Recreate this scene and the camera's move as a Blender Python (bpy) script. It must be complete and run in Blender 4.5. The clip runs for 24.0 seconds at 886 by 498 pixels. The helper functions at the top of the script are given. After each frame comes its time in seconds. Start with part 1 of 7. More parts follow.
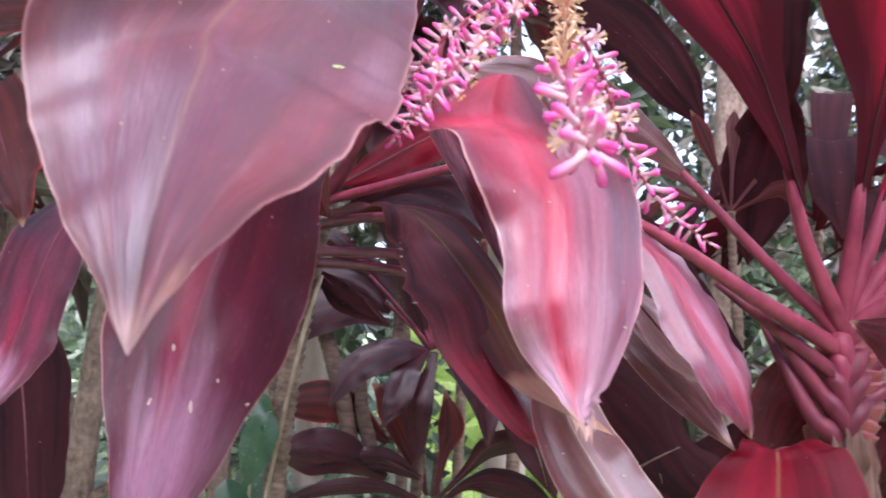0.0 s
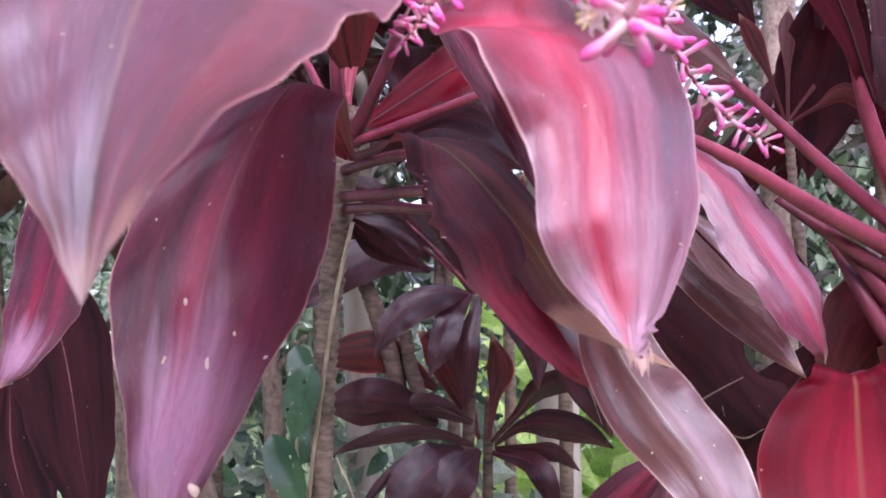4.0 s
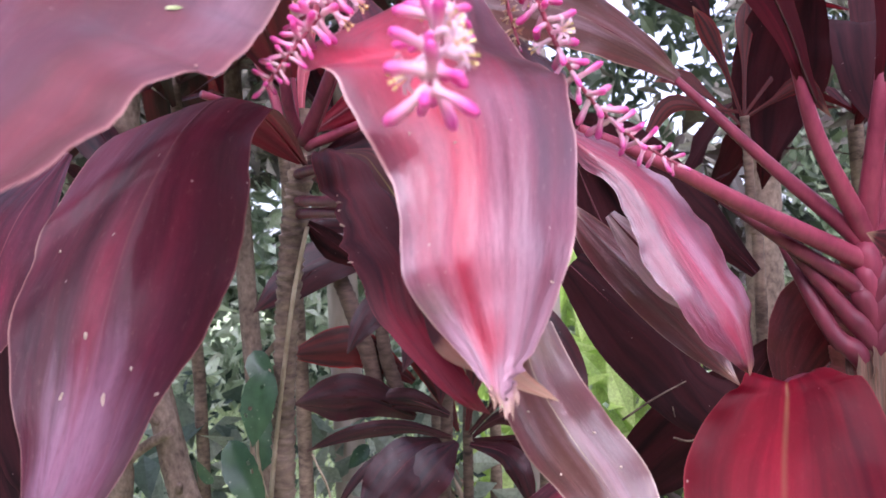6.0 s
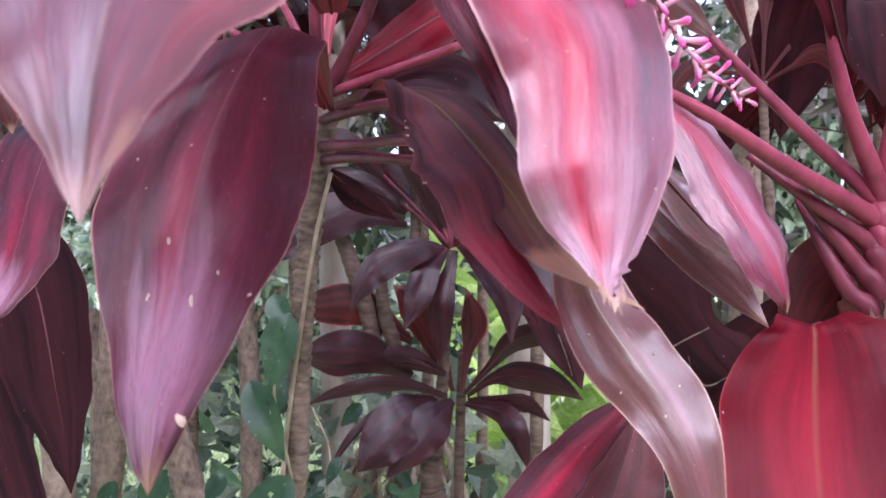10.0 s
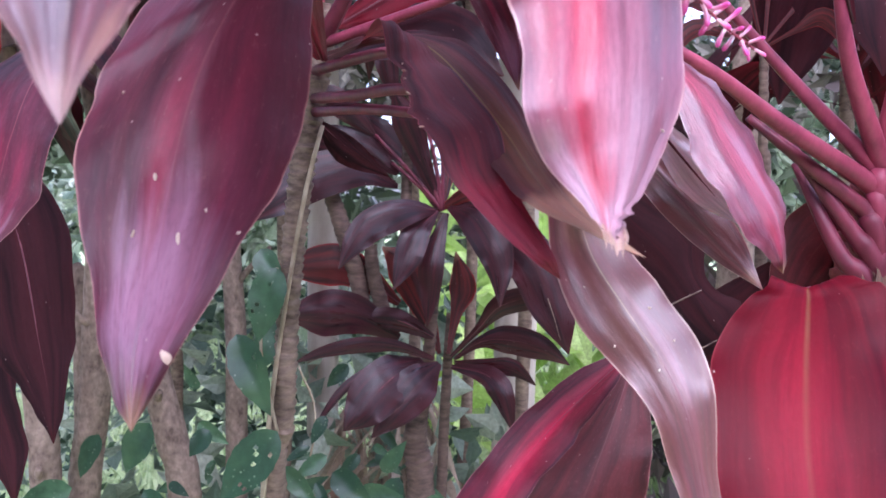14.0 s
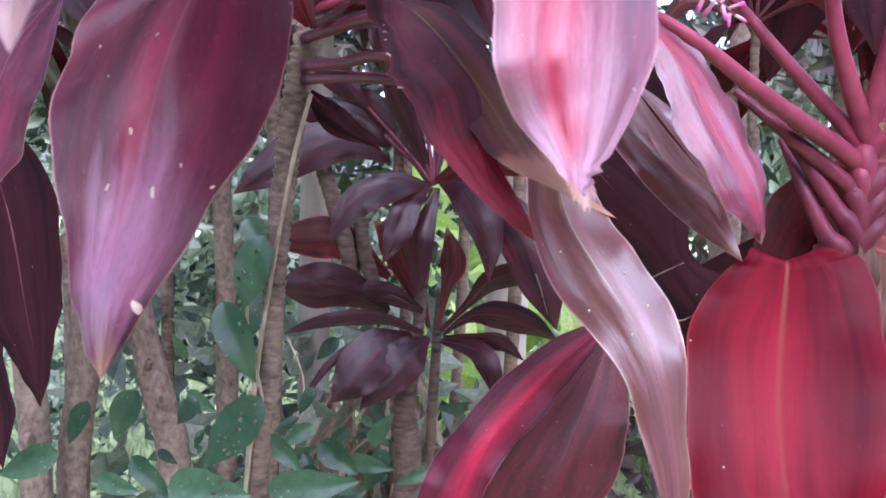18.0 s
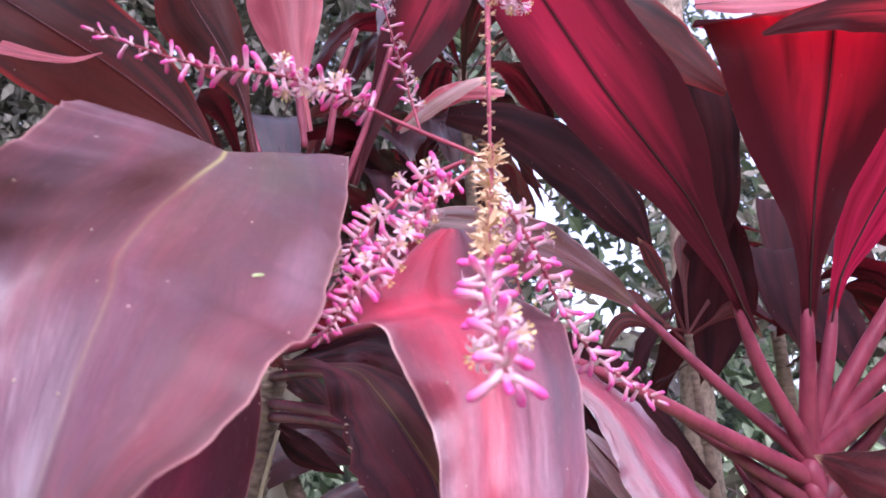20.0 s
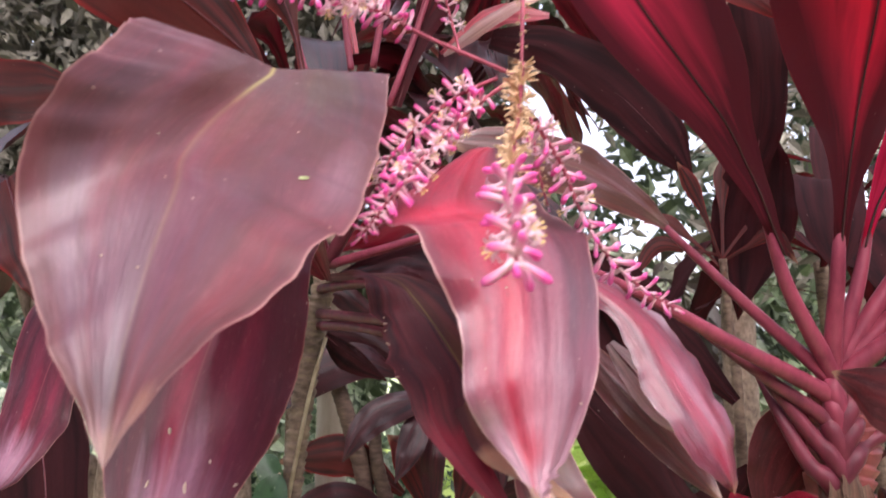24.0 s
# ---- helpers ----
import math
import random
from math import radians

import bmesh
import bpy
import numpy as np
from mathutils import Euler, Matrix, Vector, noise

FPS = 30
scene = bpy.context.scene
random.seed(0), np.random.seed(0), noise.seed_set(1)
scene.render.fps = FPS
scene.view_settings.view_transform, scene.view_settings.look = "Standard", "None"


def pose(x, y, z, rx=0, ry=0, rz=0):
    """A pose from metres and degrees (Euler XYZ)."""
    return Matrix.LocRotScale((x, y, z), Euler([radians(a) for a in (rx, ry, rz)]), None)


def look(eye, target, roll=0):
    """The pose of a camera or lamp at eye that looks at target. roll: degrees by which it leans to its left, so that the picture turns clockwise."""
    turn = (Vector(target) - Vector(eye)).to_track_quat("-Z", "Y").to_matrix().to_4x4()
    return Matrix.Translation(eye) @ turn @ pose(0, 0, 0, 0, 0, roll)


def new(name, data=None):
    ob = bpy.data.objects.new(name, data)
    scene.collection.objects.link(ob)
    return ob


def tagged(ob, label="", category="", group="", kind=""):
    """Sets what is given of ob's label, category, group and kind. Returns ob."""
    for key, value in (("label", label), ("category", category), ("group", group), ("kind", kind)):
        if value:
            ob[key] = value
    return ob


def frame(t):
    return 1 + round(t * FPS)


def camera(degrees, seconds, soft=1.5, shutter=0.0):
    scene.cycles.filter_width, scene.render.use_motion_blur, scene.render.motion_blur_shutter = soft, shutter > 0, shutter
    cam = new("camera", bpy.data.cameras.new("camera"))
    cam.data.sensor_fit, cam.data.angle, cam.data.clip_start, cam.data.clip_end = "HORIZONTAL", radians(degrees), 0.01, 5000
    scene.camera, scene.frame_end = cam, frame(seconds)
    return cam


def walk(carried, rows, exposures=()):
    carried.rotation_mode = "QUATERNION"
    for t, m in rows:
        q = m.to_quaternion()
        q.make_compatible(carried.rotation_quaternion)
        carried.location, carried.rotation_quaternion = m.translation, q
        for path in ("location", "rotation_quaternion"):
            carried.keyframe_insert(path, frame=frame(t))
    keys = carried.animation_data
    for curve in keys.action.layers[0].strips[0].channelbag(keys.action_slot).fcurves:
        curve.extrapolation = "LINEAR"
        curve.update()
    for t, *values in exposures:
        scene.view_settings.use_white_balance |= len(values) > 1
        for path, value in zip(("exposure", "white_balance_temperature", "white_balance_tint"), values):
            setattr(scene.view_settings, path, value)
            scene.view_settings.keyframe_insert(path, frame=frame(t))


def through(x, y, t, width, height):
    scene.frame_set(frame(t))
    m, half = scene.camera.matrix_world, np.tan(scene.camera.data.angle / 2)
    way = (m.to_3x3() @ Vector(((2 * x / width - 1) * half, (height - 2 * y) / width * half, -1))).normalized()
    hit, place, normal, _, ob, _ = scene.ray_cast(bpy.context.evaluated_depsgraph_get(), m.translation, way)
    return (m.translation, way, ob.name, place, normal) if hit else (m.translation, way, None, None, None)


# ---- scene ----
cam = camera(65.30, 24.0, soft=1.6, shutter=0.5)
cam.data.dof.use_dof, cam.data.dof.focus_distance, cam.data.dof.aperture_fstop = True, 0.75, 13.0
PATH = [
    (0, (0.1183, 0.0169, 1.4922), (-0.0617, 1.9947, 1.7284), 2.42),
    (0.5, (0.1220, 0.0090, 1.4840), (0.0430, 1.9940, 1.7210), 3.30),
    (1, (0.1303, 0.0161, 1.5058), (0.0571, 2.0013, 1.7375), 3.47),
    (1.5, (0.1410, 0.0600, 1.4990), (-0.0060, 2.0450, 1.6950), 1.60),
    (2, (0.1210, 0.0577, 1.4937), (-0.1466, 2.0328, 1.6592), -0.76),
    (2.5, (0.1100, 0.0660, 1.4780), (-0.2010, 2.0370, 1.6080), -1.00),
    (4.5, (0.1405, 0.0646, 1.4942), (-0.1609, 2.0406, 1.5608), -1.34),
    (5, (0.1897, 0.0810, 1.5145), (-0.1626, 2.0491, 1.5622), -1.77),
    (5.5, (0.1508, 0.0696, 1.4935), (-0.1362, 2.0478, 1.5616), -2.24),
    (6, (0.1873, 0.0771, 1.5119), (-0.1336, 2.0510, 1.5386), -2.44),
    (6.5, (0.1578, 0.0631, 1.5088), (-0.1284, 2.0422, 1.5463), -2.95),
    (7, (0.1435, 0.0731, 1.4951), (-0.1460, 2.0519, 1.5154), -1.51),
    (7.5, (0.1292, 0.0603, 1.4844), (-0.1443, 2.0414, 1.5076), -1.66),
    (8, (0.1128, 0.0697, 1.4864), (-0.1384, 2.0539, 1.4839), -1.05),
    (8.5, (0.1300, 0.0576, 1.4830), (-0.1309, 2.0405, 1.4830), -1.22),
    (9, (0.1206, 0.0579, 1.4850), (-0.1243, 2.0428, 1.4669), -1.15),
    (9.5, (0.1154, 0.0498, 1.4824), (-0.1174, 2.0361, 1.4658), -0.84),
    (10, (0.1202, 0.0552, 1.4753), (-0.1114, 2.0414, 1.4419), -0.39),
    (10.5, (0.1068, 0.0562, 1.4693), (-0.1115, 2.0438, 1.4247), -0.52),
    (12.5, (0.1017, 0.0646, 1.4522), (-0.1053, 2.0520, 1.3659), 0.79),
    (13, (0.1089, 0.0654, 1.4584), (-0.0988, 2.0519, 1.3561), 0.84),
    (13.5, (0.1135, 0.0662, 1.4560), (-0.0941, 2.0524, 1.3470), 1.43),
    (14, (0.1146, 0.0653, 1.4598), (-0.0816, 2.0520, 1.3396), 1.17),
    (14.5, (0.1230, 0.0716, 1.4523), (-0.0867, 2.0568, 1.3301), 1.88),
    (15, (0.1175, 0.0767, 1.4442), (-0.0792, 2.0629, 1.3162), 2.32),
    (15.5, (0.1097, 0.0701, 1.4458), (-0.0819, 2.0557, 1.3026), 2.03),
    (16, (0.1089, 0.0824, 1.4414), (-0.0713, 2.0682, 1.2859), 1.74),
    (16.5, (0.1115, 0.0781, 1.4416), (-0.0614, 2.0642, 1.2813), 2.34),
    (17, (0.1096, 0.0861, 1.4494), (-0.0555, 2.0706, 1.2640), 1.62),
    (17.5, (0.1173, 0.0600, 1.4483), (-0.0472, 2.0456, 1.2745), 2.07),
    (18, (0.1286, 0.0639, 1.4480), (-0.0576, 2.0475, 1.2725), 2.15),
    (18.5, (0.1503, 0.0591, 1.4722), (-0.0171, 2.0515, 1.4245), 1.15),
    (19, (0.1446, 0.0513, 1.5198), (-0.0191, 2.0172, 1.8494), -0.34),
    (19.5, (0.1310, 0.0310, 1.5410), (0.0200, 1.9610, 2.0530), -1.50),
    (21.5, (0.2020, 0.0050, 1.5380), (0.1170, 1.9250, 2.0900), -1.40),
    (22, (0.1992, 0.0084, 1.5388), (0.0853, 1.9316, 2.0759), 0.78),
    (22.5, (0.2107, -0.0034, 1.5448), (0.0659, 1.9192, 2.0765), -0.55),
    (23, (0.2004, -0.0245, 1.5192), (-0.0157, 1.8919, 2.0491), -0.23),
    (23.5, (0.1977, -0.0237, 1.5267), (-0.1004, 1.9053, 1.9625), 0.14),
    (24, (0.1563, -0.0154, 1.5181), (-0.0907, 1.9396, 1.8598), 0.36),
]
walk(cam, [(t, look(eye, target, roll)) for t, eye, target, roll in PATH], [(0, 2.1, 5600, 25), (2, 2.1, 5600, 26), (5, 2.05, 5400, 34), (6, 2.0, 5600, 32), (7, 2.02, 5500, 30), (8, 2.12, 5450, 26), (9, 2.17, 5500, 26), (13, 2.24, 5250, 29), (18, 2.24, 5200, 30), (19, 2.1, 4900, 32), (20.5, 2.05, 6000, 34), (22, 1.95, 6500, 36), (23, 2.05, 6350, 28), (24, 1.92, 6400, 23)])

# ---- light ----
world = bpy.data.worlds.new("sky")
scene.world = world
world.use_nodes = True
wn = world.node_tree
sky_tex = wn.nodes.new("ShaderNodeTexSky")
sky_tex.sky_type, sky_tex.sun_disc = "NISHITA", False
sky_tex.sun_elevation, sky_tex.sun_rotation = radians(50), radians(168)
sky_tex.air_density, sky_tex.dust_density, sky_tex.ozone_density = 1.0, 4.0, 1.0
pale = wn.nodes.new("ShaderNodeHueSaturation")
pale.inputs["Saturation"].default_value = 0.45
wn.links.new(sky_tex.outputs[0], pale.inputs["Color"])
wn.links.new(pale.outputs[0], wn.nodes["Background"].inputs[0])
wn.nodes["Background"].inputs[1].default_value = 0.15
sun = new("sun", bpy.data.lights.new("sun", "SUN"))
sun.data.energy, sun.data.angle, sun.data.color = 0.9, radians(75), (1.0, 0.95, 0.88)
sun.matrix_world = look((0.6, -2.8, 3.4), (0, 0, 0))


# ---- materials ----
def material(name):
    m = bpy.data.materials.new(name)
    m.use_nodes = True
    nt = m.node_tree
    return m, nt, nt.nodes["Principled BSDF"], nt.nodes["Material Output"]


def node(nt, kind, **values):
    n = nt.nodes.new(kind)
    for key, value in values.items():
        if key in n.inputs:
            n.inputs[key].default_value = value
    return n


def maths(nt, op, a, b=None, clamp=False):
    n = nt.nodes.new("ShaderNodeMath")
    n.operation, n.use_clamp = op, clamp
    for slot, value in ((0, a), (1, b)):
        if value is None:
            continue
        if isinstance(value, (int, float)):
            n.inputs[slot].default_value = value
        else:
            nt.links.new(value, n.inputs[slot])
    return n.outputs[0]


def ramp(nt, fac, stops):
    n = nt.nodes.new("ShaderNodeValToRGB")
    e = n.color_ramp.elements
    while len(e) < len(stops):
        e.new(0.5)
    for el, (p, c) in zip(e, stops):
        el.position = p
        el.color = (*c, 1) if isinstance(c, tuple) else (c, c, c, 1)
    nt.links.new(fac, n.inputs[0])
    return n.outputs[0]


def mix(nt, fac, a, b, kind="MIX"):
    n = nt.nodes.new("ShaderNodeMix")
    n.data_type, n.blend_type = "RGBA", kind
    for slot, value in ((0, fac), (6, a), (7, b)):
        if isinstance(value, (int, float)):
            n.inputs[slot].default_value = value
        elif isinstance(value, tuple):
            n.inputs[slot].default_value = (*value, 1)
        else:
            nt.links.new(value, n.inputs[slot])
    return n.outputs[2]


def noise_at(nt, vec, scale, detail=4.0, rough=0.55, offset=(0, 0, 0), stretch=(1, 1, 1)):
    mp = nt.nodes.new("ShaderNodeMapping")
    mp.inputs["Location"].default_value, mp.inputs["Scale"].default_value = offset, stretch
    nt.links.new(vec, mp.inputs[0])
    n = node(nt, "ShaderNodeTexNoise", Scale=scale, Detail=detail, Roughness=rough)
    nt.links.new(mp.outputs[0], n.inputs["Vector"])
    return n.outputs["Fac"]


def blade_material(name, dark, body, streak, rib, rim, tip, streaks=0.5, heart=0.5, rough=0.34, through=0.25, glow=(0.75, 0.03, 0.06), tip_from=0.93, gloss=0.5, coat=0.35, edge_dark=0.0, veiled=False, grain=6.0, rim_from=0.978, heart_at=0.0, relief=0.35, mottle=None, patchy=0.22, rib_wide=0.022, sheen_margin=None, heart_wide=0.0, rib_fade=(0.0, 0.75), streaky=0.22, feather=0.32, marks=(), crumple=0.0, coat_rough=0.3, veins=0.09, run=1.0):
    """A strap leaf's blade: dark ground, long streaks that follow the veins, a paler heart, midrib, rim and dry tip, and light let through."""
    m, nt, bsdf, out = material(name)
    uv = nt.nodes.new("ShaderNodeUVMap")
    info = nt.nodes.new("ShaderNodeObjectInfo")
    sep = nt.nodes.new("ShaderNodeSeparateXYZ")
    nt.links.new(uv.outputs[0], sep.inputs[0])
    shift = nt.nodes.new("ShaderNodeCombineXYZ")
    nt.links.new(maths(nt, "MULTIPLY", info.outputs["Random"], 37.0), shift.inputs[2])
    add = nt.nodes.new("ShaderNodeVectorMath")
    nt.links.new(uv.outputs[0], add.inputs[0]), nt.links.new(shift.outputs[0], add.inputs[1])
    warp = nt.nodes.new("ShaderNodeCombineXYZ")
    nt.links.new(maths(nt, "MULTIPLY", maths(nt, "SUBTRACT", noise_at(nt, add.outputs[0], 2.2, 2, 0.5, (9, 3, 0)), 0.5), 0.28), warp.inputs[0])
    add2 = nt.nodes.new("ShaderNodeVectorMath")
    nt.links.new(add.outputs[0], add2.inputs[0]), nt.links.new(warp.outputs[0], add2.inputs[1])
    vec = add2.outputs[0]
    across = maths(nt, "MULTIPLY", maths(nt, "ABSOLUTE", maths(nt, "SUBTRACT", sep.outputs[0], 0.5)), 2.0)
    along = sep.outputs[1]
    # veins leave the midrib and run out to the margin
    slant = nt.nodes.new("ShaderNodeCombineXYZ")
    half = maths(nt, "SIGN", maths(nt, "SUBTRACT", sep.outputs[0], 0.5))
    nt.links.new(maths(nt, "MULTIPLY", maths(nt, "MULTIPLY", half, -feather), along), slant.inputs[0])
    nt.links.new(half, slant.inputs[2])
    add3 = nt.nodes.new("ShaderNodeVectorMath")
    nt.links.new(vec, add3.inputs[0]), nt.links.new(slant.outputs[0], add3.inputs[1])
    ray = add3.outputs[0]
    broad = noise_at(nt, vec, 1.0, 3, 0.5, stretch=(grain, 1.5 * run, 1))
    fine = noise_at(nt, ray, 1.0, 4, 0.5, (3, 1, 0), (10, 2.4 * run, 1))
    vein = noise_at(nt, ray, 1.0, 3, 0.6, (5, 2, 0), (80, 2.5, 1))
    blot = noise_at(nt, vec, 3.0, 4, 0.6, (1, 7, 0))
    pore = noise_at(nt, vec, 1.0, 5, 0.7, (8, 4, 0), (38, 46, 1))
    c = mix(nt, ramp(nt, broad, ((0.32, 0.0), (0.66, 1.0))), dark, body)
    apart = maths(nt, "MULTIPLY", maths(nt, "ABSOLUTE", maths(nt, "SUBTRACT", sep.outputs[0], 0.5 + heart_at)), 2.0)
    centre = maths(nt, "MULTIPLY", ramp(nt, apart, ((heart_wide, 1.0), (heart_wide + 0.75, 0.0))), heart)
    if sheen_margin:
        centre = maths(nt, "MULTIPLY", centre, ramp(nt, along, ((0.6, 1.0), (0.95, 0.5))))
    s = maths(nt, "MULTIPLY", ramp(nt, fine, ((0.40, 0.0), (0.75, 1.0))), streaks)
    s = maths(nt, "MAXIMUM", s, maths(nt, "MULTIPLY", centre, ramp(nt, broad, ((0.25, 0.65), (0.6, 1.0)))), True)
    if sheen_margin:
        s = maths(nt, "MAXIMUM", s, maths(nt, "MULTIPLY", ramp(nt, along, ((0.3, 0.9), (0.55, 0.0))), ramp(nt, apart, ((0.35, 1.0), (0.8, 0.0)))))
    c = mix(nt, s, c, streak)
    large = noise_at(nt, vec, 1.0, 5, 0.62, (6, 1, 0), (2.6, 1.7, 1))
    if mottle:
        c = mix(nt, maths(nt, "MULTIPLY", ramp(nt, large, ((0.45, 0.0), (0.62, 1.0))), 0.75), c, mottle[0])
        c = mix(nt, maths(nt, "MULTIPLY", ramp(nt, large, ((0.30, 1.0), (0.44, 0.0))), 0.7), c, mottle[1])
    if edge_dark:
        band = maths(nt, "ADD", apart, maths(nt, "MULTIPLY", maths(nt, "SUBTRACT", broad, 0.5), 0.9))
        c = mix(nt, maths(nt, "MULTIPLY", ramp(nt, band, ((0.45, 0.0), (0.95, 1.0))), edge_dark), c, dark)
    # pale band towards edges and tip, sheen mixed into the base colour
    if sheen_margin:
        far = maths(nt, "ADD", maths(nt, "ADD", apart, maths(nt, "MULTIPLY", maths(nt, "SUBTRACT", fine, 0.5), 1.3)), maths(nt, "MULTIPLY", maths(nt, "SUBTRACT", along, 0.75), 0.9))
        c = mix(nt, maths(nt, "MULTIPLY", ramp(nt, far, ((0.08, 0.0), (0.5, 1.0))), maths(nt, "MULTIPLY", ramp(nt, along, ((0.5, 0.0), (0.95, 1.0))), 0.75)), c, sheen_margin)
    # soft colour marks: pigment patches, and painted sheen on some blades
    for mu, mv, ru, rv, tone, amount in marks:
        du = maths(nt, "POWER", maths(nt, "ABSOLUTE", maths(nt, "DIVIDE", maths(nt, "SUBTRACT", sep.outputs[0], mu), ru)), 2.0)
        dv = maths(nt, "POWER", maths(nt, "ABSOLUTE", maths(nt, "DIVIDE", maths(nt, "SUBTRACT", along, mv), rv)), 2.0)
        reach = maths(nt, "ADD", maths(nt, "SQRT", maths(nt, "ADD", du, dv)), maths(nt, "MULTIPLY", maths(nt, "SUBTRACT", fine, 0.5), 1.3))
        c = mix(nt, maths(nt, "MULTIPLY", ramp(nt, reach, ((0.35, 1.0), (1.1, 0.0))), amount), c, tone)
    c = mix(nt, maths(nt, "MULTIPLY", ramp(nt, vein, ((0.35, 1.0), (0.6, 0.0))), veins), c, dark)
    c = mix(nt, maths(nt, "MULTIPLY", ramp(nt, blot, ((0.5, 0.0), (0.75, 1.0))), 0.25), c, dark)
    c = mix(nt, maths(nt, "MULTIPLY", ramp(nt, pore, ((0.5, 0.0), (0.72, 1.0))), 0.3), c, dark)
    c = mix(nt, maths(nt, "MULTIPLY", ramp(nt, pore, ((0.28, 1.0), (0.42, 0.0))), 0.14), c, rim)
    c = mix(nt, maths(nt, "MULTIPLY", ramp(nt, across, ((0.0, 1.0), (rib_wide, 0.0))), ramp(nt, along, ((rib_fade[0], 1.0), (rib_fade[1], 0.12)))), c, rib)
    c = mix(nt, maths(nt, "MULTIPLY", ramp(nt, across, ((rim_from, 0.0), (0.4 * rim_from + 0.6, 0.7))), ramp(nt, blot, ((0.3, 0.2), (0.6, 1.0)))), c, rim)
    edge = maths(nt, "ADD", along, maths(nt, "MULTIPLY", maths(nt, "SUBTRACT", blot, 0.5), 0.12))
    c = mix(nt, ramp(nt, edge, ((tip_from - 0.03, 0.0), (tip_from + 0.02, 0.9))), c, tip)
    speck = nt.nodes.new("ShaderNodeTexVoronoi")
    speck.inputs["Scale"].default_value = 1.0
    mp = nt.nodes.new("ShaderNodeMapping")
    mp.inputs["Scale"].default_value = (7, 17, 1)
    nt.links.new(vec, mp.inputs[0]), nt.links.new(mp.outputs[0], speck.inputs["Vector"])
    c = mix(nt, ramp(nt, speck.outputs["Distance"], ((0.02, 0.75), (0.05, 0.0))), c, (0.55, 0.38, 0.34))
    nt.links.new(c, bsdf.inputs["Base Color"])
    bsdf.inputs["Specular IOR Level"].default_value = gloss
    bsdf.inputs["Coat Weight"].default_value, bsdf.inputs["Coat Roughness"].default_value = coat, coat_rough
    r = maths(nt, "ADD", maths(nt, "MULTIPLY", maths(nt, "ADD", maths(nt, "MULTIPLY", blot, 0.5), maths(nt, "MULTIPLY", large, 0.5)), patchy), rough - 0.5 * patchy)
    r = maths(nt, "ADD", r, maths(nt, "MULTIPLY", maths(nt, "SUBTRACT", fine, 0.5), streaky), True)
    nt.links.new(r, bsdf.inputs["Roughness"])
    bump = node(nt, "ShaderNodeBump", Strength=relief, Distance=0.0012)
    h = maths(nt, "ADD", maths(nt, "ADD", maths(nt, "MULTIPLY", vein, 0.28), maths(nt, "MULTIPLY", pore, 0.3)), maths(nt, "ADD", maths(nt, "MULTIPLY", fine, 1.5), maths(nt, "MULTIPLY", broad, 1.5)))
    nt.links.new(h, bump.inputs["Height"])
    if crumple:
        pucker = noise_at(nt, vec, 1.0, 3, 0.5, (4, 9, 0), (4.5, 6.5, 1))
        dent = node(nt, "ShaderNodeBump", Strength=crumple, Distance=0.006)
        nt.links.new(pucker, dent.inputs["Height"]), nt.links.new(dent.outputs[0], bump.inputs["Normal"])
    nt.links.new(bump.outputs[0], bsdf.inputs["Normal"])
    clear = ramp(nt, broad, ((0.36, 0.0), (0.62, 1.0)))
    if veiled:
        patch = noise_at(nt, vec, 1.0, 4, 0.6, (2, 5, 0), (3.4, 1.6, 1))
        foot = maths(nt, "MULTIPLY", ramp(nt, maths(nt, "SUBTRACT", along, maths(nt, "MULTIPLY", across, 0.30)), ((0.25, 0.0), (0.62, 1.0))), 0.46)
        clear = ramp(nt, maths(nt, "ADD", maths(nt, "ADD", maths(nt, "MULTIPLY", patch, 0.9), maths(nt, "MULTIPLY", fine, 0.16)), foot), ((0.58, 0.0), (0.90, 1.0)))
        side = maths(nt, "ADD", across, maths(nt, "MULTIPLY", maths(nt, "SUBTRACT", patch, 0.5), 2.2))
        clear = maths(nt, "MULTIPLY", clear, ramp(nt, side, ((0.45, 1.0), (0.95, 0.08))))
        clear = maths(nt, "MULTIPLY", clear, ramp(nt, across, ((0.02, 0.2), (0.06, 1.0))))
    tr = nt.nodes.new("ShaderNodeBsdfTranslucent")
    nt.links.new(mix(nt, maths(nt, "MULTIPLY", clear, 0.95), mix(nt, 0.05, dark, glow), glow), tr.inputs[0])
    ms = node(nt, "ShaderNodeMixShader", Fac=through)
    nt.links.new(bsdf.outputs[0], ms.inputs[1]), nt.links.new(tr.outputs[0], ms.inputs[2])
    nt.links.new(ms.outputs[0], out.inputs[0])
    return m


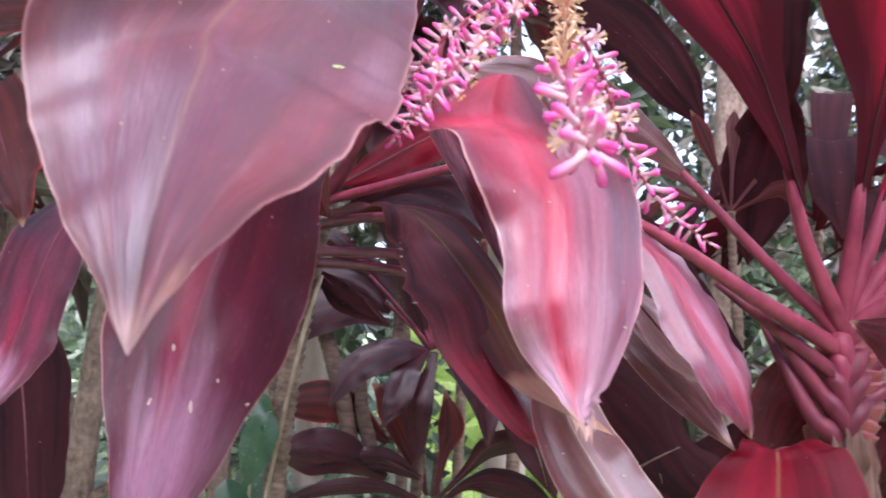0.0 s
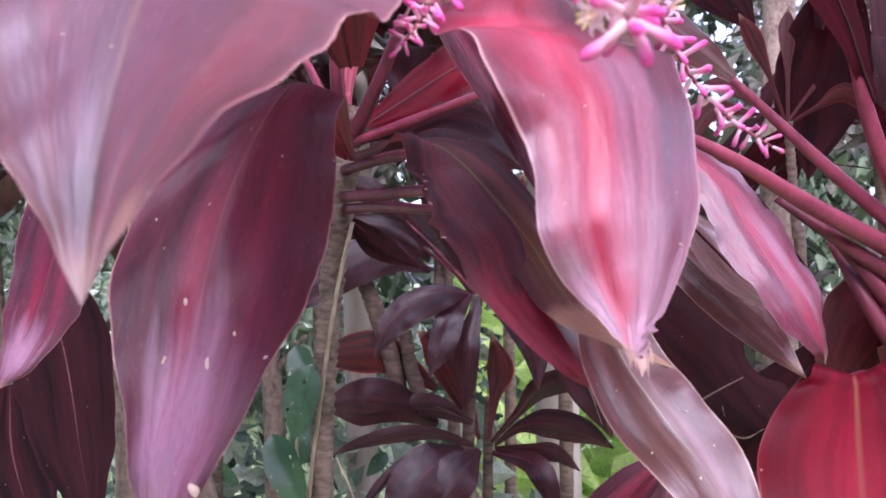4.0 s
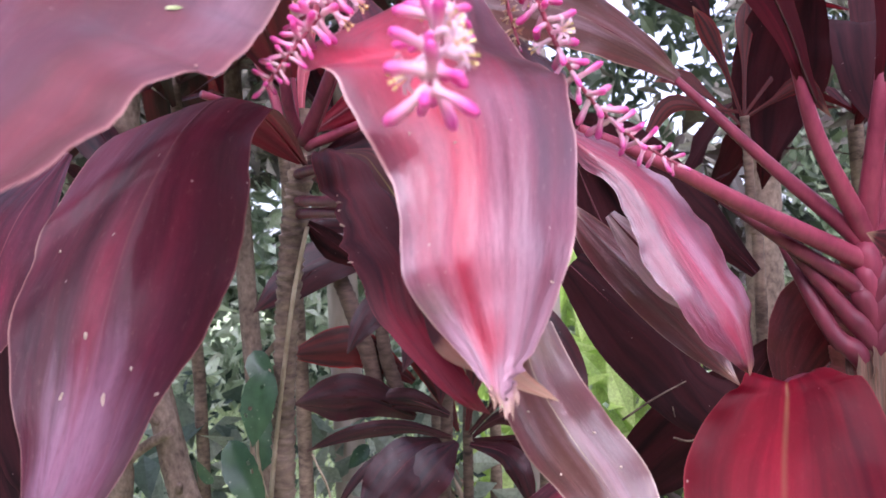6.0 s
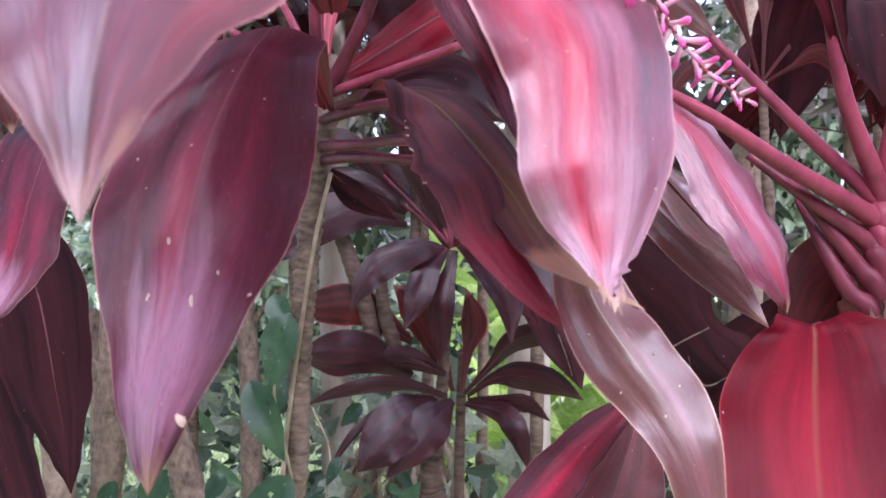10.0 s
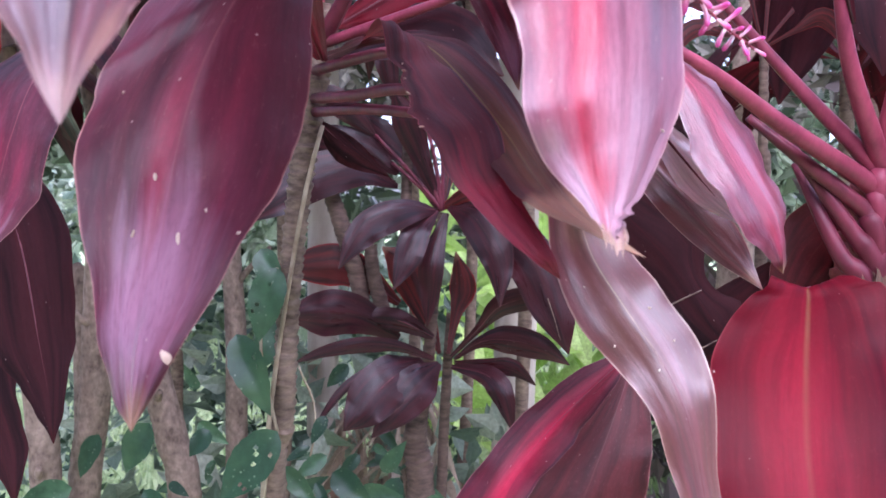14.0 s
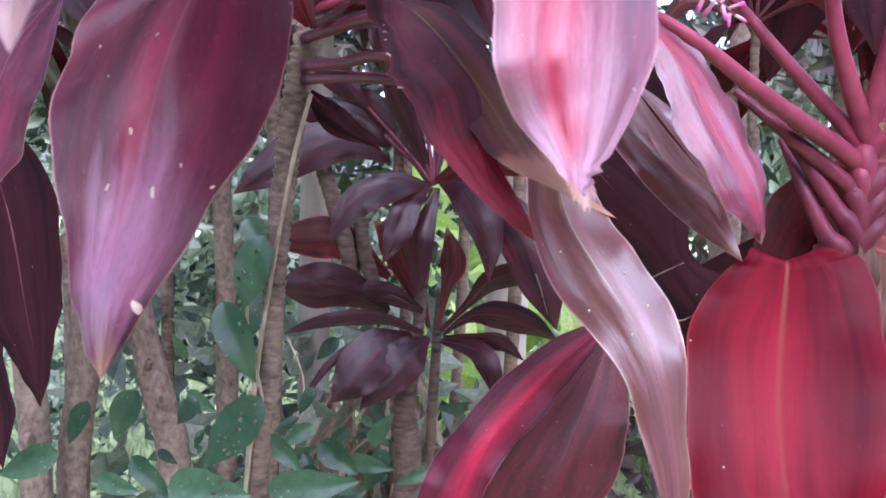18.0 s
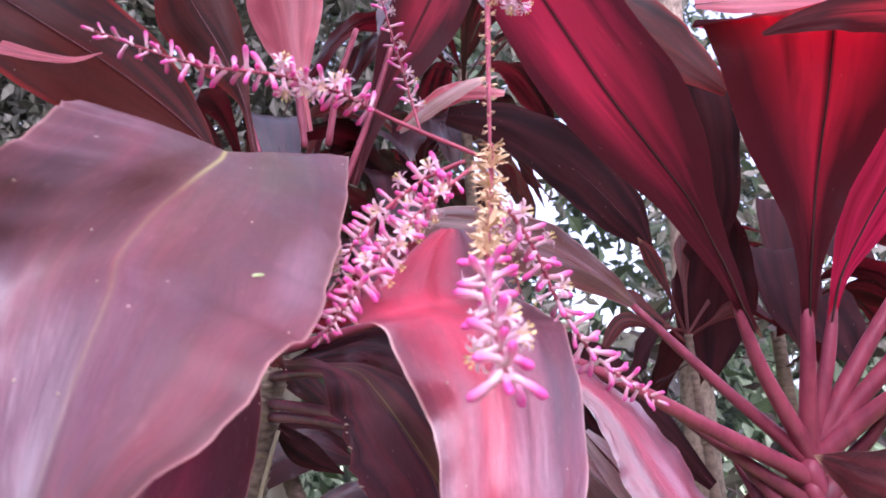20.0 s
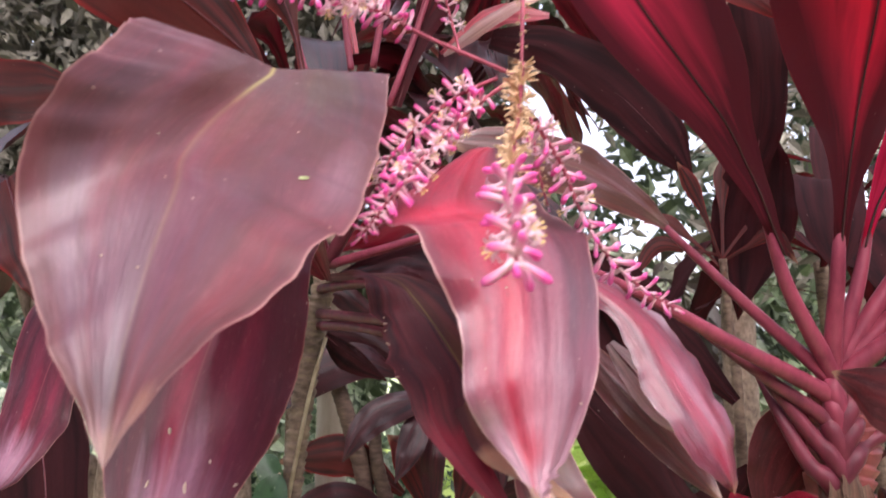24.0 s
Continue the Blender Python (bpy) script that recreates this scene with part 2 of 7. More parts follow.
def plain(name, a, b, scale=40.0, rough=0.5, bump=0.3, depth=0.001, stretch=(1, 1, 1), through=0.0, metal=0.0, low=0.35, high=0.65):
    """A surface of two mottled colours with grain and relief, in object space."""
    m, nt, bsdf, out = material(name)
    tc = nt.nodes.new("ShaderNodeTexCoord")
    n1 = noise_at(nt, tc.outputs["Object"], scale, 5, 0.6, stretch=stretch)
    n2 = noise_at(nt, tc.outputs["Object"], scale * 0.17, 3, 0.5, (4, 2, 1), stretch)
    c = mix(nt, ramp(nt, maths(nt, "ADD", maths(nt, "MULTIPLY", n1, 0.6), maths(nt, "MULTIPLY", n2, 0.4)), ((low, 0.0), (high, 1.0))), a, b)
    nt.links.new(c, bsdf.inputs["Base Color"])
    bsdf.inputs["Roughness"].default_value, bsdf.inputs["Metallic"].default_value, bsdf.inputs["Specular IOR Level"].default_value = rough, metal, 0.3
    bp = node(nt, "ShaderNodeBump", Strength=bump, Distance=depth)
    nt.links.new(n1, bp.inputs["Height"]), nt.links.new(bp.outputs[0], bsdf.inputs["Normal"])
    if through:
        tr = nt.nodes.new("ShaderNodeBsdfTranslucent")
        nt.links.new(c, tr.inputs[0])
        ms = node(nt, "ShaderNodeMixShader", Fac=through)
        nt.links.new(bsdf.outputs[0], ms.inputs[1]), nt.links.new(tr.outputs[0], ms.inputs[2])
        nt.links.new(ms.outputs[0], out.inputs[0])
    return m


def varied(name, stops, rough=0.5, through=0.3, per_object=False, spots=False):
    """Foliage whose pieces each take a tone of their own."""
    m, nt, bsdf, out = material(name)
    if per_object:
        rnd = nt.nodes.new("ShaderNodeObjectInfo").outputs["Random"]
    else:
        rnd = nt.nodes.new("ShaderNodeNewGeometry").outputs["Random Per Island"]
    tc = nt.nodes.new("ShaderNodeTexCoord")
    n = noise_at(nt, tc.outputs["Object"], 90, 4, 0.6)
    c = ramp(nt, rnd, stops)
    c = mix(nt, ramp(nt, n, ((0.35, 0.35), (0.65, 0.0))), c, (0.015, 0.03, 0.015))
    if spots:
        cell = node(nt, "ShaderNodeTexVoronoi", Scale=110.0)
        nt.links.new(tc.outputs["Object"], cell.inputs["Vector"])
        spread = ramp(nt, noise_at(nt, tc.outputs["Object"], 30, 3, 0.6, (2, 1, 4)), ((0.42, 0.0), (0.6, 1.0)))
        c = mix(nt, maths(nt, "MULTIPLY", ramp(nt, cell.outputs["Distance"], ((0.10, 0.75), (0.20, 0.0))), spread), c, (0.30, 0.36, 0.24))
        pale = noise_at(nt, tc.outputs["Object"], 14, 3, 0.5, (7, 3, 2))
        c = mix(nt, ramp(nt, pale, ((0.5, 0.0), (0.75, 0.45))), c, (0.13, 0.22, 0.09))
    nt.links.new(c, bsdf.inputs["Base Color"])
    bsdf.inputs["Roughness"].default_value = rough
    tr = nt.nodes.new("ShaderNodeBsdfTranslucent")
    nt.links.new(c, tr.inputs[0])
    ms = node(nt, "ShaderNodeMixShader", Fac=through)
    nt.links.new(bsdf.outputs[0], ms.inputs[1]), nt.links.new(tr.outputs[0], ms.inputs[2])
    nt.links.new(ms.outputs[0], out.inputs[0])
    return m


DRY = (0.30, 0.17, 0.11)
# lilac marks are sky sheen put into the colour; brown and olive are leaf colour
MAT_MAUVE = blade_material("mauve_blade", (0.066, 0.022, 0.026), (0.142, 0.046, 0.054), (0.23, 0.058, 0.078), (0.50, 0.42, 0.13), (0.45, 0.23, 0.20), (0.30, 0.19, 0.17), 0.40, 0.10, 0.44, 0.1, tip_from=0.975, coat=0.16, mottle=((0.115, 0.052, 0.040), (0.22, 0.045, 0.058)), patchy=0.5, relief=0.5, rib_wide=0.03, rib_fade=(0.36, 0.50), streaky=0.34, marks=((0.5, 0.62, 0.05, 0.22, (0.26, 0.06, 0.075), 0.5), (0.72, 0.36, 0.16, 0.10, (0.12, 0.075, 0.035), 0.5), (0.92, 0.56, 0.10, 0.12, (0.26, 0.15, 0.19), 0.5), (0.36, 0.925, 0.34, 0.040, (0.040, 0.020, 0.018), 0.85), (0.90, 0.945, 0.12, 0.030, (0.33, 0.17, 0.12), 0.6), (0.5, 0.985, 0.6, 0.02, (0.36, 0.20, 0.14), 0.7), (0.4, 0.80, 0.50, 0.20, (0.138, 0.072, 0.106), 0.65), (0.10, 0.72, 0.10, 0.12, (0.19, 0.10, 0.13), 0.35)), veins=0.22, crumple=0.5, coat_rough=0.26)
# large lilac mark paints sheen over the lower blade; crimson marks are pigment
MAT_WINE = blade_material("wine_blade", (0.046, 0.013, 0.020), (0.106, 0.027, 0.044), (0.27, 0.02, 0.062), (0.26, 0.08, 0.08), (0.42, 0.22, 0.18), DRY, 0.25, 0.22, 0.42, 0.08, tip_from=0.975, coat=0.06, gloss=0.16, mottle=((0.045, 0.015, 0.019), (0.13, 0.02, 0.042)), patchy=0.45, streaky=0.3, marks=((0.42, 0.60, 0.11, 0.20, (0.30, 0.020, 0.052), 0.5), (0.68, 0.52, 0.06, 0.16, (0.20, 0.02, 0.045), 0.4), (0.45, 0.83, 0.50, 0.21, (0.35, 0.18, 0.25), 0.8), (0.10, 0.70, 0.09, 0.10, (0.07, 0.008, 0.018), 0.6)), crumple=0.55, coat_rough=0.24)
# pale margin and pale marks hold the gloss as colour; red and dark are pigment
MAT_PINK = blade_material("pink_blade", (0.085, 0.028, 0.044), (0.20, 0.046, 0.072), (0.58, 0.040, 0.085), (0.45, 0.03, 0.07), (0.7, 0.4, 0.36), (0.42, 0.25, 0.16), 0.5, 0.95, 0.40, 0.18, gloss=0.5, tip_from=0.982, coat=0.4, patchy=0.35, edge_dark=0.75, heart_wide=0.08, heart_at=-0.16, rim_from=0.965, relief=0.5, sheen_margin=(0.46, 0.24, 0.30), streaky=0.5, feather=0.10, run=0.4, marks=((0.88, 0.55, 0.15, 0.30, (0.13, 0.045, 0.06), 0.75), (0.92, 0.76, 0.15, 0.14, (0.20, 0.06, 0.09), 0.85), (0.28, 0.68, 0.09, 0.30, (0.52, 0.22, 0.28), 0.35), (0.62, 0.52, 0.16, 0.22, (0.33, 0.15, 0.20), 0.55), (0.53, 0.76, 0.13, 0.16, (0.60, 0.24, 0.30), 0.4), (0.62, 0.58, 0.035, 0.16, (0.16, 0.035, 0.06), 0.6), (0.42, 0.870, 0.24, 0.055, (0.40, 0.03, 0.06), 0.8), (0.15, 0.84, 0.10, 0.12, (0.50, 0.33, 0.40), 0.6), (0.5, 0.99, 0.7, 0.022, (0.34, 0.19, 0.12), 0.85)), crumple=0.6, coat_rough=0.22)
# lilac marks paint gloss on the right edge and middle; red one is pigment
MAT_ROSY = blade_material("rosy_blade", (0.10, 0.03, 0.05), (0.23, 0.045, 0.070), (0.42, 0.045, 0.085), (0.45, 0.05, 0.09), (0.55, 0.3, 0.28), (0.40, 0.22, 0.14), 0.3, 0.55, 0.34, 0.15, tip_from=0.965, coat=0.5, edge_dark=0.45, relief=0.55, streaky=0.4, marks=((0.95, 0.34, 0.12, 0.12, (0.46, 0.32, 0.38), 0.7), (0.62, 0.62, 0.10, 0.20, (0.50, 0.26, 0.33), 0.5), (0.55, 0.84, 0.25, 0.05, (0.34, 0.05, 0.10), 0.7), (0.9, 0.7, 0.15, 0.1, (0.38, 0.2, 0.27), 0.5)), crumple=0.5, coat_rough=0.24)
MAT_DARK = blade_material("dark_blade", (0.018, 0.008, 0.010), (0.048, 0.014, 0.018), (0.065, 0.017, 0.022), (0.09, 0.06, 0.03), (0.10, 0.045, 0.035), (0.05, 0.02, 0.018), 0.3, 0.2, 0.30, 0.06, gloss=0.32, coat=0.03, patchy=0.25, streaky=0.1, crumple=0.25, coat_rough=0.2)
MAT_OLIVE = blade_material("olive_blade", (0.052, 0.019, 0.023), (0.105, 0.038, 0.036), (0.13, 0.070, 0.036), (0.34, 0.30, 0.09), (0.12, 0.06, 0.04), (0.46, 0.27, 0.17), 0.12, 0.3, 0.5, 0.1, tip_from=0.74, coat=0.03, gloss=0.2, rib_wide=0.035, marks=((0.55, 0.62, 0.40, 0.18, (0.155, 0.090, 0.042), 0.7), (0.30, 0.74, 0.12, 0.03, (0.06, 0.03, 0.02), 0.8)), crumple=0.4, coat_rough=0.3)
MAT_RED = blade_material("red_blade", (0.075, 0.003, 0.008), (0.105, 0.003, 0.010), (0.15, 0.004, 0.014), (0.17, 0.10, 0.045), (0.30, 0.06, 0.06), DRY, 0.15, 0.3, 0.42, 0.2, gloss=0.07, coat=0.03, relief=0.2, mottle=((0.15, 0.006, 0.015), (0.10, 0.006, 0.012)), rib_wide=0.045, streaky=0.34, marks=((0.86, 0.55, 0.16, 0.25, (0.055, 0.004, 0.010), 0.7), (0.45, 0.62, 0.24, 0.24, (0.25, 0.006, 0.022), 0.75), (0.06, 0.45, 0.09, 0.20, (0.06, 0.003, 0.008), 0.6)), run=0.6, veins=0.2, crumple=0.45, coat_rough=0.25)
MAT_CRIMSON = blade_material("crimson_striped_blade", (0.04, 0.010, 0.017), (0.085, 0.016, 0.027), (0.36, 0.013, 0.045), (0.5, 0.02, 0.06), (0.4, 0.2, 0.18), DRY, 0.15, 0.9, 0.46, 0.1, coat=0.02, gloss=0.14, mottle=((0.06, 0.015, 0.02), (0.12, 0.02, 0.035)), heart_at=0.04, marks=((0.5, 0.45, 0.12, 0.22, (0.42, 0.016, 0.05), 0.6),), crumple=0.4, coat_rough=0.3)
MAT_MAROON = blade_material("maroon_brown_blade", (0.036, 0.012, 0.012), (0.08, 0.021, 0.022), (0.16, 0.022, 0.033), (0.15, 0.06, 0.05), (0.4, 0.2, 0.18), DRY, 0.35, 0.25, 0.5, 0.1, coat=0.03, gloss=0.22, crumple=0.4, coat_rough=0.3)
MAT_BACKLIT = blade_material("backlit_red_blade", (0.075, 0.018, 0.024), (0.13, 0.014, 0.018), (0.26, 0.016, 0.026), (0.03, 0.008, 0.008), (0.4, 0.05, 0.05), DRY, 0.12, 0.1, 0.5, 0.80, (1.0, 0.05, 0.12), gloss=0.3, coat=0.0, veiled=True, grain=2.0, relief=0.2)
MAT_WINE_TIP = blade_material("wine_blade_red_end", (0.050, 0.017, 0.023), (0.100, 0.032, 0.038), (0.13, 0.034, 0.042), (0.10, 0.034, 0.038), (0.42, 0.10, 0.11), (0.22, 0.02, 0.04), 0.12, 0.15, 0.5, 0.1, tip_from=0.70, coat=0.03, gloss=0.2, marks=((0.25, 0.72, 0.25, 0.14, (0.25, 0.03, 0.05), 0.7),), crumple=0.4, coat_rough=0.3)
# near-white base colour stands in for the sky sheen on this leaf
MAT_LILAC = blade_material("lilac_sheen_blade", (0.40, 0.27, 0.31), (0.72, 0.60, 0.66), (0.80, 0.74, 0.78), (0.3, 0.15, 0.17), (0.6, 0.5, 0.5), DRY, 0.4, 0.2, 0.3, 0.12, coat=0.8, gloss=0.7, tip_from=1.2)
# near-black base: shade on maroon leaves is put into the colour
MAT_BLACK = blade_material("shaded_maroon_blade", (0.016, 0.008, 0.009), (0.032, 0.013, 0.015), (0.056, 0.015, 0.018), (0.06, 0.012, 0.016), (0.06, 0.02, 0.02), (0.03, 0.010, 0.010), 0.25, 0.2, 0.75, 0.05, gloss=0.03, coat=0.0)
# brighter copy of the backlit blade; the light through it is in the colour
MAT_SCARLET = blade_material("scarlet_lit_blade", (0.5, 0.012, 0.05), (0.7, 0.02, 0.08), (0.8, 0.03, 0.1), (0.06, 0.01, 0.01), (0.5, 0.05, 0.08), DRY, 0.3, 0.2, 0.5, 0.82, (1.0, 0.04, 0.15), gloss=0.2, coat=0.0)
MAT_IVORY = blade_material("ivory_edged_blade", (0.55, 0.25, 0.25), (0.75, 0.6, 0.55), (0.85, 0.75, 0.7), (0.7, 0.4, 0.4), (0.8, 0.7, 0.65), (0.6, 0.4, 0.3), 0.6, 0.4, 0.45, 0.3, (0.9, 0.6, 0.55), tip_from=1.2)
# shade is in this dark brown, red edge glow in the rim colour
MAT_SHADE = blade_material("shaded_brown_blade", (0.035, 0.012, 0.012), (0.085, 0.025, 0.022), (0.14, 0.03, 0.028), (0.10, 0.05, 0.03), (0.45, 0.03, 0.03), DRY, 0.3, 0.1, 0.5, 0.25, (0.5, 0.02, 0.02), gloss=0.3, coat=0.0, rim_from=0.9)
MAT_DEAD = blade_material("dead_brown_blade", (0.07, 0.04, 0.03), (0.17, 0.10, 0.07), (0.28, 0.18, 0.12), (0.2, 0.12, 0.08), (0.3, 0.2, 0.14), (0.2, 0.12, 0.08), 0.5, 0.2, 0.7, 0.1, gloss=0.2, coat=0.0)
# narrow pale marks put the shine of upturned folds into the colour
MAT_PALE = blade_material("faded_blade", (0.100, 0.040, 0.042), (0.135, 0.055, 0.056), (0.20, 0.085, 0.084), (0.38, 0.24, 0.14), (0.55, 0.36, 0.28), DRY, 0.5, 0.3, 0.34, 0.12, coat=0.30, gloss=0.42, rim_from=0.95, relief=0.3, mottle=((0.13, 0.062, 0.046), (0.17, 0.046, 0.060)), streaky=0.3, run=0.5, feather=0.1, marks=((0.62, 0.42, 0.07, 0.16, (0.30, 0.17, 0.19), 0.6), (0.40, 0.28, 0.05, 0.16, (0.29, 0.15, 0.15), 0.5), (0.5, 0.06, 0.5, 0.08, (0.20, 0.12, 0.075), 0.6)), crumple=0.22, coat_rough=0.22)
MAT_ROSE = blade_material("new_pink_blade", (0.55, 0.08, 0.12), (0.8, 0.2, 0.26), (0.9, 0.45, 0.48), (0.8, 0.3, 0.34), (0.8, 0.35, 0.35), (0.8, 0.4, 0.36), 0.5, 0.3, 0.45, 0.45, (0.95, 0.18, 0.24), tip_from=1.2)
MAT_PETIOLE = plain("petiole_skin", (0.16, 0.023, 0.045), (0.35, 0.065, 0.10), 60, 0.4, 0.2, stretch=(1, 1, 0.25))
MAT_RIB = plain("midrib_skin", (0.10, 0.02, 0.03), (0.20, 0.05, 0.06), 60, 0.45, 0.2)
MAT_RIB_DARK = plain("dark_midrib_skin", (0.02, 0.006, 0.006), (0.06, 0.012, 0.012), 60, 0.6, 0.2)
MAT_PETIOLE_DARK = plain("dark_petiole_skin", (0.075, 0.014, 0.024), (0.21, 0.038, 0.058), 60, 0.4, 0.2, stretch=(1, 1, 0.25))
MAT_STEM = plain("scarred_stem_bark", (0.075, 0.048, 0.036), (0.30, 0.215, 0.155), 70, 0.75, 0.7, 0.002, (0.8, 0.8, 1.8), low=0.36, high=0.66)
MAT_CROWN = plain("leaf_base_skin", (0.15, 0.03, 0.035), (0.33, 0.09, 0.08), 45, 0.5, 0.3, 0.001)
MAT_STEM_DARK = plain("dark_scarred_stem_bark", (0.040, 0.024, 0.020), (0.20, 0.13, 0.10), 55, 0.75, 0.6, 0.002, (0.7, 0.7, 2.0))
MAT_BARK = plain("grey_tree_bark", (0.10, 0.068, 0.050), (0.34, 0.25, 0.19), 90, 0.85, 0.9, 0.003, (1, 1, 0.7), low=0.34, high=0.64)
MAT_STICK = plain("dry_stick", (0.25, 0.19, 0.12), (0.45, 0.37, 0.26), 60, 0.8, 0.4)
MAT_GREEN = varied("vine_leaf_green", ((0.0, (0.022, 0.06, 0.03)), (0.5, (0.042, 0.095, 0.05)), (1.0, (0.085, 0.17, 0.08))), 0.34, 0.25, True, True)
MAT_GREEN_FINE = varied("small_dark_green", ((0.0, (0.012, 0.03, 0.016)), (0.6, (0.03, 0.07, 0.035)), (1.0, (0.07, 0.13, 0.06))), 0.4, 0.2)
# hedge greens lifted towards grey to carry haze and glare
MAT_HEDGE = varied("hazy_hedge_green", ((0.0, (0.08, 0.13, 0.09)), (0.5, (0.24, 0.30, 0.21)), (1.0, (0.52, 0.57, 0.44))), 0.5, 0.3)
MAT_CANOPY = varied("canopy_green", ((0.0, (0.03, 0.042, 0.025)), (0.6, (0.055, 0.075, 0.04)), (1.0, (0.11, 0.14, 0.07))), 0.5, 0.3)
# distance haze is mixed into the far shrubs as a paler green
MAT_FAR = varied("hazy_far_green", ((0.0, (0.22, 0.30, 0.18)), (0.5, (0.40, 0.48, 0.32)), (1.0, (0.62, 0.68, 0.52))), 0.6, 0.3)
# foliage in shade, with the shade put into these dark browns
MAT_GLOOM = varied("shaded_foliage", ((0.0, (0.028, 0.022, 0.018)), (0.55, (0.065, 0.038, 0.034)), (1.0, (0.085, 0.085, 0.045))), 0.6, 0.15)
MAT_DRAB = varied("drab_olive_foliage", ((0.0, (0.08, 0.070, 0.052)), (0.6, (0.16, 0.142, 0.108)), (1.0, (0.30, 0.275, 0.21))), 0.6, 0.25)
MAT_DUSK = varied("dusky_foliage", ((0.0, (0.035, 0.030, 0.022)), (0.6, (0.080, 0.068, 0.050)), (1.0, (0.14, 0.125, 0.09))), 0.7, 0.2)
MAT_LIME = varied("lime_green", ((0.0, (0.42, 0.62, 0.12)), (1.0, (0.72, 0.86, 0.34))), 0.45, 0.55)
MAT_STRAW = varied("dry_straw", ((0.0, (0.28, 0.19, 0.13)), (1.0, (0.52, 0.40, 0.30))), 0.8, 0.2)
MAT_GRASS = varied("grass_green", ((0.0, (0.26, 0.36, 0.15)), (1.0, (0.50, 0.58, 0.32))), 0.6, 0.3)
MAT_SOIL = plain("grass_and_soil", (0.24, 0.31, 0.14), (0.42, 0.48, 0.27), 6, 0.9, 0.5, 0.01)
MAT_POST = plain("weathered_post", (0.26, 0.21, 0.16), (0.55, 0.48, 0.40), 14, 0.85, 0.8, stretch=(1, 1, 0.2))
MAT_PEDUNCLE = plain("flower_stalk", (0.24, 0.035, 0.06), (0.42, 0.09, 0.13), 80, 0.5, 0.3)
MAT_SCAR = plain("dry_leaf_scar", (0.38, 0.25, 0.19), (0.62, 0.47, 0.36), 200, 0.6, 0.4, 0.0005)
MAT_FLECK = plain("green_plant_fleck", (0.26, 0.31, 0.11), (0.44, 0.48, 0.25), 200, 0.6, 0.4, 0.0005)
MAT_HUSK = plain("dried_flower_husk", (0.58, 0.38, 0.22), (0.86, 0.68, 0.46), 120, 0.7, 0.3)


def bud_material():
    """Magenta at the tip, pale at the base."""
    m, nt, bsdf, out = material("bud_petal")
    tc = nt.nodes.new("ShaderNodeTexCoord")
    sep = nt.nodes.new("ShaderNodeSeparateXYZ")
    nt.links.new(tc.outputs["Object"], sep.inputs[0])
    info = nt.nodes.new("ShaderNodeObjectInfo")
    h = maths(nt, "ADD", maths(nt, "MULTIPLY", sep.outputs[2], 75.0), maths(nt, "MULTIPLY", maths(nt, "SUBTRACT", info.outputs["Random"], 0.5), 0.35))
    c = ramp(nt, h, ((0.08, (0.88, 0.64, 0.66)), (0.42, (0.90, 0.46, 0.61)), (0.92, (0.82, 0.11, 0.41))))
    nt.links.new(c, bsdf.inputs["Base Color"])
    bsdf.inputs["Roughness"].default_value = 0.45
    tr = nt.nodes.new("ShaderNodeBsdfTranslucent")
    nt.links.new(c, tr.inputs[0])
    ms = node(nt, "ShaderNodeMixShader", Fac=0.3)
    nt.links.new(bsdf.outputs[0], ms.inputs[1]), nt.links.new(tr.outputs[0], ms.inputs[2])
    nt.links.new(ms.outputs[0], out.inputs[0])
    return m


MAT_BUD = bud_material()
MAT_PETAL = plain("open_petal", (0.80, 0.50, 0.60), (0.86, 0.66, 0.70), 300, 0.5, 0.1, through=0.3)
MAT_STAMEN = plain("stamen_yellow", (0.75, 0.55, 0.20), (0.85, 0.70, 0.35), 300, 0.6, 0.1)


# ---- builders ----
def spline(points, n):
    """n places along a smooth line through the points."""
    p = [np.array(q, float) for q in points]
    p = [2 * p[0] - p[1], *p, 2 * p[-1] - p[-2]]
    out = []
    for i in range(n):
        f = i / (n - 1) * (len(p) - 3)
        k = min(int(f), len(p) - 4)
        t = f - k
        a, b, c, d = p[k : k + 4]
        out.append(0.5 * (2 * b + (c - a) * t + (2 * a - 5 * b + 4 * c - d) * t * t + (3 * b - a - 3 * c + d) * t**3))
    return np.array(out)


def mesh_object(name, verts, faces, mat, parent=None, label="", uvs=None, smooth=True):
    me = bpy.data.meshes.new(name)
    me.from_pydata([tuple(map(float, v)) for v in verts], [], faces)
    if smooth:
        me.polygons.foreach_set("use_smooth", [True] * len(me.polygons))
    if uvs is not None:
        layer = me.uv_layers.new(name="UVMap")
        loops = np.zeros(len(me.loops), int)
        me.loops.foreach_get("vertex_index", loops)
        layer.data.foreach_set("uv", np.array(uvs, float)[loops].ravel())
    if mat:
        me.materials.append(mat)
    me.update()
    ob = new(name, me)
    if parent:
        ob.parent = parent
    if label:
        tagged(ob, label)
    return ob


def thing(name, label, category, at=(0, 0, 0), group="", kind=""):
    ob = new(name)
    ob.location = at
    ob.empty_display_size = 0.05
    bpy.context.view_layer.update()
    return tagged(ob, label, category, group, kind)


def under(ob, parent):
    """Hangs a part made in world places under its thing, where it is."""
    ob.parent = parent
    up = parent
    off = Vector((0, 0, 0))
    while up:
        off += up.location
        up = up.parent
    ob.matrix_parent_inverse = Matrix.Translation(-off)
    return ob


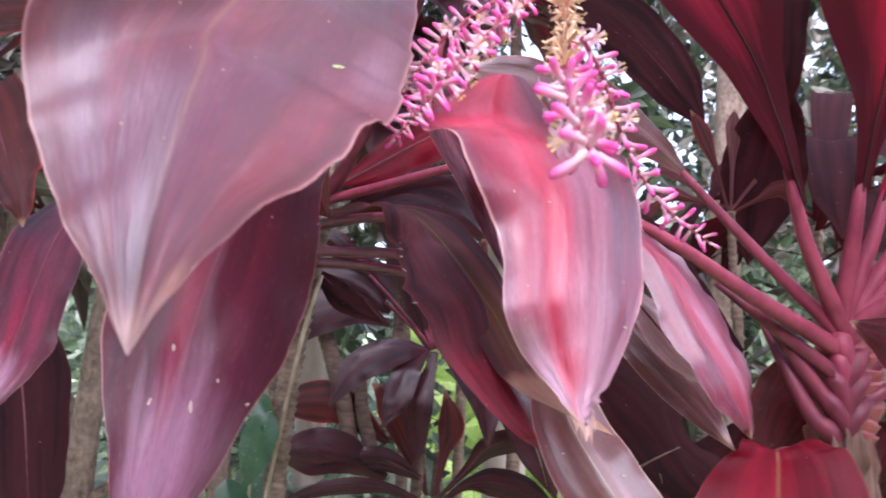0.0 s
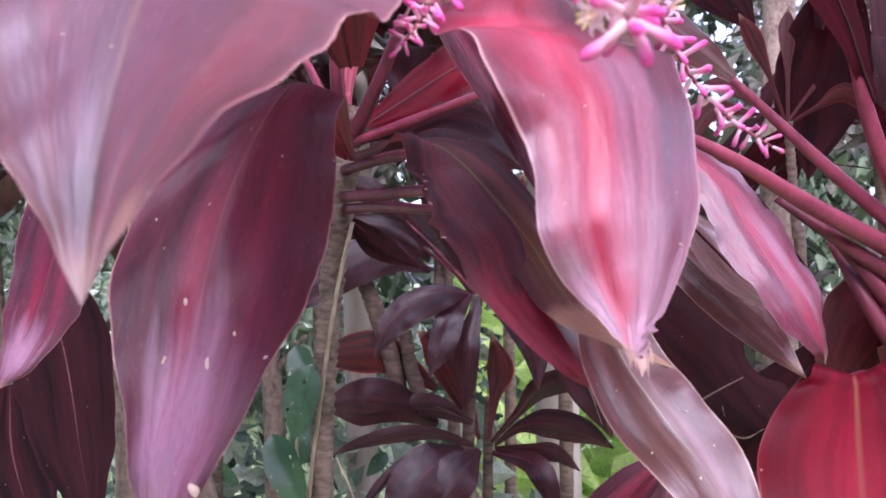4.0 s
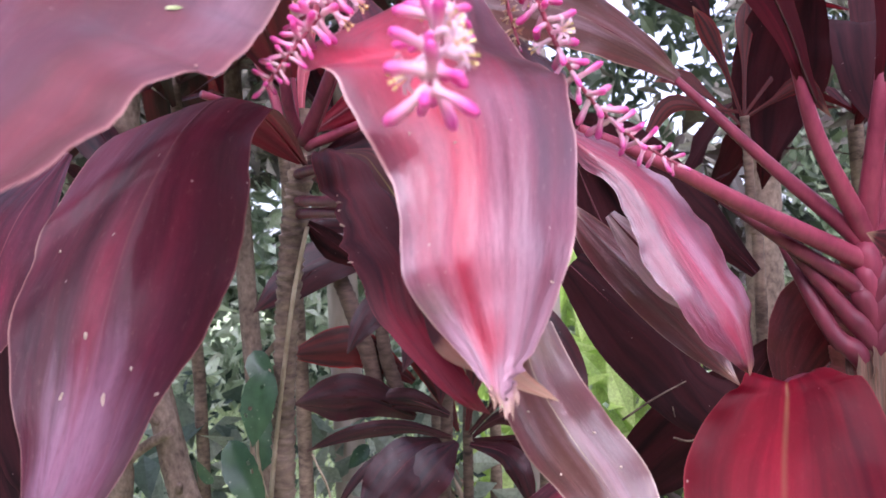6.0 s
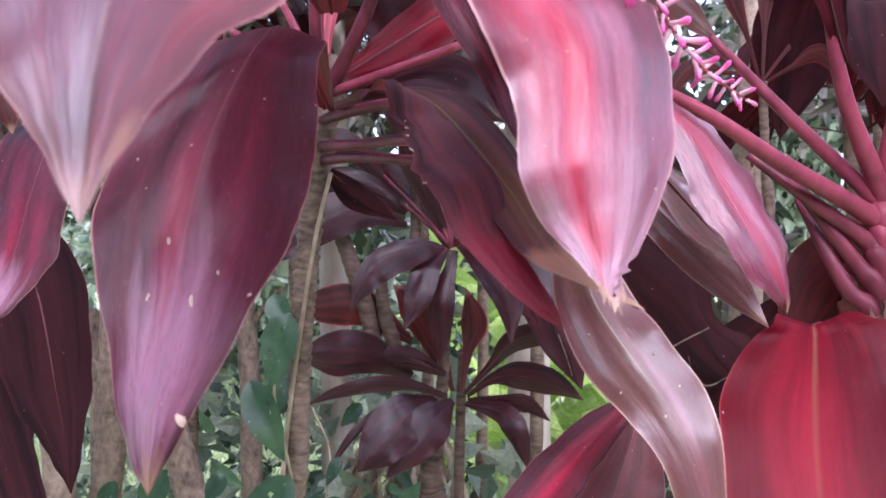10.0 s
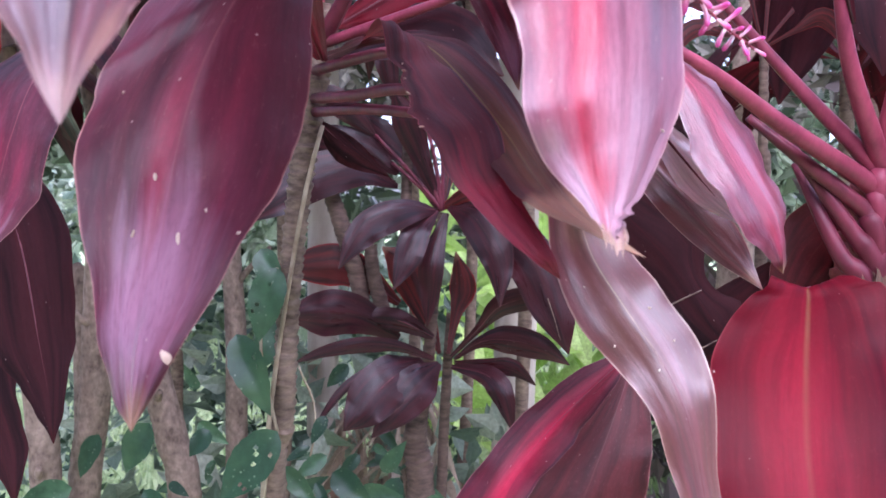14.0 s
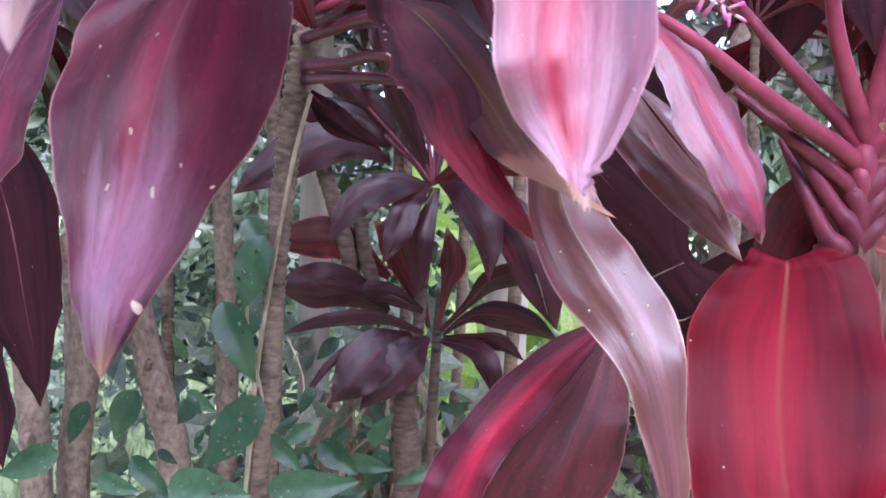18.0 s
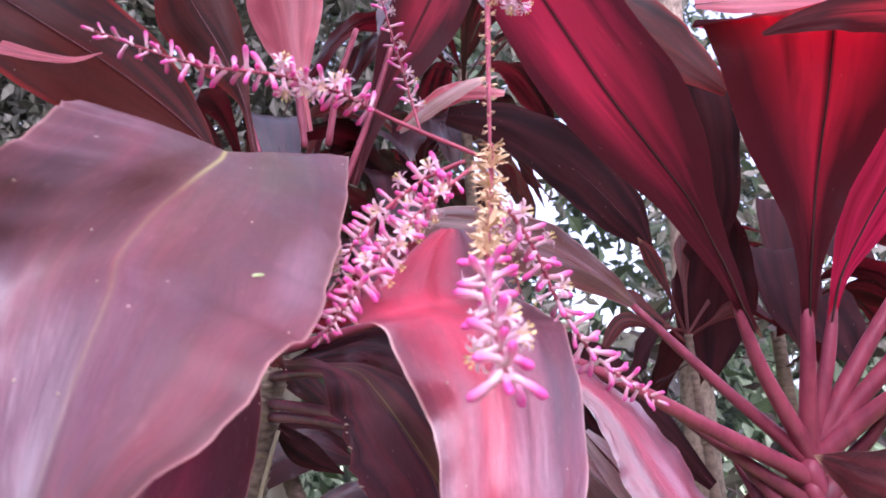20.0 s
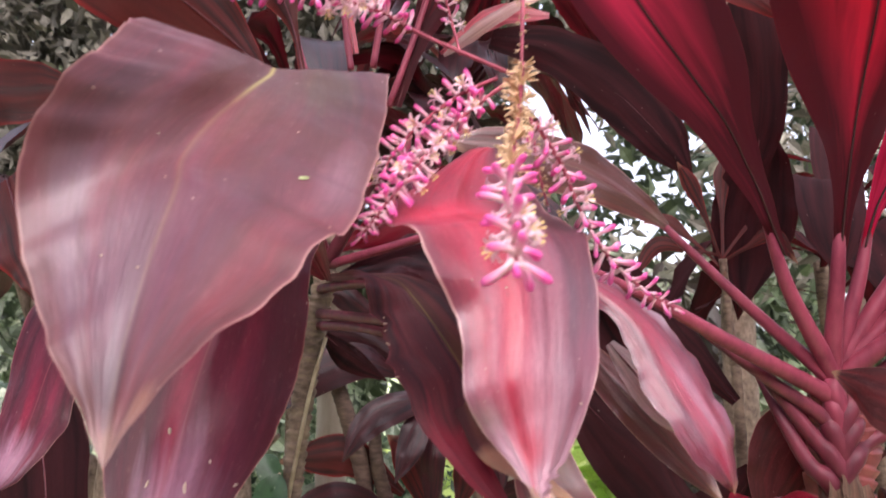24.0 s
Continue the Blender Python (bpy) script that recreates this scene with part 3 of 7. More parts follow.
def tube(name, points, radii, mat, parent, label="", n=14, sides=8, rings=0.0, ring_step=0.0, seed=0):
    """A round stalk along a smooth line, its radius running through radii; rings: height of ring scars, ring_step apart."""
    rng = random.Random(seed)
    c = spline(points, n)
    r = np.interp(np.linspace(0, 1, n), np.linspace(0, 1, len(radii)), radii)
    tang = np.gradient(c, axis=0)
    tang /= np.linalg.norm(tang, axis=1)[:, None]
    side = np.cross(tang[0], (0.3, 1, 0.2))
    verts, faces = [], []
    length = np.r_[0, np.cumsum(np.linalg.norm(np.diff(c, axis=0), axis=1))]
    for i in range(n):
        side = side - tang[i] * (side @ tang[i])
        side /= np.linalg.norm(side)
        other = np.cross(tang[i], side)
        for k in range(sides):
            a = 2 * math.pi * k / sides
            rr = r[i]
            if rings:
                tilt = 0.25 * math.sin(a + 5 * length[i] / max(ring_step, 1e-4) * 0.37)
                ph = (length[i] / ring_step + tilt) % 1.0
                rr *= 1 + rings * (0.5 - ph) + rng.uniform(-0.02, 0.02)
            verts.append(c[i] + rr * (math.cos(a) * side + math.sin(a) * other))
    for i in range(n - 1):
        for k in range(sides):
            a, b = i * sides + k, i * sides + (k + 1) % sides
            faces.append((a, b, b + sides, a + sides))
    faces.append(tuple(range(sides))[::-1])
    faces.append(tuple(range((n - 1) * sides, n * sides)))
    ob = mesh_object(name, verts, faces, mat, None, label)
    return under(ob, parent) if parent else ob


def leaf(plant, rib, ccw, cw, mat, label="", fold=8.0, bank=0.0, wave=0.0032, waves=3.0, curl=0.0, seed=0, ref=0.55, ns=34, nu=12, midrib=True, name="leaf", tear=0.0, skew=0.0, pleat=0.0022, rib_side=1.0, spans=None, bites=(), rib_mat=None, edges=None, bow=0.0, fray=0.0):
    """A strap leaf along a smooth rib: half widths on its two sides, or its two edges as lines of their own, fold of the two halves in degrees, ruffled edges, and a raised midrib beneath."""
    rng = random.Random(seed + len(rib) * 7 + int(abs(rib[0][0]) * 1000))
    c = spline(rib, ns)
    if edges:
        ea, eb = (spline(e, ns) for e in edges)
        wa, wb = (np.maximum(np.linalg.norm(e - c, axis=1), 0.0003) for e in (ea, eb))
        spans = [tuple((a - b) / max(np.linalg.norm(a - b), 1e-4)) for a, b in zip(ea[:-1], eb[:-1])]
        spans.append(spans[-1])
    else:
        wa, wb = (np.maximum(spline([(w,) for w in ws], ns)[:, 0], 0.0003) for ws in (ccw, cw))
    tang = np.gradient(c, axis=0)
    tang /= np.linalg.norm(tang, axis=1)[:, None]
    k0 = int(ref * (ns - 1))
    sides = [None] * ns
    s = np.cross(tang[k0], (0, 1, 0))
    s /= np.linalg.norm(s)
    sides[k0] = s
    for order in (range(k0 + 1, ns), range(k0 - 1, -1, -1)):
        s = sides[k0]
        for i in order:
            s = s - tang[i] * (s @ tang[i])
            s = s / np.linalg.norm(s)
            sides[i] = s
    if spans:
        sides = list(spline(spans, ns))
    folds = np.interp(np.linspace(0, 1, ns), np.linspace(0, 1, 5), fold if isinstance(fold, tuple) else (fold,) * 5)
    banks = np.interp(np.linspace(0, 1, ns), np.linspace(0, 1, 5), bank if isinstance(bank, tuple) else (bank,) * 5)
    skews = np.interp(np.linspace(0, 1, ns), np.linspace(0, 1, 5), skew if isinstance(skew, tuple) else (skew,) * 5)
    verts, uvs, faces, normals = [], [], [], []
    phase = [rng.uniform(0, 6.28) for _ in range(4)]
    for i in range(ns):
        v = i / (ns - 1)
        b = radians(banks[i])
        n0 = np.cross(sides[i], tang[i])
        n0 /= np.linalg.norm(n0)
        sides[i] = sides[i] / np.linalg.norm(sides[i])
        s = math.cos(b) * sides[i] + math.sin(b) * n0
        nrm = np.cross(s, tang[i])
        nrm /= np.linalg.norm(nrm)
        normals.append(nrm)
        k = radians(skews[i])
        s = math.cos(k) * s + math.sin(k) * tang[i]
        for j in range(nu + 1):
            u = 2 * j / nu - 1
            w = wa[i] if u > 0 else wb[i]
            x = abs(u)
            f = radians(folds[i]) * (1 - curl * x)
            p = phase[0] if u > 0 else phase[1]
            ripple = wave * x**2 * (math.sin(2 * math.pi * waves * v + p) + 0.5 * math.sin(2 * math.pi * waves * 2.3 * v + phase[2 if u > 0 else 3])) * min(1, w / 0.03)
            jag = 1.0
            if tear and x > 0.99:
                jag = 1 - tear * max(0.0, noise.noise((v * 23, seed * 3.1 + u, 0)))
            for side, v0, v1, deep in bites:
                if u * side > 0 and v0 < v < v1:
                    jag *= 1 - deep * math.sin(math.pi * (v - v0) / (v1 - v0)) ** 0.6
            if edges:
                out = c[i] + ((ea if u > 0 else eb)[i] - c[i]) * x * jag - nrm * bow * w * x * (1 - x)
                if fray and v > 0.94:
                    out = out + tang[i] * fray * (v - 0.94) / 0.06 * (noise.noise((u * 3.1, seed, 0.5)) + 0.7 * noise.noise((u * 7.7, seed, 2.5)))
                verts.append(out + nrm * (ripple + pleat * min(1, w / 0.03) * noise.fractal((u * 2.6 + seed * 1.7, v * 1.3, seed), 0.8, 2.0, 3)))
                uvs.append((0.5 + u / 2, v))
                continue
            pos = c[i] + s * u * w * math.cos(f) * jag + nrm * (x * w * jag * math.sin(f) + ripple + pleat * min(1, w / 0.03) * noise.fractal((u * 2.6 + seed * 1.7, v * 1.3, seed), 0.8, 2.0, 3))
            verts.append(pos)
            uvs.append((0.5 + u / 2, v))
    row = nu + 1
    for i in range(ns - 1):
        for j in range(nu):
            a = i * row + j
            faces.append((a, a + 1, a + 1 + row, a + row))
    ob = mesh_object(name, verts, faces, mat, None, label, uvs)
    if plant:
        under(ob, plant)
    if midrib:
        w = (wa + wb)
        back = np.array([c[i] + normals[i] * rib_side * 0.0012 for i in range(ns)])
        r0 = min(0.0016, 0.04 * float(w.max()))
        rb = tube("midrib", [tuple(q) for q in back[::2]], (r0, r0 * 0.7, r0 * 0.25), rib_mat or MAT_RIB, None, n=ns, sides=5)
        under(rb, ob)
        rb.matrix_parent_inverse = Matrix.Translation((0, 0, 0))
    return ob


def scar(blade, across, along, size, mat=None, turn=0.0, seed=0):
    """A small dried scar or fleck, a thin uneven crust lying on a leaf, at a share of its width and length."""
    rng = random.Random(seed)
    me = blade.data
    uv = np.zeros(len(me.loops) * 2)
    me.uv_layers[0].data.foreach_get("uv", uv)
    k = int(np.argmin(np.hypot(uv[::2] - across, uv[1::2] - along)))
    vert = me.vertices[me.loops[k].vertex_index]
    facing = vert.normal if vert.normal.y < 0 else -vert.normal
    q = facing.to_track_quat("Z", "Y") @ Euler((0, 0, turn)).to_quaternion()
    verts, faces = [Vector((0, 0, 0.0005))], []
    for ring, (r, z) in enumerate(((0.55, 0.0004), (1.0, -0.0003))):
        for k in range(9):
            a = 2 * math.pi * k / 9
            rr = r * rng.uniform(0.7, 1.15)
            verts.append(Vector((rr * size[0] * math.cos(a), rr * size[1] * math.sin(a), z)))
    for k in range(9):
        faces += [(0, 1 + k, 1 + (k + 1) % 9), (1 + k, 10 + k, 10 + (k + 1) % 9, 1 + (k + 1) % 9)]
    ob = mesh_object("scar", [q @ w + vert.co + facing * 0.0008 for w in verts], faces, mat or MAT_SCAR)
    under(ob, blade)
    ob.matrix_parent_inverse = Matrix.Translation((0, 0, 0))
    return ob


def back_crown(plant, at, count, reach, mat, seed, lift=0.12):
    """A whorl of drooping leaves on short stalks round one head."""
    rng = random.Random(seed)
    c = np.array(at, float)
    for k in range(count):
        a = k * 2.399 + rng.uniform(-0.25, 0.25)
        d = np.array((math.cos(a), math.sin(a), 0.0))
        r = reach * rng.uniform(0.75, 1.15)
        up = lift * rng.uniform(0.2, 1.6)
        low = rng.uniform(0.15, 0.55) * r
        foot = c + (0, 0, rng.uniform(-0.10, 0.03))
        rib = [foot, foot + d * r * 0.3 + (0, 0, up * 0.8), foot + d * r * 0.6 + (0, 0, up * 0.9 - low * 0.15), foot + d * r * 0.85 + (0, 0, up * 0.5 - low * 0.6), foot + d * r + (0, 0, up * 0.1 - low)]
        w = reach * rng.uniform(0.10, 0.15)
        side = np.cross(d, (0, 0, 1)) + np.array((0, 0, rng.uniform(-0.5, 0.5)))
        leaf(plant, [tuple(q) for q in rib], (0.004, w * 0.4, w, w * 0.8, 0.001), (0.004, w * 0.4, w, w * 0.8, 0.001), mat, fold=rng.uniform(-12, 12), spans=[tuple(side)] * 5, seed=seed * 31 + k, ns=18, nu=6, midrib=False, wave=0.008)


def bud_mesh():
    """A slim closed bud, 13 mm long, from its base at the origin up z."""
    verts, faces = [], []
    prof = ((0.0, 0.0010), (0.0015, 0.0017), (0.0045, 0.0014), (0.009, 0.0019), (0.0122, 0.0020), (0.0140, 0.0012))
    for z, r in prof:
        for k in range(6):
            a = k * math.pi / 3
            verts.append((r * math.cos(a) + 0.0006 * math.sin(z * 240), r * math.sin(a), z))
    for i in range(len(prof) - 1):
        for k in range(6):
            a, b = i * 6 + k, i * 6 + (k + 1) % 6
            faces.append((a, b, b + 6, a + 6))
    verts.append((0.0004, 0, 0.0147))
    top = (len(prof) - 1) * 6
    faces += [(top + k, top + (k + 1) % 6, len(verts) - 1) for k in range(6)]
    me = bpy.data.meshes.new("bud")
    me.from_pydata(verts, [], faces)
    me.polygons.foreach_set("use_smooth", [True] * len(me.polygons))
    me.materials.append(MAT_BUD)
    return me


def flower_mesh():
    """An open flower: a short tube, six recurved petals and six stamens."""
    verts, faces, mats = [], [], []

    def quad_strip(rows, mat):
        base = len(verts)
        for a, b in rows:
            verts.extend((a, b))
        for i in range(len(rows) - 1):
            faces.append((base + 2 * i, base + 2 * i + 1, base + 2 * i + 3, base + 2 * i + 2))
            mats.append(mat)

    for k in range(6):
        a0, a1 = k * math.pi / 3, (k + 1) * math.pi / 3
        quad_strip([((r * math.cos(a0), r * math.sin(a0), z), (r * math.cos(a1), r * math.sin(a1), z)) for z, r in ((0, 0.001), (0.004, 0.0013), (0.0075, 0.0019))], 0)
        a = (a0 + a1) / 2
        ca, sa = math.cos(a), math.sin(a)
        quad_strip([((r * ca - w * sa, r * sa + w * ca, z), (r * ca + w * sa, r * sa - w * ca, z)) for r, z, w in ((0.0017, 0.0072, 0.0009), (0.0036, 0.0095, 0.0012), (0.0058, 0.0098, 0.0010), (0.0072, 0.0086, 0.0003))], 0)
        quad_strip([((r * ca - w * sa, r * sa + w * ca, z), (r * ca + w * sa, r * sa - w * ca, z)) for r, z, w in ((0.0008, 0.007, 0.0002), (0.0022, 0.012, 0.0002))], 1)
        quad_strip([((r * ca - w * sa, r * sa + w * ca, z), (r * ca + w * sa, r * sa - w * ca, z)) for r, z, w in ((0.0019, 0.0118, 0.0006), (0.0028, 0.0130, 0.0006))], 1)
    me = bpy.data.meshes.new("flower")
    me.from_pydata(verts, [], faces)
    me.materials.append(MAT_PETAL), me.materials.append(MAT_STAMEN)
    me.polygons.foreach_set("material_index", mats)
    me.polygons.foreach_set("use_smooth", [True] * len(me.polygons))
    return me


def husk_mesh():
    """A withered flower: a few crumpled tan flaps."""
    rng = random.Random(3)
    verts, faces = [], []
    for k in range(5):
        a = k * 1.257 + rng.uniform(-0.3, 0.3)
        ca, sa = math.cos(a), math.sin(a)
        base = len(verts)
        for r, z, w in ((0.0004, 0.0, 0.0005), (0.0022, 0.003, 0.0010), (0.0034, 0.0065, 0.0007), (0.0048, 0.0072 + rng.uniform(-0.002, 0.001), 0.0002)):
            verts += [(r * ca - w * sa, r * sa + w * ca, z), (r * ca + w * sa, r * sa - w * ca, z + 0.0006)]
        faces += [(base + 2 * i, base + 2 * i + 1, base + 2 * i + 3, base + 2 * i + 2) for i in range(3)]
    me = bpy.data.meshes.new("husk")
    me.from_pydata(verts, [], faces)
    me.materials.append(MAT_HUSK)
    return me


BUD, FLOWER, HUSK = bud_mesh(), flower_mesh(), husk_mesh()


def raceme(plant, points, count, radius=0.0016, start=0.0, husk_to=0.0, open_share=0.15, label="", seed=1, size=1.0, open_from=0.0, open_to=1.0, spread=(50, 95), end_small=0.55):
    """A flower spike along a smooth line: stalk, then buds set round it in a spiral, open flowers and withered husks among them."""
    rng = random.Random(seed)
    axis = tube("raceme", points, (radius, radius * 0.85, radius * 0.45), MAT_PEDUNCLE, plant, label, n=30, sides=7)
    line = spline(points, 200)
    tang = np.gradient(line, axis=0)
    tang /= np.linalg.norm(tang, axis=1)[:, None]
    for k in range(count):
        f = start + (1 - start) * (k + rng.uniform(-0.3, 0.3)) / max(1, count - 1)
        f = min(max(f, 0.0), 1.0)
        i = int(f * 199)
        t = Vector(tang[i])
        side = t.orthogonal().normalized()
        side.rotate(Matrix.Rotation(k * 2.399 + rng.uniform(-0.3, 0.3), 3, t))
        ang = radians(rng.uniform(*spread) - 25 * max(0.0, f - 0.8) * 5 * 0.6)
        if k == count - 1:
            ang = radians(8)
        d = (t * math.cos(ang) + side * math.sin(ang)).normalized()
        if f < husk_to:
            kind, mesh, s = "husk", HUSK, rng.uniform(0.8, 1.4)
        elif open_from <= f <= open_to and rng.random() < open_share:
            kind, mesh, s = "flower", FLOWER, rng.uniform(0.9, 1.15)
        else:
            kind, mesh, s = "bud", BUD, rng.uniform(0.8, 1.1)
        s *= size * (1 - (1 - end_small) * max(0.0, (f - 0.7) / 0.3))
        ob = new(kind, mesh)
        ob.matrix_basis = Matrix.LocRotScale(Vector(line[i]) + d * radius * 0.6, d.to_track_quat("Z", "Y") @ Euler((0, 0, rng.uniform(0, 6.28))).to_quaternion(), (s, s, s))
        ob.parent = axis
    return axis


def broad_leaf(plant, base, tip, width, face, mat, label="", bend=0.15, seed=0, holes=0):
    """A broad oval leaf with a pointed tip, slightly cupped, on a short stalk."""
    rng = random.Random(seed)
    base, tip = np.array(base, float), np.array(tip, float)
    t = tip - base
    length = np.linalg.norm(t)
    t /= length
    nrm = np.array(face, float)
    nrm -= t * (nrm @ t)
    nrm /= np.linalg.norm(nrm)
    side = np.cross(t, nrm)
    verts, uvs, faces = [], [], []
    ns, nu = (20, 10) if holes else (12, 6)
    gone = {(rng.randrange(4, ns - 4), rng.randrange(1, nu - 1)) for _ in range(holes)}
    for i in range(ns + 1):
        v = i / ns
        w = width * max(0.01, 2.05 * v**0.6 * (1 - v) ** 1.05) * (1 + 0.05 * rng.uniform(-1, 1))
        for j in range(nu + 1):
            u = 2 * j / nu - 1
            verts.append(base + t * length * (v - 0.05 * (1 - abs(u)) * 0) + side * u * w - nrm * (bend * length * (v * v) - abs(u) * w * 0.25) + nrm * 0.05 * w * math.sin(9 * v + 2 * u + seed))
            uvs.append((0.5 + u / 2, v))
    for i in range(ns):
        for j in range(nu):
            a = i * (nu + 1) + j
            if (i, j) not in gone:
                faces.append((a, a + 1, a + nu + 2, a + nu + 1))
    ob = mesh_object("leaf", verts, faces, mat, None, label, uvs)
    return under(ob, plant) if plant else ob


def scatter(name, count, box, size, mat, label, category, seed=0, gap=None, slim=0.42, droop=0.5, shape=None):
    """Loose foliage that nobody could count: pointed leaf blades of four triangles each, strewn in a box, thinned by a noise."""
    rng = np.random.default_rng(seed)
    (x0, x1), (y0, y1), (z0, z1) = box
    pts = np.column_stack([rng.uniform(x0, x1, count), rng.uniform(y0, y1, count), rng.uniform(z0, z1, count)])
    if gap:
        scale, level = gap
        keep = np.array([noise.fractal((p[0] * scale, p[1] * scale * 0.6, p[2] * scale + seed), 1.0, 2.0, 3) > level for p in pts])
        pts = pts[keep]
    if shape:
        pts = pts[np.array([shape(*p) for p in pts], bool)]
    n = len(pts)
    d = rng.normal(size=(n, 3))
    d[:, 2] -= droop
    d /= np.linalg.norm(d, axis=1)[:, None]
    s = np.cross(d, rng.normal(size=(n, 3)))
    s /= np.linalg.norm(s, axis=1)[:, None]
    nr = np.cross(d, s)
    ln = rng.uniform(size[0], size[1], n)[:, None]
    w = ln * slim * 0.5
    mid = pts + d * ln * 0.45
    verts = np.stack([pts, mid + s * w + nr * w * 0.3, mid, mid - s * w + nr * w * 0.3, pts + d * ln - nr * w * 0.5], 1).reshape(-1, 3)
    b = np.arange(n)[:, None] * 5
    faces = np.concatenate([b + f for f in ((0, 1, 2), (0, 2, 3), (1, 4, 2), (2, 4, 3))], 1).reshape(-1, 3)
    me = bpy.data.meshes.new(name)
    me.from_pydata(verts.tolist(), [], faces.tolist())
    me.materials.append(mat)
    return tagged(new(name, me), label, category, "", "stuff")


# ---- the place ----
plant_left = thing("cordyline_plant", "tall cordyline with drooping wine red leaves on a ringed stem", "plant", (-0.2407, 0.9400, 0.0000), "cordyline plants")
plant_right = thing("cordyline_plant", "red-leaved cordyline with pink leaf stalks fanning from a scarred crown", "plant", (0.5000, 0.8700, 0.0000), "cordyline plants")
plant_flower = thing("cordyline_plant", "cordyline with mauve and pink leaves and hanging flower spikes", "plant", (0.25, 1.05, 0.0), "cordyline plants")
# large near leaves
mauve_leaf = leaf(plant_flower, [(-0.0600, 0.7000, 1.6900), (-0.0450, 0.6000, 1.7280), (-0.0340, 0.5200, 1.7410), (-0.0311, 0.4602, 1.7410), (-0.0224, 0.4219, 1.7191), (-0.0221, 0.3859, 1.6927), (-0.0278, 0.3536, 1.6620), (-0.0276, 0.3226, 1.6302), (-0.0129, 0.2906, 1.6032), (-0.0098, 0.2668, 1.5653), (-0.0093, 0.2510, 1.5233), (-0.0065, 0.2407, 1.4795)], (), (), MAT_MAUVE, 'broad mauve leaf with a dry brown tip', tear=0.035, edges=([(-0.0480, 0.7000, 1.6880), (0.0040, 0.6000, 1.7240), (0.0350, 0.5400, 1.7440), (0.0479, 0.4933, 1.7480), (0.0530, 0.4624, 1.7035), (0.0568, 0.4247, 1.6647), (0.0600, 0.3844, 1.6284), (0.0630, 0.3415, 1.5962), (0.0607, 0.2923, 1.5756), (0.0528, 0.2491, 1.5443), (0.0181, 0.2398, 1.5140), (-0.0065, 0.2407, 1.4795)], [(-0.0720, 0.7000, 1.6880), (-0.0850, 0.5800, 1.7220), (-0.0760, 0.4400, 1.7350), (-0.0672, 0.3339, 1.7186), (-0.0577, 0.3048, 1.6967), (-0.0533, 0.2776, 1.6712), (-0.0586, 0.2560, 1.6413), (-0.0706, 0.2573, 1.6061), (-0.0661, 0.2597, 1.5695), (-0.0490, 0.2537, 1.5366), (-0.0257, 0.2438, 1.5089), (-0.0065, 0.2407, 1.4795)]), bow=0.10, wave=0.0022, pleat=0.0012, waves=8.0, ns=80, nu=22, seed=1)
wine_leaf = leaf(plant_left, [(-0.1250, 0.9200, 1.6400), (-0.1120, 0.7800, 1.6680), (-0.0880, 0.6400, 1.6600), (-0.0692, 0.5400, 1.6178), (-0.0782, 0.5114, 1.5788), (-0.0837, 0.4860, 1.5372), (-0.0861, 0.4653, 1.4928), (-0.0851, 0.4468, 1.4474), (-0.0775, 0.4179, 1.4091), (-0.0619, 0.3780, 1.3850), (-0.0630, 0.3720, 1.3500)], (), (), MAT_WINE, 'wine red hanging leaf with pale flecks', tear=0.04, edges=([(-0.1180, 0.9200, 1.6340), (-0.0850, 0.7800, 1.6550), (-0.0480, 0.6400, 1.6460), (-0.0340, 0.5674, 1.6132), (-0.0272, 0.5448, 1.5686), (-0.0230, 0.5199, 1.5251), (-0.0209, 0.4838, 1.4910), (-0.0218, 0.4443, 1.4605), (-0.0356, 0.4182, 1.4198), (-0.0514, 0.3909, 1.3809), (-0.0630, 0.3720, 1.3500)], [(-0.1320, 0.9200, 1.6400), (-0.1500, 0.7600, 1.6550), (-0.1460, 0.5900, 1.6250), (-0.1411, 0.4928, 1.5602), (-0.1461, 0.4749, 1.5256), (-0.1456, 0.4571, 1.4908), (-0.1324, 0.4376, 1.4595), (-0.1188, 0.4227, 1.4259), (-0.1053, 0.4118, 1.3908), (-0.0842, 0.3932, 1.3643), (-0.0630, 0.3720, 1.3500)]), bow=0.14, wave=0.003, ns=60, nu=20, seed=2)
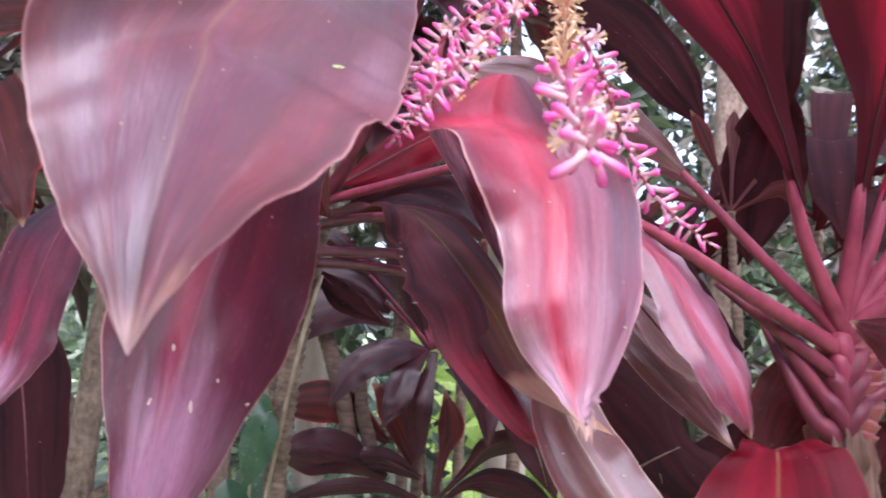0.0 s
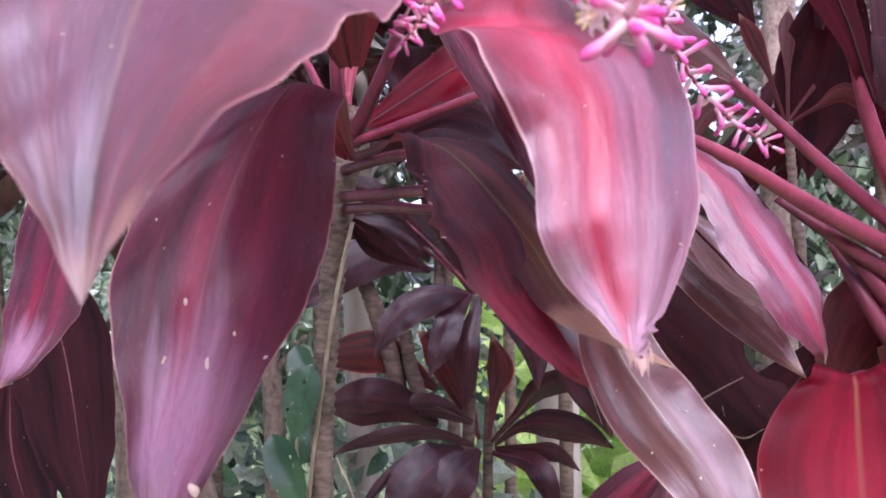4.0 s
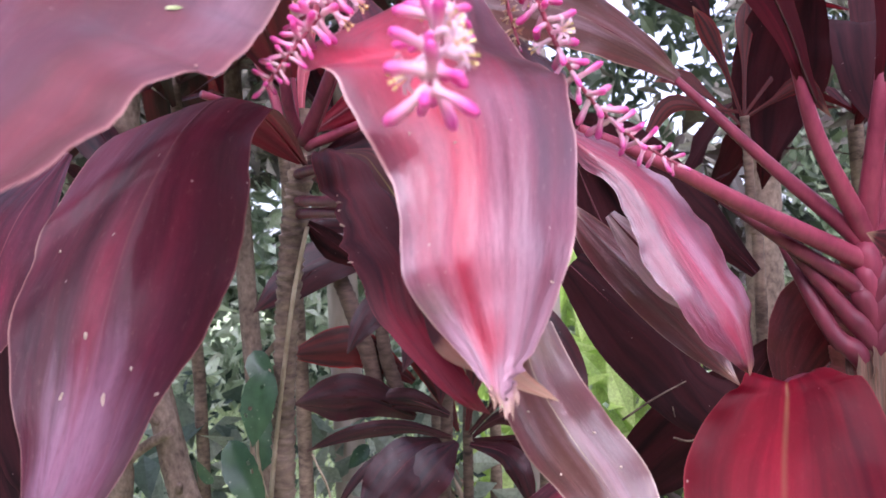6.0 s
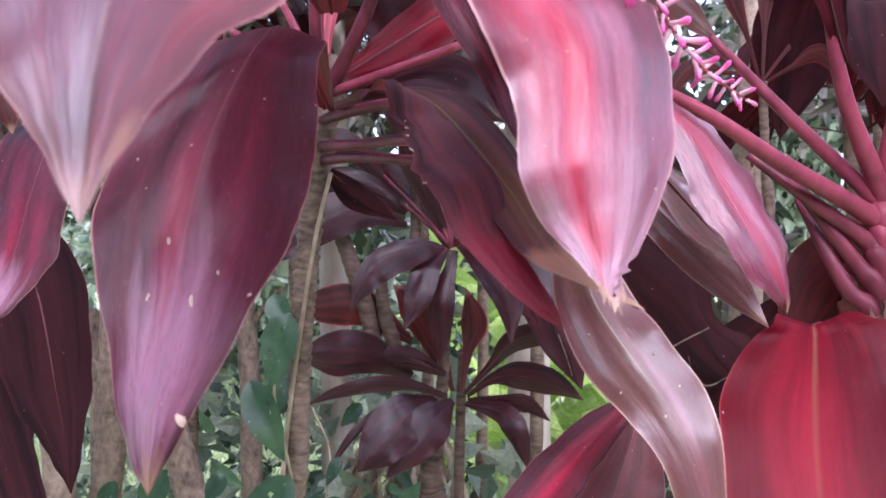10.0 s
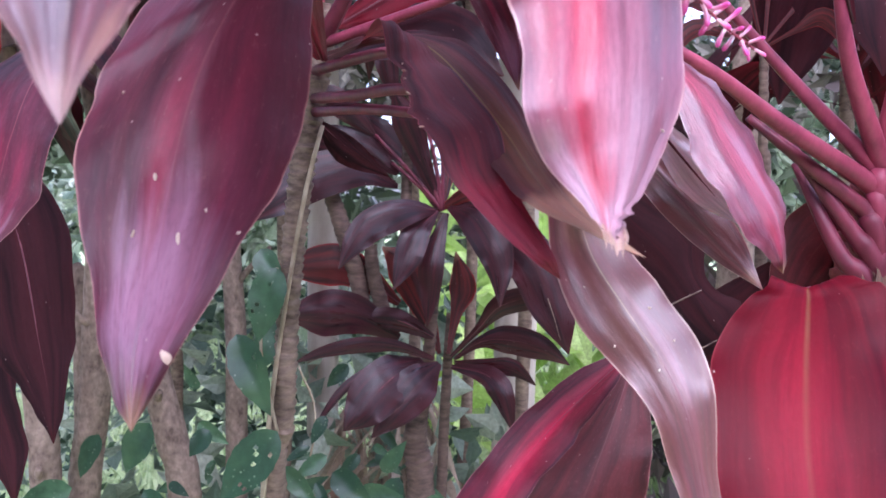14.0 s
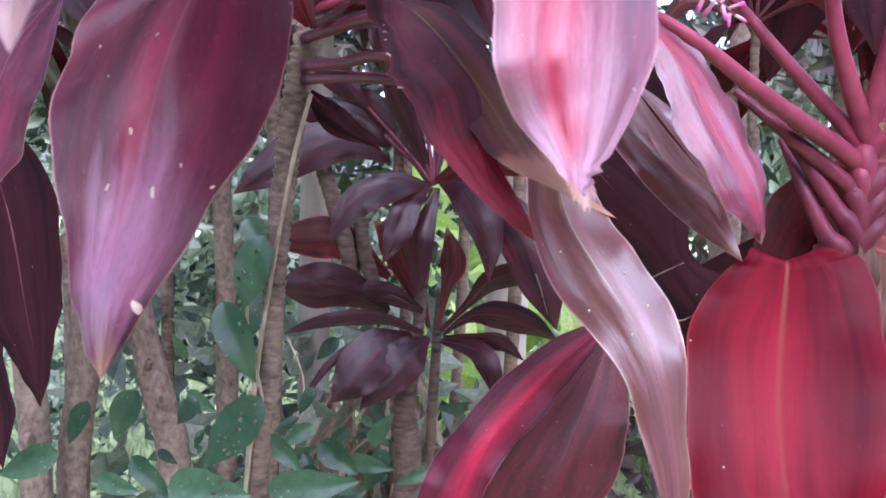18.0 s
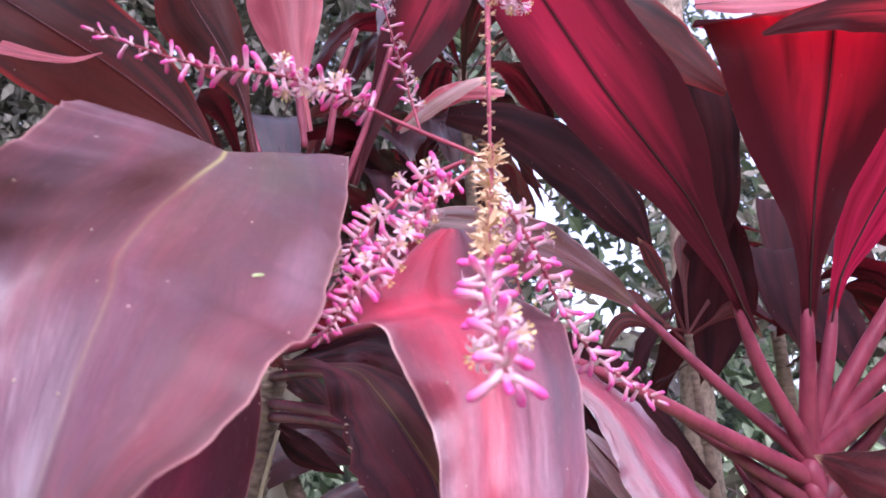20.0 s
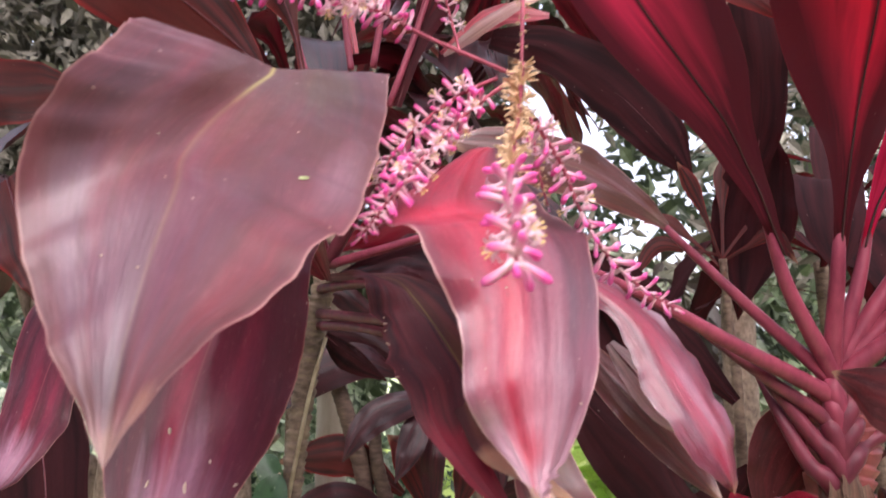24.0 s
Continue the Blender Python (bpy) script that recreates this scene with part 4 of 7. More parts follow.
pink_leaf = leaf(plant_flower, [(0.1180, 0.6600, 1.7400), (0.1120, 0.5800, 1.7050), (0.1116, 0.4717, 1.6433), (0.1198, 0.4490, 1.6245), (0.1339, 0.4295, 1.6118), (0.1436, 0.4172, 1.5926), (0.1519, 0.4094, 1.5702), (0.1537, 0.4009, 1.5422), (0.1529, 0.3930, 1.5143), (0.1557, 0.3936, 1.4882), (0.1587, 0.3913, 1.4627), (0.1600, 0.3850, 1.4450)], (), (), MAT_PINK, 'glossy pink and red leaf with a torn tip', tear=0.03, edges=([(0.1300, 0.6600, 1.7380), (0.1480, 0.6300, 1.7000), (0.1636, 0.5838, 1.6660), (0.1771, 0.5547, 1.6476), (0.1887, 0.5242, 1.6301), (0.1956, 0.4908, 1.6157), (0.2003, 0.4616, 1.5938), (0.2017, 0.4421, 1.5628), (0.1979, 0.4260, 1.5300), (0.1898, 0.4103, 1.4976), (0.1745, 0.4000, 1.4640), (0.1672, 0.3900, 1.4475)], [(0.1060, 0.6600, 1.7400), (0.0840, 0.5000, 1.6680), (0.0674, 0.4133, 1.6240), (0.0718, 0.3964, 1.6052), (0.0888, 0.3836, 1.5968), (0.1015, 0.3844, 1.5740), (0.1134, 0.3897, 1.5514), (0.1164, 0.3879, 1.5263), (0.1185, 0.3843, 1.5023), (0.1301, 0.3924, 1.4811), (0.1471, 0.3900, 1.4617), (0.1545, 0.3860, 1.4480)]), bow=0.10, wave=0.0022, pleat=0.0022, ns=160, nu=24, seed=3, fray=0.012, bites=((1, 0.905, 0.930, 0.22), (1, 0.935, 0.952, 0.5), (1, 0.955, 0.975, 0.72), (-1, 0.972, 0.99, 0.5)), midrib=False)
nibbled_leaf = leaf(plant_left, [(-0.1150, 0.9200, 1.6400), (-0.0500, 0.7800, 1.6280), (0.0268, 0.5930, 1.5936), (0.0425, 0.5676, 1.5635), (0.0625, 0.5420, 1.5333), (0.0829, 0.5147, 1.5102), (0.0937, 0.4960, 1.4807), (0.1113, 0.4816, 1.4570), (0.1332, 0.4692, 1.4322), (0.1451, 0.4886, 1.4173)], (), (), MAT_WINE_TIP, 'dark wine leaf with a nibbled edge and red tip', bites=((-1, 0.335, 0.375, 0.45), (-1, 0.365, 0.45, 0.32), (-1, 0.47, 0.50, 0.12)), edges=([(-0.1132, 0.9200, 1.6460), (-0.0482, 0.7800, 1.6340), (0.0355, 0.6350, 1.5935), (0.0600, 0.5920, 1.5690), (0.0850, 0.5530, 1.5400), (0.1060, 0.5230, 1.5120), (0.1120, 0.5013, 1.4830), (0.1223, 0.4872, 1.4609), (0.1392, 0.4722, 1.4343), (0.1451, 0.4886, 1.4173)], [(-0.1168, 0.9200, 1.6340), (-0.0518, 0.7800, 1.6220), (0.0181, 0.5516, 1.5936), (0.0250, 0.5432, 1.5579), (0.0399, 0.5310, 1.5265), (0.0597, 0.5063, 1.5083), (0.0754, 0.4908, 1.4784), (0.1003, 0.4795, 1.4532), (0.1272, 0.4680, 1.4301), (0.1451, 0.4886, 1.4173)]), bow=0.04, midrib=False, seed=4, tear=0.10, ns=60, wave=0.002)
for n, (across, along, size) in enumerate(((0.02, 0.355, (0.0022, 0.0012)), (0.10, 0.372, (0.0014, 0.0010)), (0.0, 0.415, (0.0010, 0.0028)), (0.20, 0.345, (0.0008, 0.0008)), (0.0, 0.52, (0.0008, 0.0022)))):
    scar(nibbled_leaf, across, along, size, turn=0.4 * n, seed=80 + n)
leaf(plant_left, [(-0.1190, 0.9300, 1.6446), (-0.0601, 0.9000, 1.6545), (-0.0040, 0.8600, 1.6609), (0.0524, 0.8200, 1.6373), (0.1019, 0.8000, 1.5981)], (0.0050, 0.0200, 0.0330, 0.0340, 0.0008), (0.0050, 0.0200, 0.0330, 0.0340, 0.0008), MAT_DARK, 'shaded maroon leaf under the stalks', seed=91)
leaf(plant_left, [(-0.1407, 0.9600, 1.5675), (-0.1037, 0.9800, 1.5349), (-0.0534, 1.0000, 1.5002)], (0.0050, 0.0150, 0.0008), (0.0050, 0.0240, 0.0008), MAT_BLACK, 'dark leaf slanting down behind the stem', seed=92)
leaf(plant_flower, [(0.0220, 0.6700, 1.7460), (0.0584, 0.6100, 1.6781), (0.0908, 0.5800, 1.6195), (0.1094, 0.5650, 1.5781), (0.1171, 0.5500, 1.5415)], (0.0100, 0.0253, 0.0177, 0.0108, 0.0004), (0.0100, 0.0163, 0.0150, 0.0117, 0.0004), MAT_WINE, '', fold=-10.0, seed=34, spans=[(0.98, 0.00, 0.21), (0.98, 0.00, 0.21), (0.91, 0.00, 0.41), (0.91, 0.00, 0.42), (0.91, 0.00, 0.42)])
leaf(plant_left, [(-0.1204, 0.9200, 1.6442), (-0.0267, 0.7386, 1.6198), (0.0189, 0.6793, 1.6077), (0.0509, 0.6140, 1.5812), (0.0825, 0.5635, 1.5451), (0.1110, 0.5242, 1.5064), (0.1265, 0.4827, 1.4798), (0.1412, 0.4528, 1.4617), (0.1647, 0.4422, 1.4461), (0.1860, 0.4400, 1.4352)], (), (), MAT_OLIVE, 'olive and maroon leaf withering to a brown hook', edges=([(-0.1204, 0.9200, 1.6500), (-0.0247, 0.7391, 1.6238), (0.0239, 0.6947, 1.6173), (0.0618, 0.6467, 1.6003), (0.0949, 0.5963, 1.5682), (0.1220, 0.5541, 1.5277), (0.1390, 0.5100, 1.4890), (0.1550, 0.4780, 1.4620), (0.1720, 0.4550, 1.4465), (0.1860, 0.4400, 1.4352)], [(-0.1204, 0.9200, 1.6380), (-0.0287, 0.7391, 1.6158), (0.0140, 0.6680, 1.5980), (0.0400, 0.5900, 1.5620), (0.0700, 0.5400, 1.5220), (0.1001, 0.5028, 1.4850), (0.1141, 0.4623, 1.4706), (0.1275, 0.4338, 1.4614), (0.1575, 0.4326, 1.4458), (0.1860, 0.4400, 1.4352)]), bow=0.08, seed=5, ns=60, wave=0.0018)
leaf(plant_right, [(0.1977, 0.6620, 1.6136), (0.2180, 0.6519, 1.5945), (0.2438, 0.6449, 1.5748), (0.2639, 0.6373, 1.5502), (0.2792, 0.6292, 1.5209), (0.2960, 0.6210, 1.4904), (0.3138, 0.6188, 1.4584), (0.3231, 0.6224, 1.4330), (0.3266, 0.6281, 1.4137)], (), (), MAT_ROSY, 'rosy leaf with lilac shine and a dry tip', edges=([(0.2026, 0.6714, 1.6195), (0.2275, 0.6779, 1.6074), (0.2573, 0.6788, 1.5871), (0.2846, 0.6786, 1.5637), (0.3063, 0.6767, 1.5350), (0.3228, 0.6732, 1.5032), (0.3367, 0.6668, 1.4716), (0.3378, 0.6579, 1.4396), (0.3310, 0.6409, 1.4122)], [(0.1950, 0.6714, 1.6118), (0.2102, 0.6528, 1.5839), (0.2322, 0.6417, 1.5640), (0.2441, 0.6308, 1.5369), (0.2522, 0.6204, 1.5061), (0.2694, 0.6103, 1.4759), (0.2931, 0.6110, 1.4427), (0.3136, 0.6218, 1.4242), (0.3310, 0.6409, 1.4122)]), bow=0.12, seed=6, wave=0.0018, waves=5.0, pleat=0.0022, ns=60, midrib=False)
leaf(plant_right, [(0.2003, 0.7600, 1.5592), (0.2287, 0.7500, 1.5223), (0.2654, 0.7350, 1.4792), (0.3042, 0.7150, 1.4345), (0.3371, 0.7000, 1.3929)], (0.0044, 0.0161, 0.0228, 0.0189, 0.0005), (0.0044, 0.0182, 0.0218, 0.0179, 0.0005), MAT_PALE, 'pale lilac-brown leaf', fold=6.0, seed=7)
leaf(plant_right, [(0.2368, 0.7150, 1.5452), (0.2607, 0.7100, 1.5149), (0.2873, 0.7000, 1.4811), (0.3138, 0.6900, 1.4494)], (0.0051, 0.0153, 0.0180, 0.0005), (0.0051, 0.0153, 0.0170, 0.0005), MAT_LILAC, 'crumpled leaf with white sky sheen in its colour', seed=79, pleat=0.004)
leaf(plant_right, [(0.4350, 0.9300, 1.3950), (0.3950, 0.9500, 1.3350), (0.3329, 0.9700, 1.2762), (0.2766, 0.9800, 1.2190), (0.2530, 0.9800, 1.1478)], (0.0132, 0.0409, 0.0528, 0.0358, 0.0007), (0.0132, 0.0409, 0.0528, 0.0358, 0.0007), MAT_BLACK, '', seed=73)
# extra leaf, added to darken the gap behind the pink blade
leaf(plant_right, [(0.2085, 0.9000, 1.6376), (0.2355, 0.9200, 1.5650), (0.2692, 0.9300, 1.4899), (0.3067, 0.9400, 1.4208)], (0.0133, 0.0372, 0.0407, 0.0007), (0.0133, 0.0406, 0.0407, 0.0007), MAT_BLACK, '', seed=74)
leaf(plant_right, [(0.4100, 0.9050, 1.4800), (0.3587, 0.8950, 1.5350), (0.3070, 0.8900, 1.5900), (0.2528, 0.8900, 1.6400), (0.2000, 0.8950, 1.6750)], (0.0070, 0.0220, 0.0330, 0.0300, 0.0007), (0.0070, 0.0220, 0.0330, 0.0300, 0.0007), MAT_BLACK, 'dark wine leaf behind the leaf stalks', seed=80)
leaf(plant_right, [(0.5234, 0.9000, 1.4801), (0.4957, 0.9050, 1.4538), (0.4679, 0.9100, 1.4169), (0.4492, 0.9150, 1.3736), (0.4374, 0.9200, 1.3273)], (0.0071, 0.0342, 0.0428, 0.0286, 0.0007), (0.0071, 0.0413, 0.0457, 0.0286, 0.0007), MAT_MAROON, 'dark crimson leaf under the stalks', seed=75, midrib=False)
faded_leaf = leaf(plant_flower, [(0.1602, 0.5700, 1.4634), (0.1702, 0.5500, 1.4280), (0.1906, 0.5300, 1.3956), (0.2128, 0.5200, 1.3642), (0.2271, 0.5100, 1.3338), (0.2352, 0.5050, 1.2988), (0.2408, 0.5000, 1.2640), (0.2440, 0.5000, 1.2230)], (0.0221, 0.0290, 0.0282, 0.0285, 0.0197, 0.0124, 0.0098, 0.0004), (0.0206, 0.0276, 0.0327, 0.0279, 0.0204, 0.0167, 0.0105, 0.0004), MAT_PALE, 'faded pinkish brown narrow leaf with glossy streaks', fold=8.0, seed=8, spans=[(0.99, 0.00, 0.13), (0.99, 0.00, 0.14), (0.93, 0.00, 0.36), (0.95, 0.00, 0.32), (0.98, 0.00, 0.20), (0.98, 0.00, 0.19), (1.00, 0.00, 0.08), (1.00, 0.00, 0.08)])
leaf(plant_right, [(0.4741, 0.8400, 1.3231), (0.4173, 0.7600, 1.3682), (0.3766, 0.7000, 1.3955), (0.3694, 0.6830, 1.3860), (0.3612, 0.6620, 1.3690), (0.3505, 0.6350, 1.3449), (0.3386, 0.6000, 1.2989), (0.3358, 0.5800, 1.2620), (0.3372, 0.5600, 1.2199), (0.3450, 0.5500, 1.1674), (0.3541, 0.5450, 1.1212)], (0.0061, 0.0165, 0.0275, 0.0553, 0.0701, 0.0804, 0.0886, 0.0847, 0.0650, 0.0303, 0.0004), (0.0061, 0.0214, 0.0283, 0.0497, 0.0657, 0.0733, 0.0661, 0.0652, 0.0587, 0.0307, 0.0004), MAT_RED, 'broad bright red leaf with an olive midrib groove', fold=(-30.0, -20.0, 4.0, 8.0, 8.0), wave=0.003, pleat=0.0014, ns=60, nu=22, seed=9, midrib=False, spans=[(0.99, 0.00, 0.12), (0.99, 0.00, 0.12), (0.99, 0.00, 0.12), (1.00, 0.00, 0.09), (1.00, 0.00, 0.07), (1.00, 0.00, 0.07), (1.00, 0.00, 0.09), (1.00, 0.00, 0.10), (0.99, 0.00, 0.11), (1.00, 0.00, 0.09), (1.00, 0.00, 0.09)])
leaf(plant_right, [(0.2202, 0.6600, 1.3428), (0.1786, 0.6300, 1.3107), (0.1470, 0.6100, 1.2838), (0.1193, 0.5900, 1.2541), (0.1011, 0.5800, 1.2228), (0.0897, 0.5750, 1.1879), (0.0787, 0.5700, 1.1396)], (0.0029, 0.0181, 0.0224, 0.0207, 0.0205, 0.0226, 0.0004), (0.0029, 0.0193, 0.0224, 0.0246, 0.0275, 0.0248, 0.0004), MAT_CRIMSON, 'dark leaf with a crimson stripe', fold=10.0, seed=10, wave=0.006, waves=4.0, pleat=0.001, spans=[(0.59, 0.00, -0.80), (0.59, 0.00, -0.80), (0.73, 0.00, -0.68), (0.90, 0.00, -0.44), (0.95, 0.00, -0.31), (0.98, 0.00, -0.21), (0.98, 0.00, -0.21)])
leaf(plant_right, [(0.2304, 0.7200, 1.3188), (0.2108, 0.6900, 1.2742), (0.1910, 0.6700, 1.2273), (0.1728, 0.6600, 1.1783), (0.1563, 0.6500, 1.0988)], (0.0064, 0.0331, 0.0517, 0.0564, 0.0005), (0.0064, 0.0324, 0.0577, 0.0613, 0.0005), MAT_MAROON, 'maroon brown leaf hanging low', fold=8.0, seed=11, wave=0.002, pleat=0.001, spans=[(0.99, 0.00, 0.14), (0.99, 0.00, 0.14), (0.98, 0.00, 0.21), (0.99, 0.00, 0.17), (0.99, 0.00, 0.17)])
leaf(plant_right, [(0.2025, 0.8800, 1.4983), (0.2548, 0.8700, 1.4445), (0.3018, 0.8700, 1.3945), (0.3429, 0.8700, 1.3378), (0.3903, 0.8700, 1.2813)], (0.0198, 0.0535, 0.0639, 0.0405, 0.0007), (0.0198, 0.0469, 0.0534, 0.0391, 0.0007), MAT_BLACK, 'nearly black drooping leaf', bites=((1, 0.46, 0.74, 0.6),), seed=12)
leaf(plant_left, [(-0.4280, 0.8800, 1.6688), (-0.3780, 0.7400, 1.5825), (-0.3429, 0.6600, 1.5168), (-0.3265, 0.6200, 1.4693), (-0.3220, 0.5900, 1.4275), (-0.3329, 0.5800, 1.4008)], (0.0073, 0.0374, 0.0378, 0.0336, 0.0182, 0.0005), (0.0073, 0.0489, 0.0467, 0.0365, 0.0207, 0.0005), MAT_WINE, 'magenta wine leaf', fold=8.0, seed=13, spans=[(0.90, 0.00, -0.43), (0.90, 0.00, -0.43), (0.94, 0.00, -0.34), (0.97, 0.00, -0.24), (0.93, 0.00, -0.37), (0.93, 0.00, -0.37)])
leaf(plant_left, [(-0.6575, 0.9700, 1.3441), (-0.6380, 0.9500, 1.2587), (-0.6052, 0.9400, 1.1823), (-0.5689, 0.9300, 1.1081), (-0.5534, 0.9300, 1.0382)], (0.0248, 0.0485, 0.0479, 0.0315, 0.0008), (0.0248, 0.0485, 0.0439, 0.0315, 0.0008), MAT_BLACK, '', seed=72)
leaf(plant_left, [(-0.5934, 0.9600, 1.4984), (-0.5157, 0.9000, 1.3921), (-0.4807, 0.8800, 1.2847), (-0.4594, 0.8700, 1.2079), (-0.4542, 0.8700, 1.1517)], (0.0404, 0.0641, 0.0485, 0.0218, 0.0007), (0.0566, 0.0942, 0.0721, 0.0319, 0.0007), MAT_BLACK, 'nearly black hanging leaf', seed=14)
leaf(plant_left, [(-0.4937, 0.7500, 1.7513), (-0.4408, 0.7200, 1.6761), (-0.4025, 0.7000, 1.6188), (-0.3913, 0.7000, 1.5826)], (0.0401, 0.0474, 0.0219, 0.0006), (0.0401, 0.0474, 0.0219, 0.0006), MAT_SHADE, 'dark olive brown leaf', seed=15)
for n, (across, along, size, turn) in enumerate(((0.6, 0.735, (0.0013, 0.0045), 0.3), (0.3, 0.70, (0.0010, 0.0028), -0.3), (0.4, 0.627, (0.0012, 0.0026), 0.1), (0.7, 0.695, (0.0009, 0.0018), 0.4), (0.15, 0.44, (0.0009, 0.0012), 0.0), (0.95, 0.746, (0.0016, 0.0012), 0.5), (0.9, 0.898, (0.0026, 0.0042), 0.5))):
    scar(wine_leaf, across, along, size, turn=turn, seed=n)
scar(mauve_leaf, 0.80, 0.59, (0.0045, 0.0019), MAT_FLECK, 0.4, 9)
for n, (across, along) in enumerate(((0.75, 0.394), (0.417, 0.455), (0.25, 0.212), (0.75, 0.303), (0.167, 0.364))):
    scar(faded_leaf, across, along, (0.0010 + 0.0003 * (n % 2), 0.0008), None, n, 30 + n)
for n, (across, along) in enumerate(((0.455, 0.823), (0.273, 0.785), (0.455, 0.70), (0.091, 0.532), (0.955, 0.671), (0.727, 0.506), (0.36, 0.60))):
    scar(mauve_leaf, across, along, (0.0007, 0.0005), None, n, 40 + n)
for n, (across, along) in enumerate(((0.167, 0.494), (0.917, 0.809), (0.375, 0.539))):
    scar(pink_leaf, across, along, (0.0004, 0.0012), None, n, 60 + n)
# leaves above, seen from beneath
leaf(plant_left, [(-0.1815, 0.8000, 1.8947), (-0.2125, 0.7600, 1.9247), (-0.2585, 0.7000, 1.9564), (-0.3038, 0.6400, 1.9772), (-0.3700, 0.6000, 2.0135), (-0.4118, 0.5600, 2.0238)], (0.0043, 0.0350, 0.0649, 0.0696, 0.0481, 0.0006), (0.0043, 0.0350, 0.0649, 0.0696, 0.0481, 0.0006), MAT_SHADE, 'shaded brown leaf, edge glow painted as a red rim', rib_side=-1.0, seed=16)
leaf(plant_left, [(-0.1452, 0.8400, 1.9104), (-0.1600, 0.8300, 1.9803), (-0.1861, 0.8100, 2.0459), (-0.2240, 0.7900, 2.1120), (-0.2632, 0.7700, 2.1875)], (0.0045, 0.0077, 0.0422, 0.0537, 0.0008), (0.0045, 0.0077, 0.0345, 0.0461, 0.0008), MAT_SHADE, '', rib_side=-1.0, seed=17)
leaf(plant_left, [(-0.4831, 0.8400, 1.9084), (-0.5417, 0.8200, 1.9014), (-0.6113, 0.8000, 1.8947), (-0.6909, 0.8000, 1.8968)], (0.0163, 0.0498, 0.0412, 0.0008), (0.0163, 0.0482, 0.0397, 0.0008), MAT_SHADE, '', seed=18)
leaf(plant_left, [(-0.0906, 0.9000, 1.9670), (-0.1013, 0.8900, 2.0383), (-0.1162, 0.8800, 2.1068), (-0.1280, 0.8700, 2.1864), (-0.1377, 0.8600, 2.2887)], (0.0065, 0.0099, 0.0416, 0.0548, 0.0009), (0.0065, 0.0099, 0.0416, 0.0548, 0.0009), MAT_ROSE, 'bright pink new leaf', seed=19)
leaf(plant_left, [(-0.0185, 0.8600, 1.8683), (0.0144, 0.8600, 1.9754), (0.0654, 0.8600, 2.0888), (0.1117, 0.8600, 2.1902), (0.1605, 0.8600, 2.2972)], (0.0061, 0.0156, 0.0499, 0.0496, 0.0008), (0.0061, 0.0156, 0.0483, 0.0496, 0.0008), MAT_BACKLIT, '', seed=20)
leaf(plant_flower, [(0.0220, 1.0000, 2.0100), (0.0660, 1.0000, 2.0416), (0.1195, 1.0000, 2.0703), (0.1933, 1.0000, 2.0637)], (0.0027, 0.0136, 0.0200, 0.0054), (0.0027, 0.0118, 0.0182, 0.0054), MAT_ROSE, 'twisted pink leaf with a pale edge', seed=21)
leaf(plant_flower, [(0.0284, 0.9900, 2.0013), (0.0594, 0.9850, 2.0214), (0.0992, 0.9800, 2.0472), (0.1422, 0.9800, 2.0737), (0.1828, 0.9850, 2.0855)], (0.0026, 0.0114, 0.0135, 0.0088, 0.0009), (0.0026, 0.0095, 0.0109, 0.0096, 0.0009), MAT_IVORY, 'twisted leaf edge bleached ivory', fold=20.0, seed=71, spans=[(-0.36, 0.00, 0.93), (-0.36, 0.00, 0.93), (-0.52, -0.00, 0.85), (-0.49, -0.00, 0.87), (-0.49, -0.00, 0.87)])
leaf(plant_flower, [(0.1021, 1.0000, 2.0310), (0.1999, 1.0000, 2.0048), (0.2856, 1.0000, 1.9372), (0.3504, 1.0000, 1.8637), (0.3961, 1.0000, 1.7936)], (0.0180, 0.0428, 0.0540, 0.0426, 0.0008), (0.0180, 0.0356, 0.0418, 0.0383, 0.0008), MAT_BLACK, '', seed=22)
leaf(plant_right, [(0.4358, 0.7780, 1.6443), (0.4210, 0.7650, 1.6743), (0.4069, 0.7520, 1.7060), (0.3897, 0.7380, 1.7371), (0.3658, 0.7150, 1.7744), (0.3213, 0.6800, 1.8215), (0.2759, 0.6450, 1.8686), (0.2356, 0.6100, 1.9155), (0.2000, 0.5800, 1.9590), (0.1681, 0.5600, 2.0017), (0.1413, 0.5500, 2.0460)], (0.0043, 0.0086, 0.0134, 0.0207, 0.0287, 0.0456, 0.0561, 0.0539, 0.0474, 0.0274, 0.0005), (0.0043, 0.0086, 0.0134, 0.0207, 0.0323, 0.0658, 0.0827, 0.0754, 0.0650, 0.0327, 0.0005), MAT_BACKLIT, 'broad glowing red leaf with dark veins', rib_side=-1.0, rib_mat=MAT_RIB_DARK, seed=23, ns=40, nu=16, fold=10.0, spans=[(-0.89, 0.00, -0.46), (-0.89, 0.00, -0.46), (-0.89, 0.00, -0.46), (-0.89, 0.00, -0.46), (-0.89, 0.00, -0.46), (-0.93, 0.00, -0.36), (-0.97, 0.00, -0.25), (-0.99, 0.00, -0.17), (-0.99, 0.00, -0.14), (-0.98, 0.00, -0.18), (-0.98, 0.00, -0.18)])
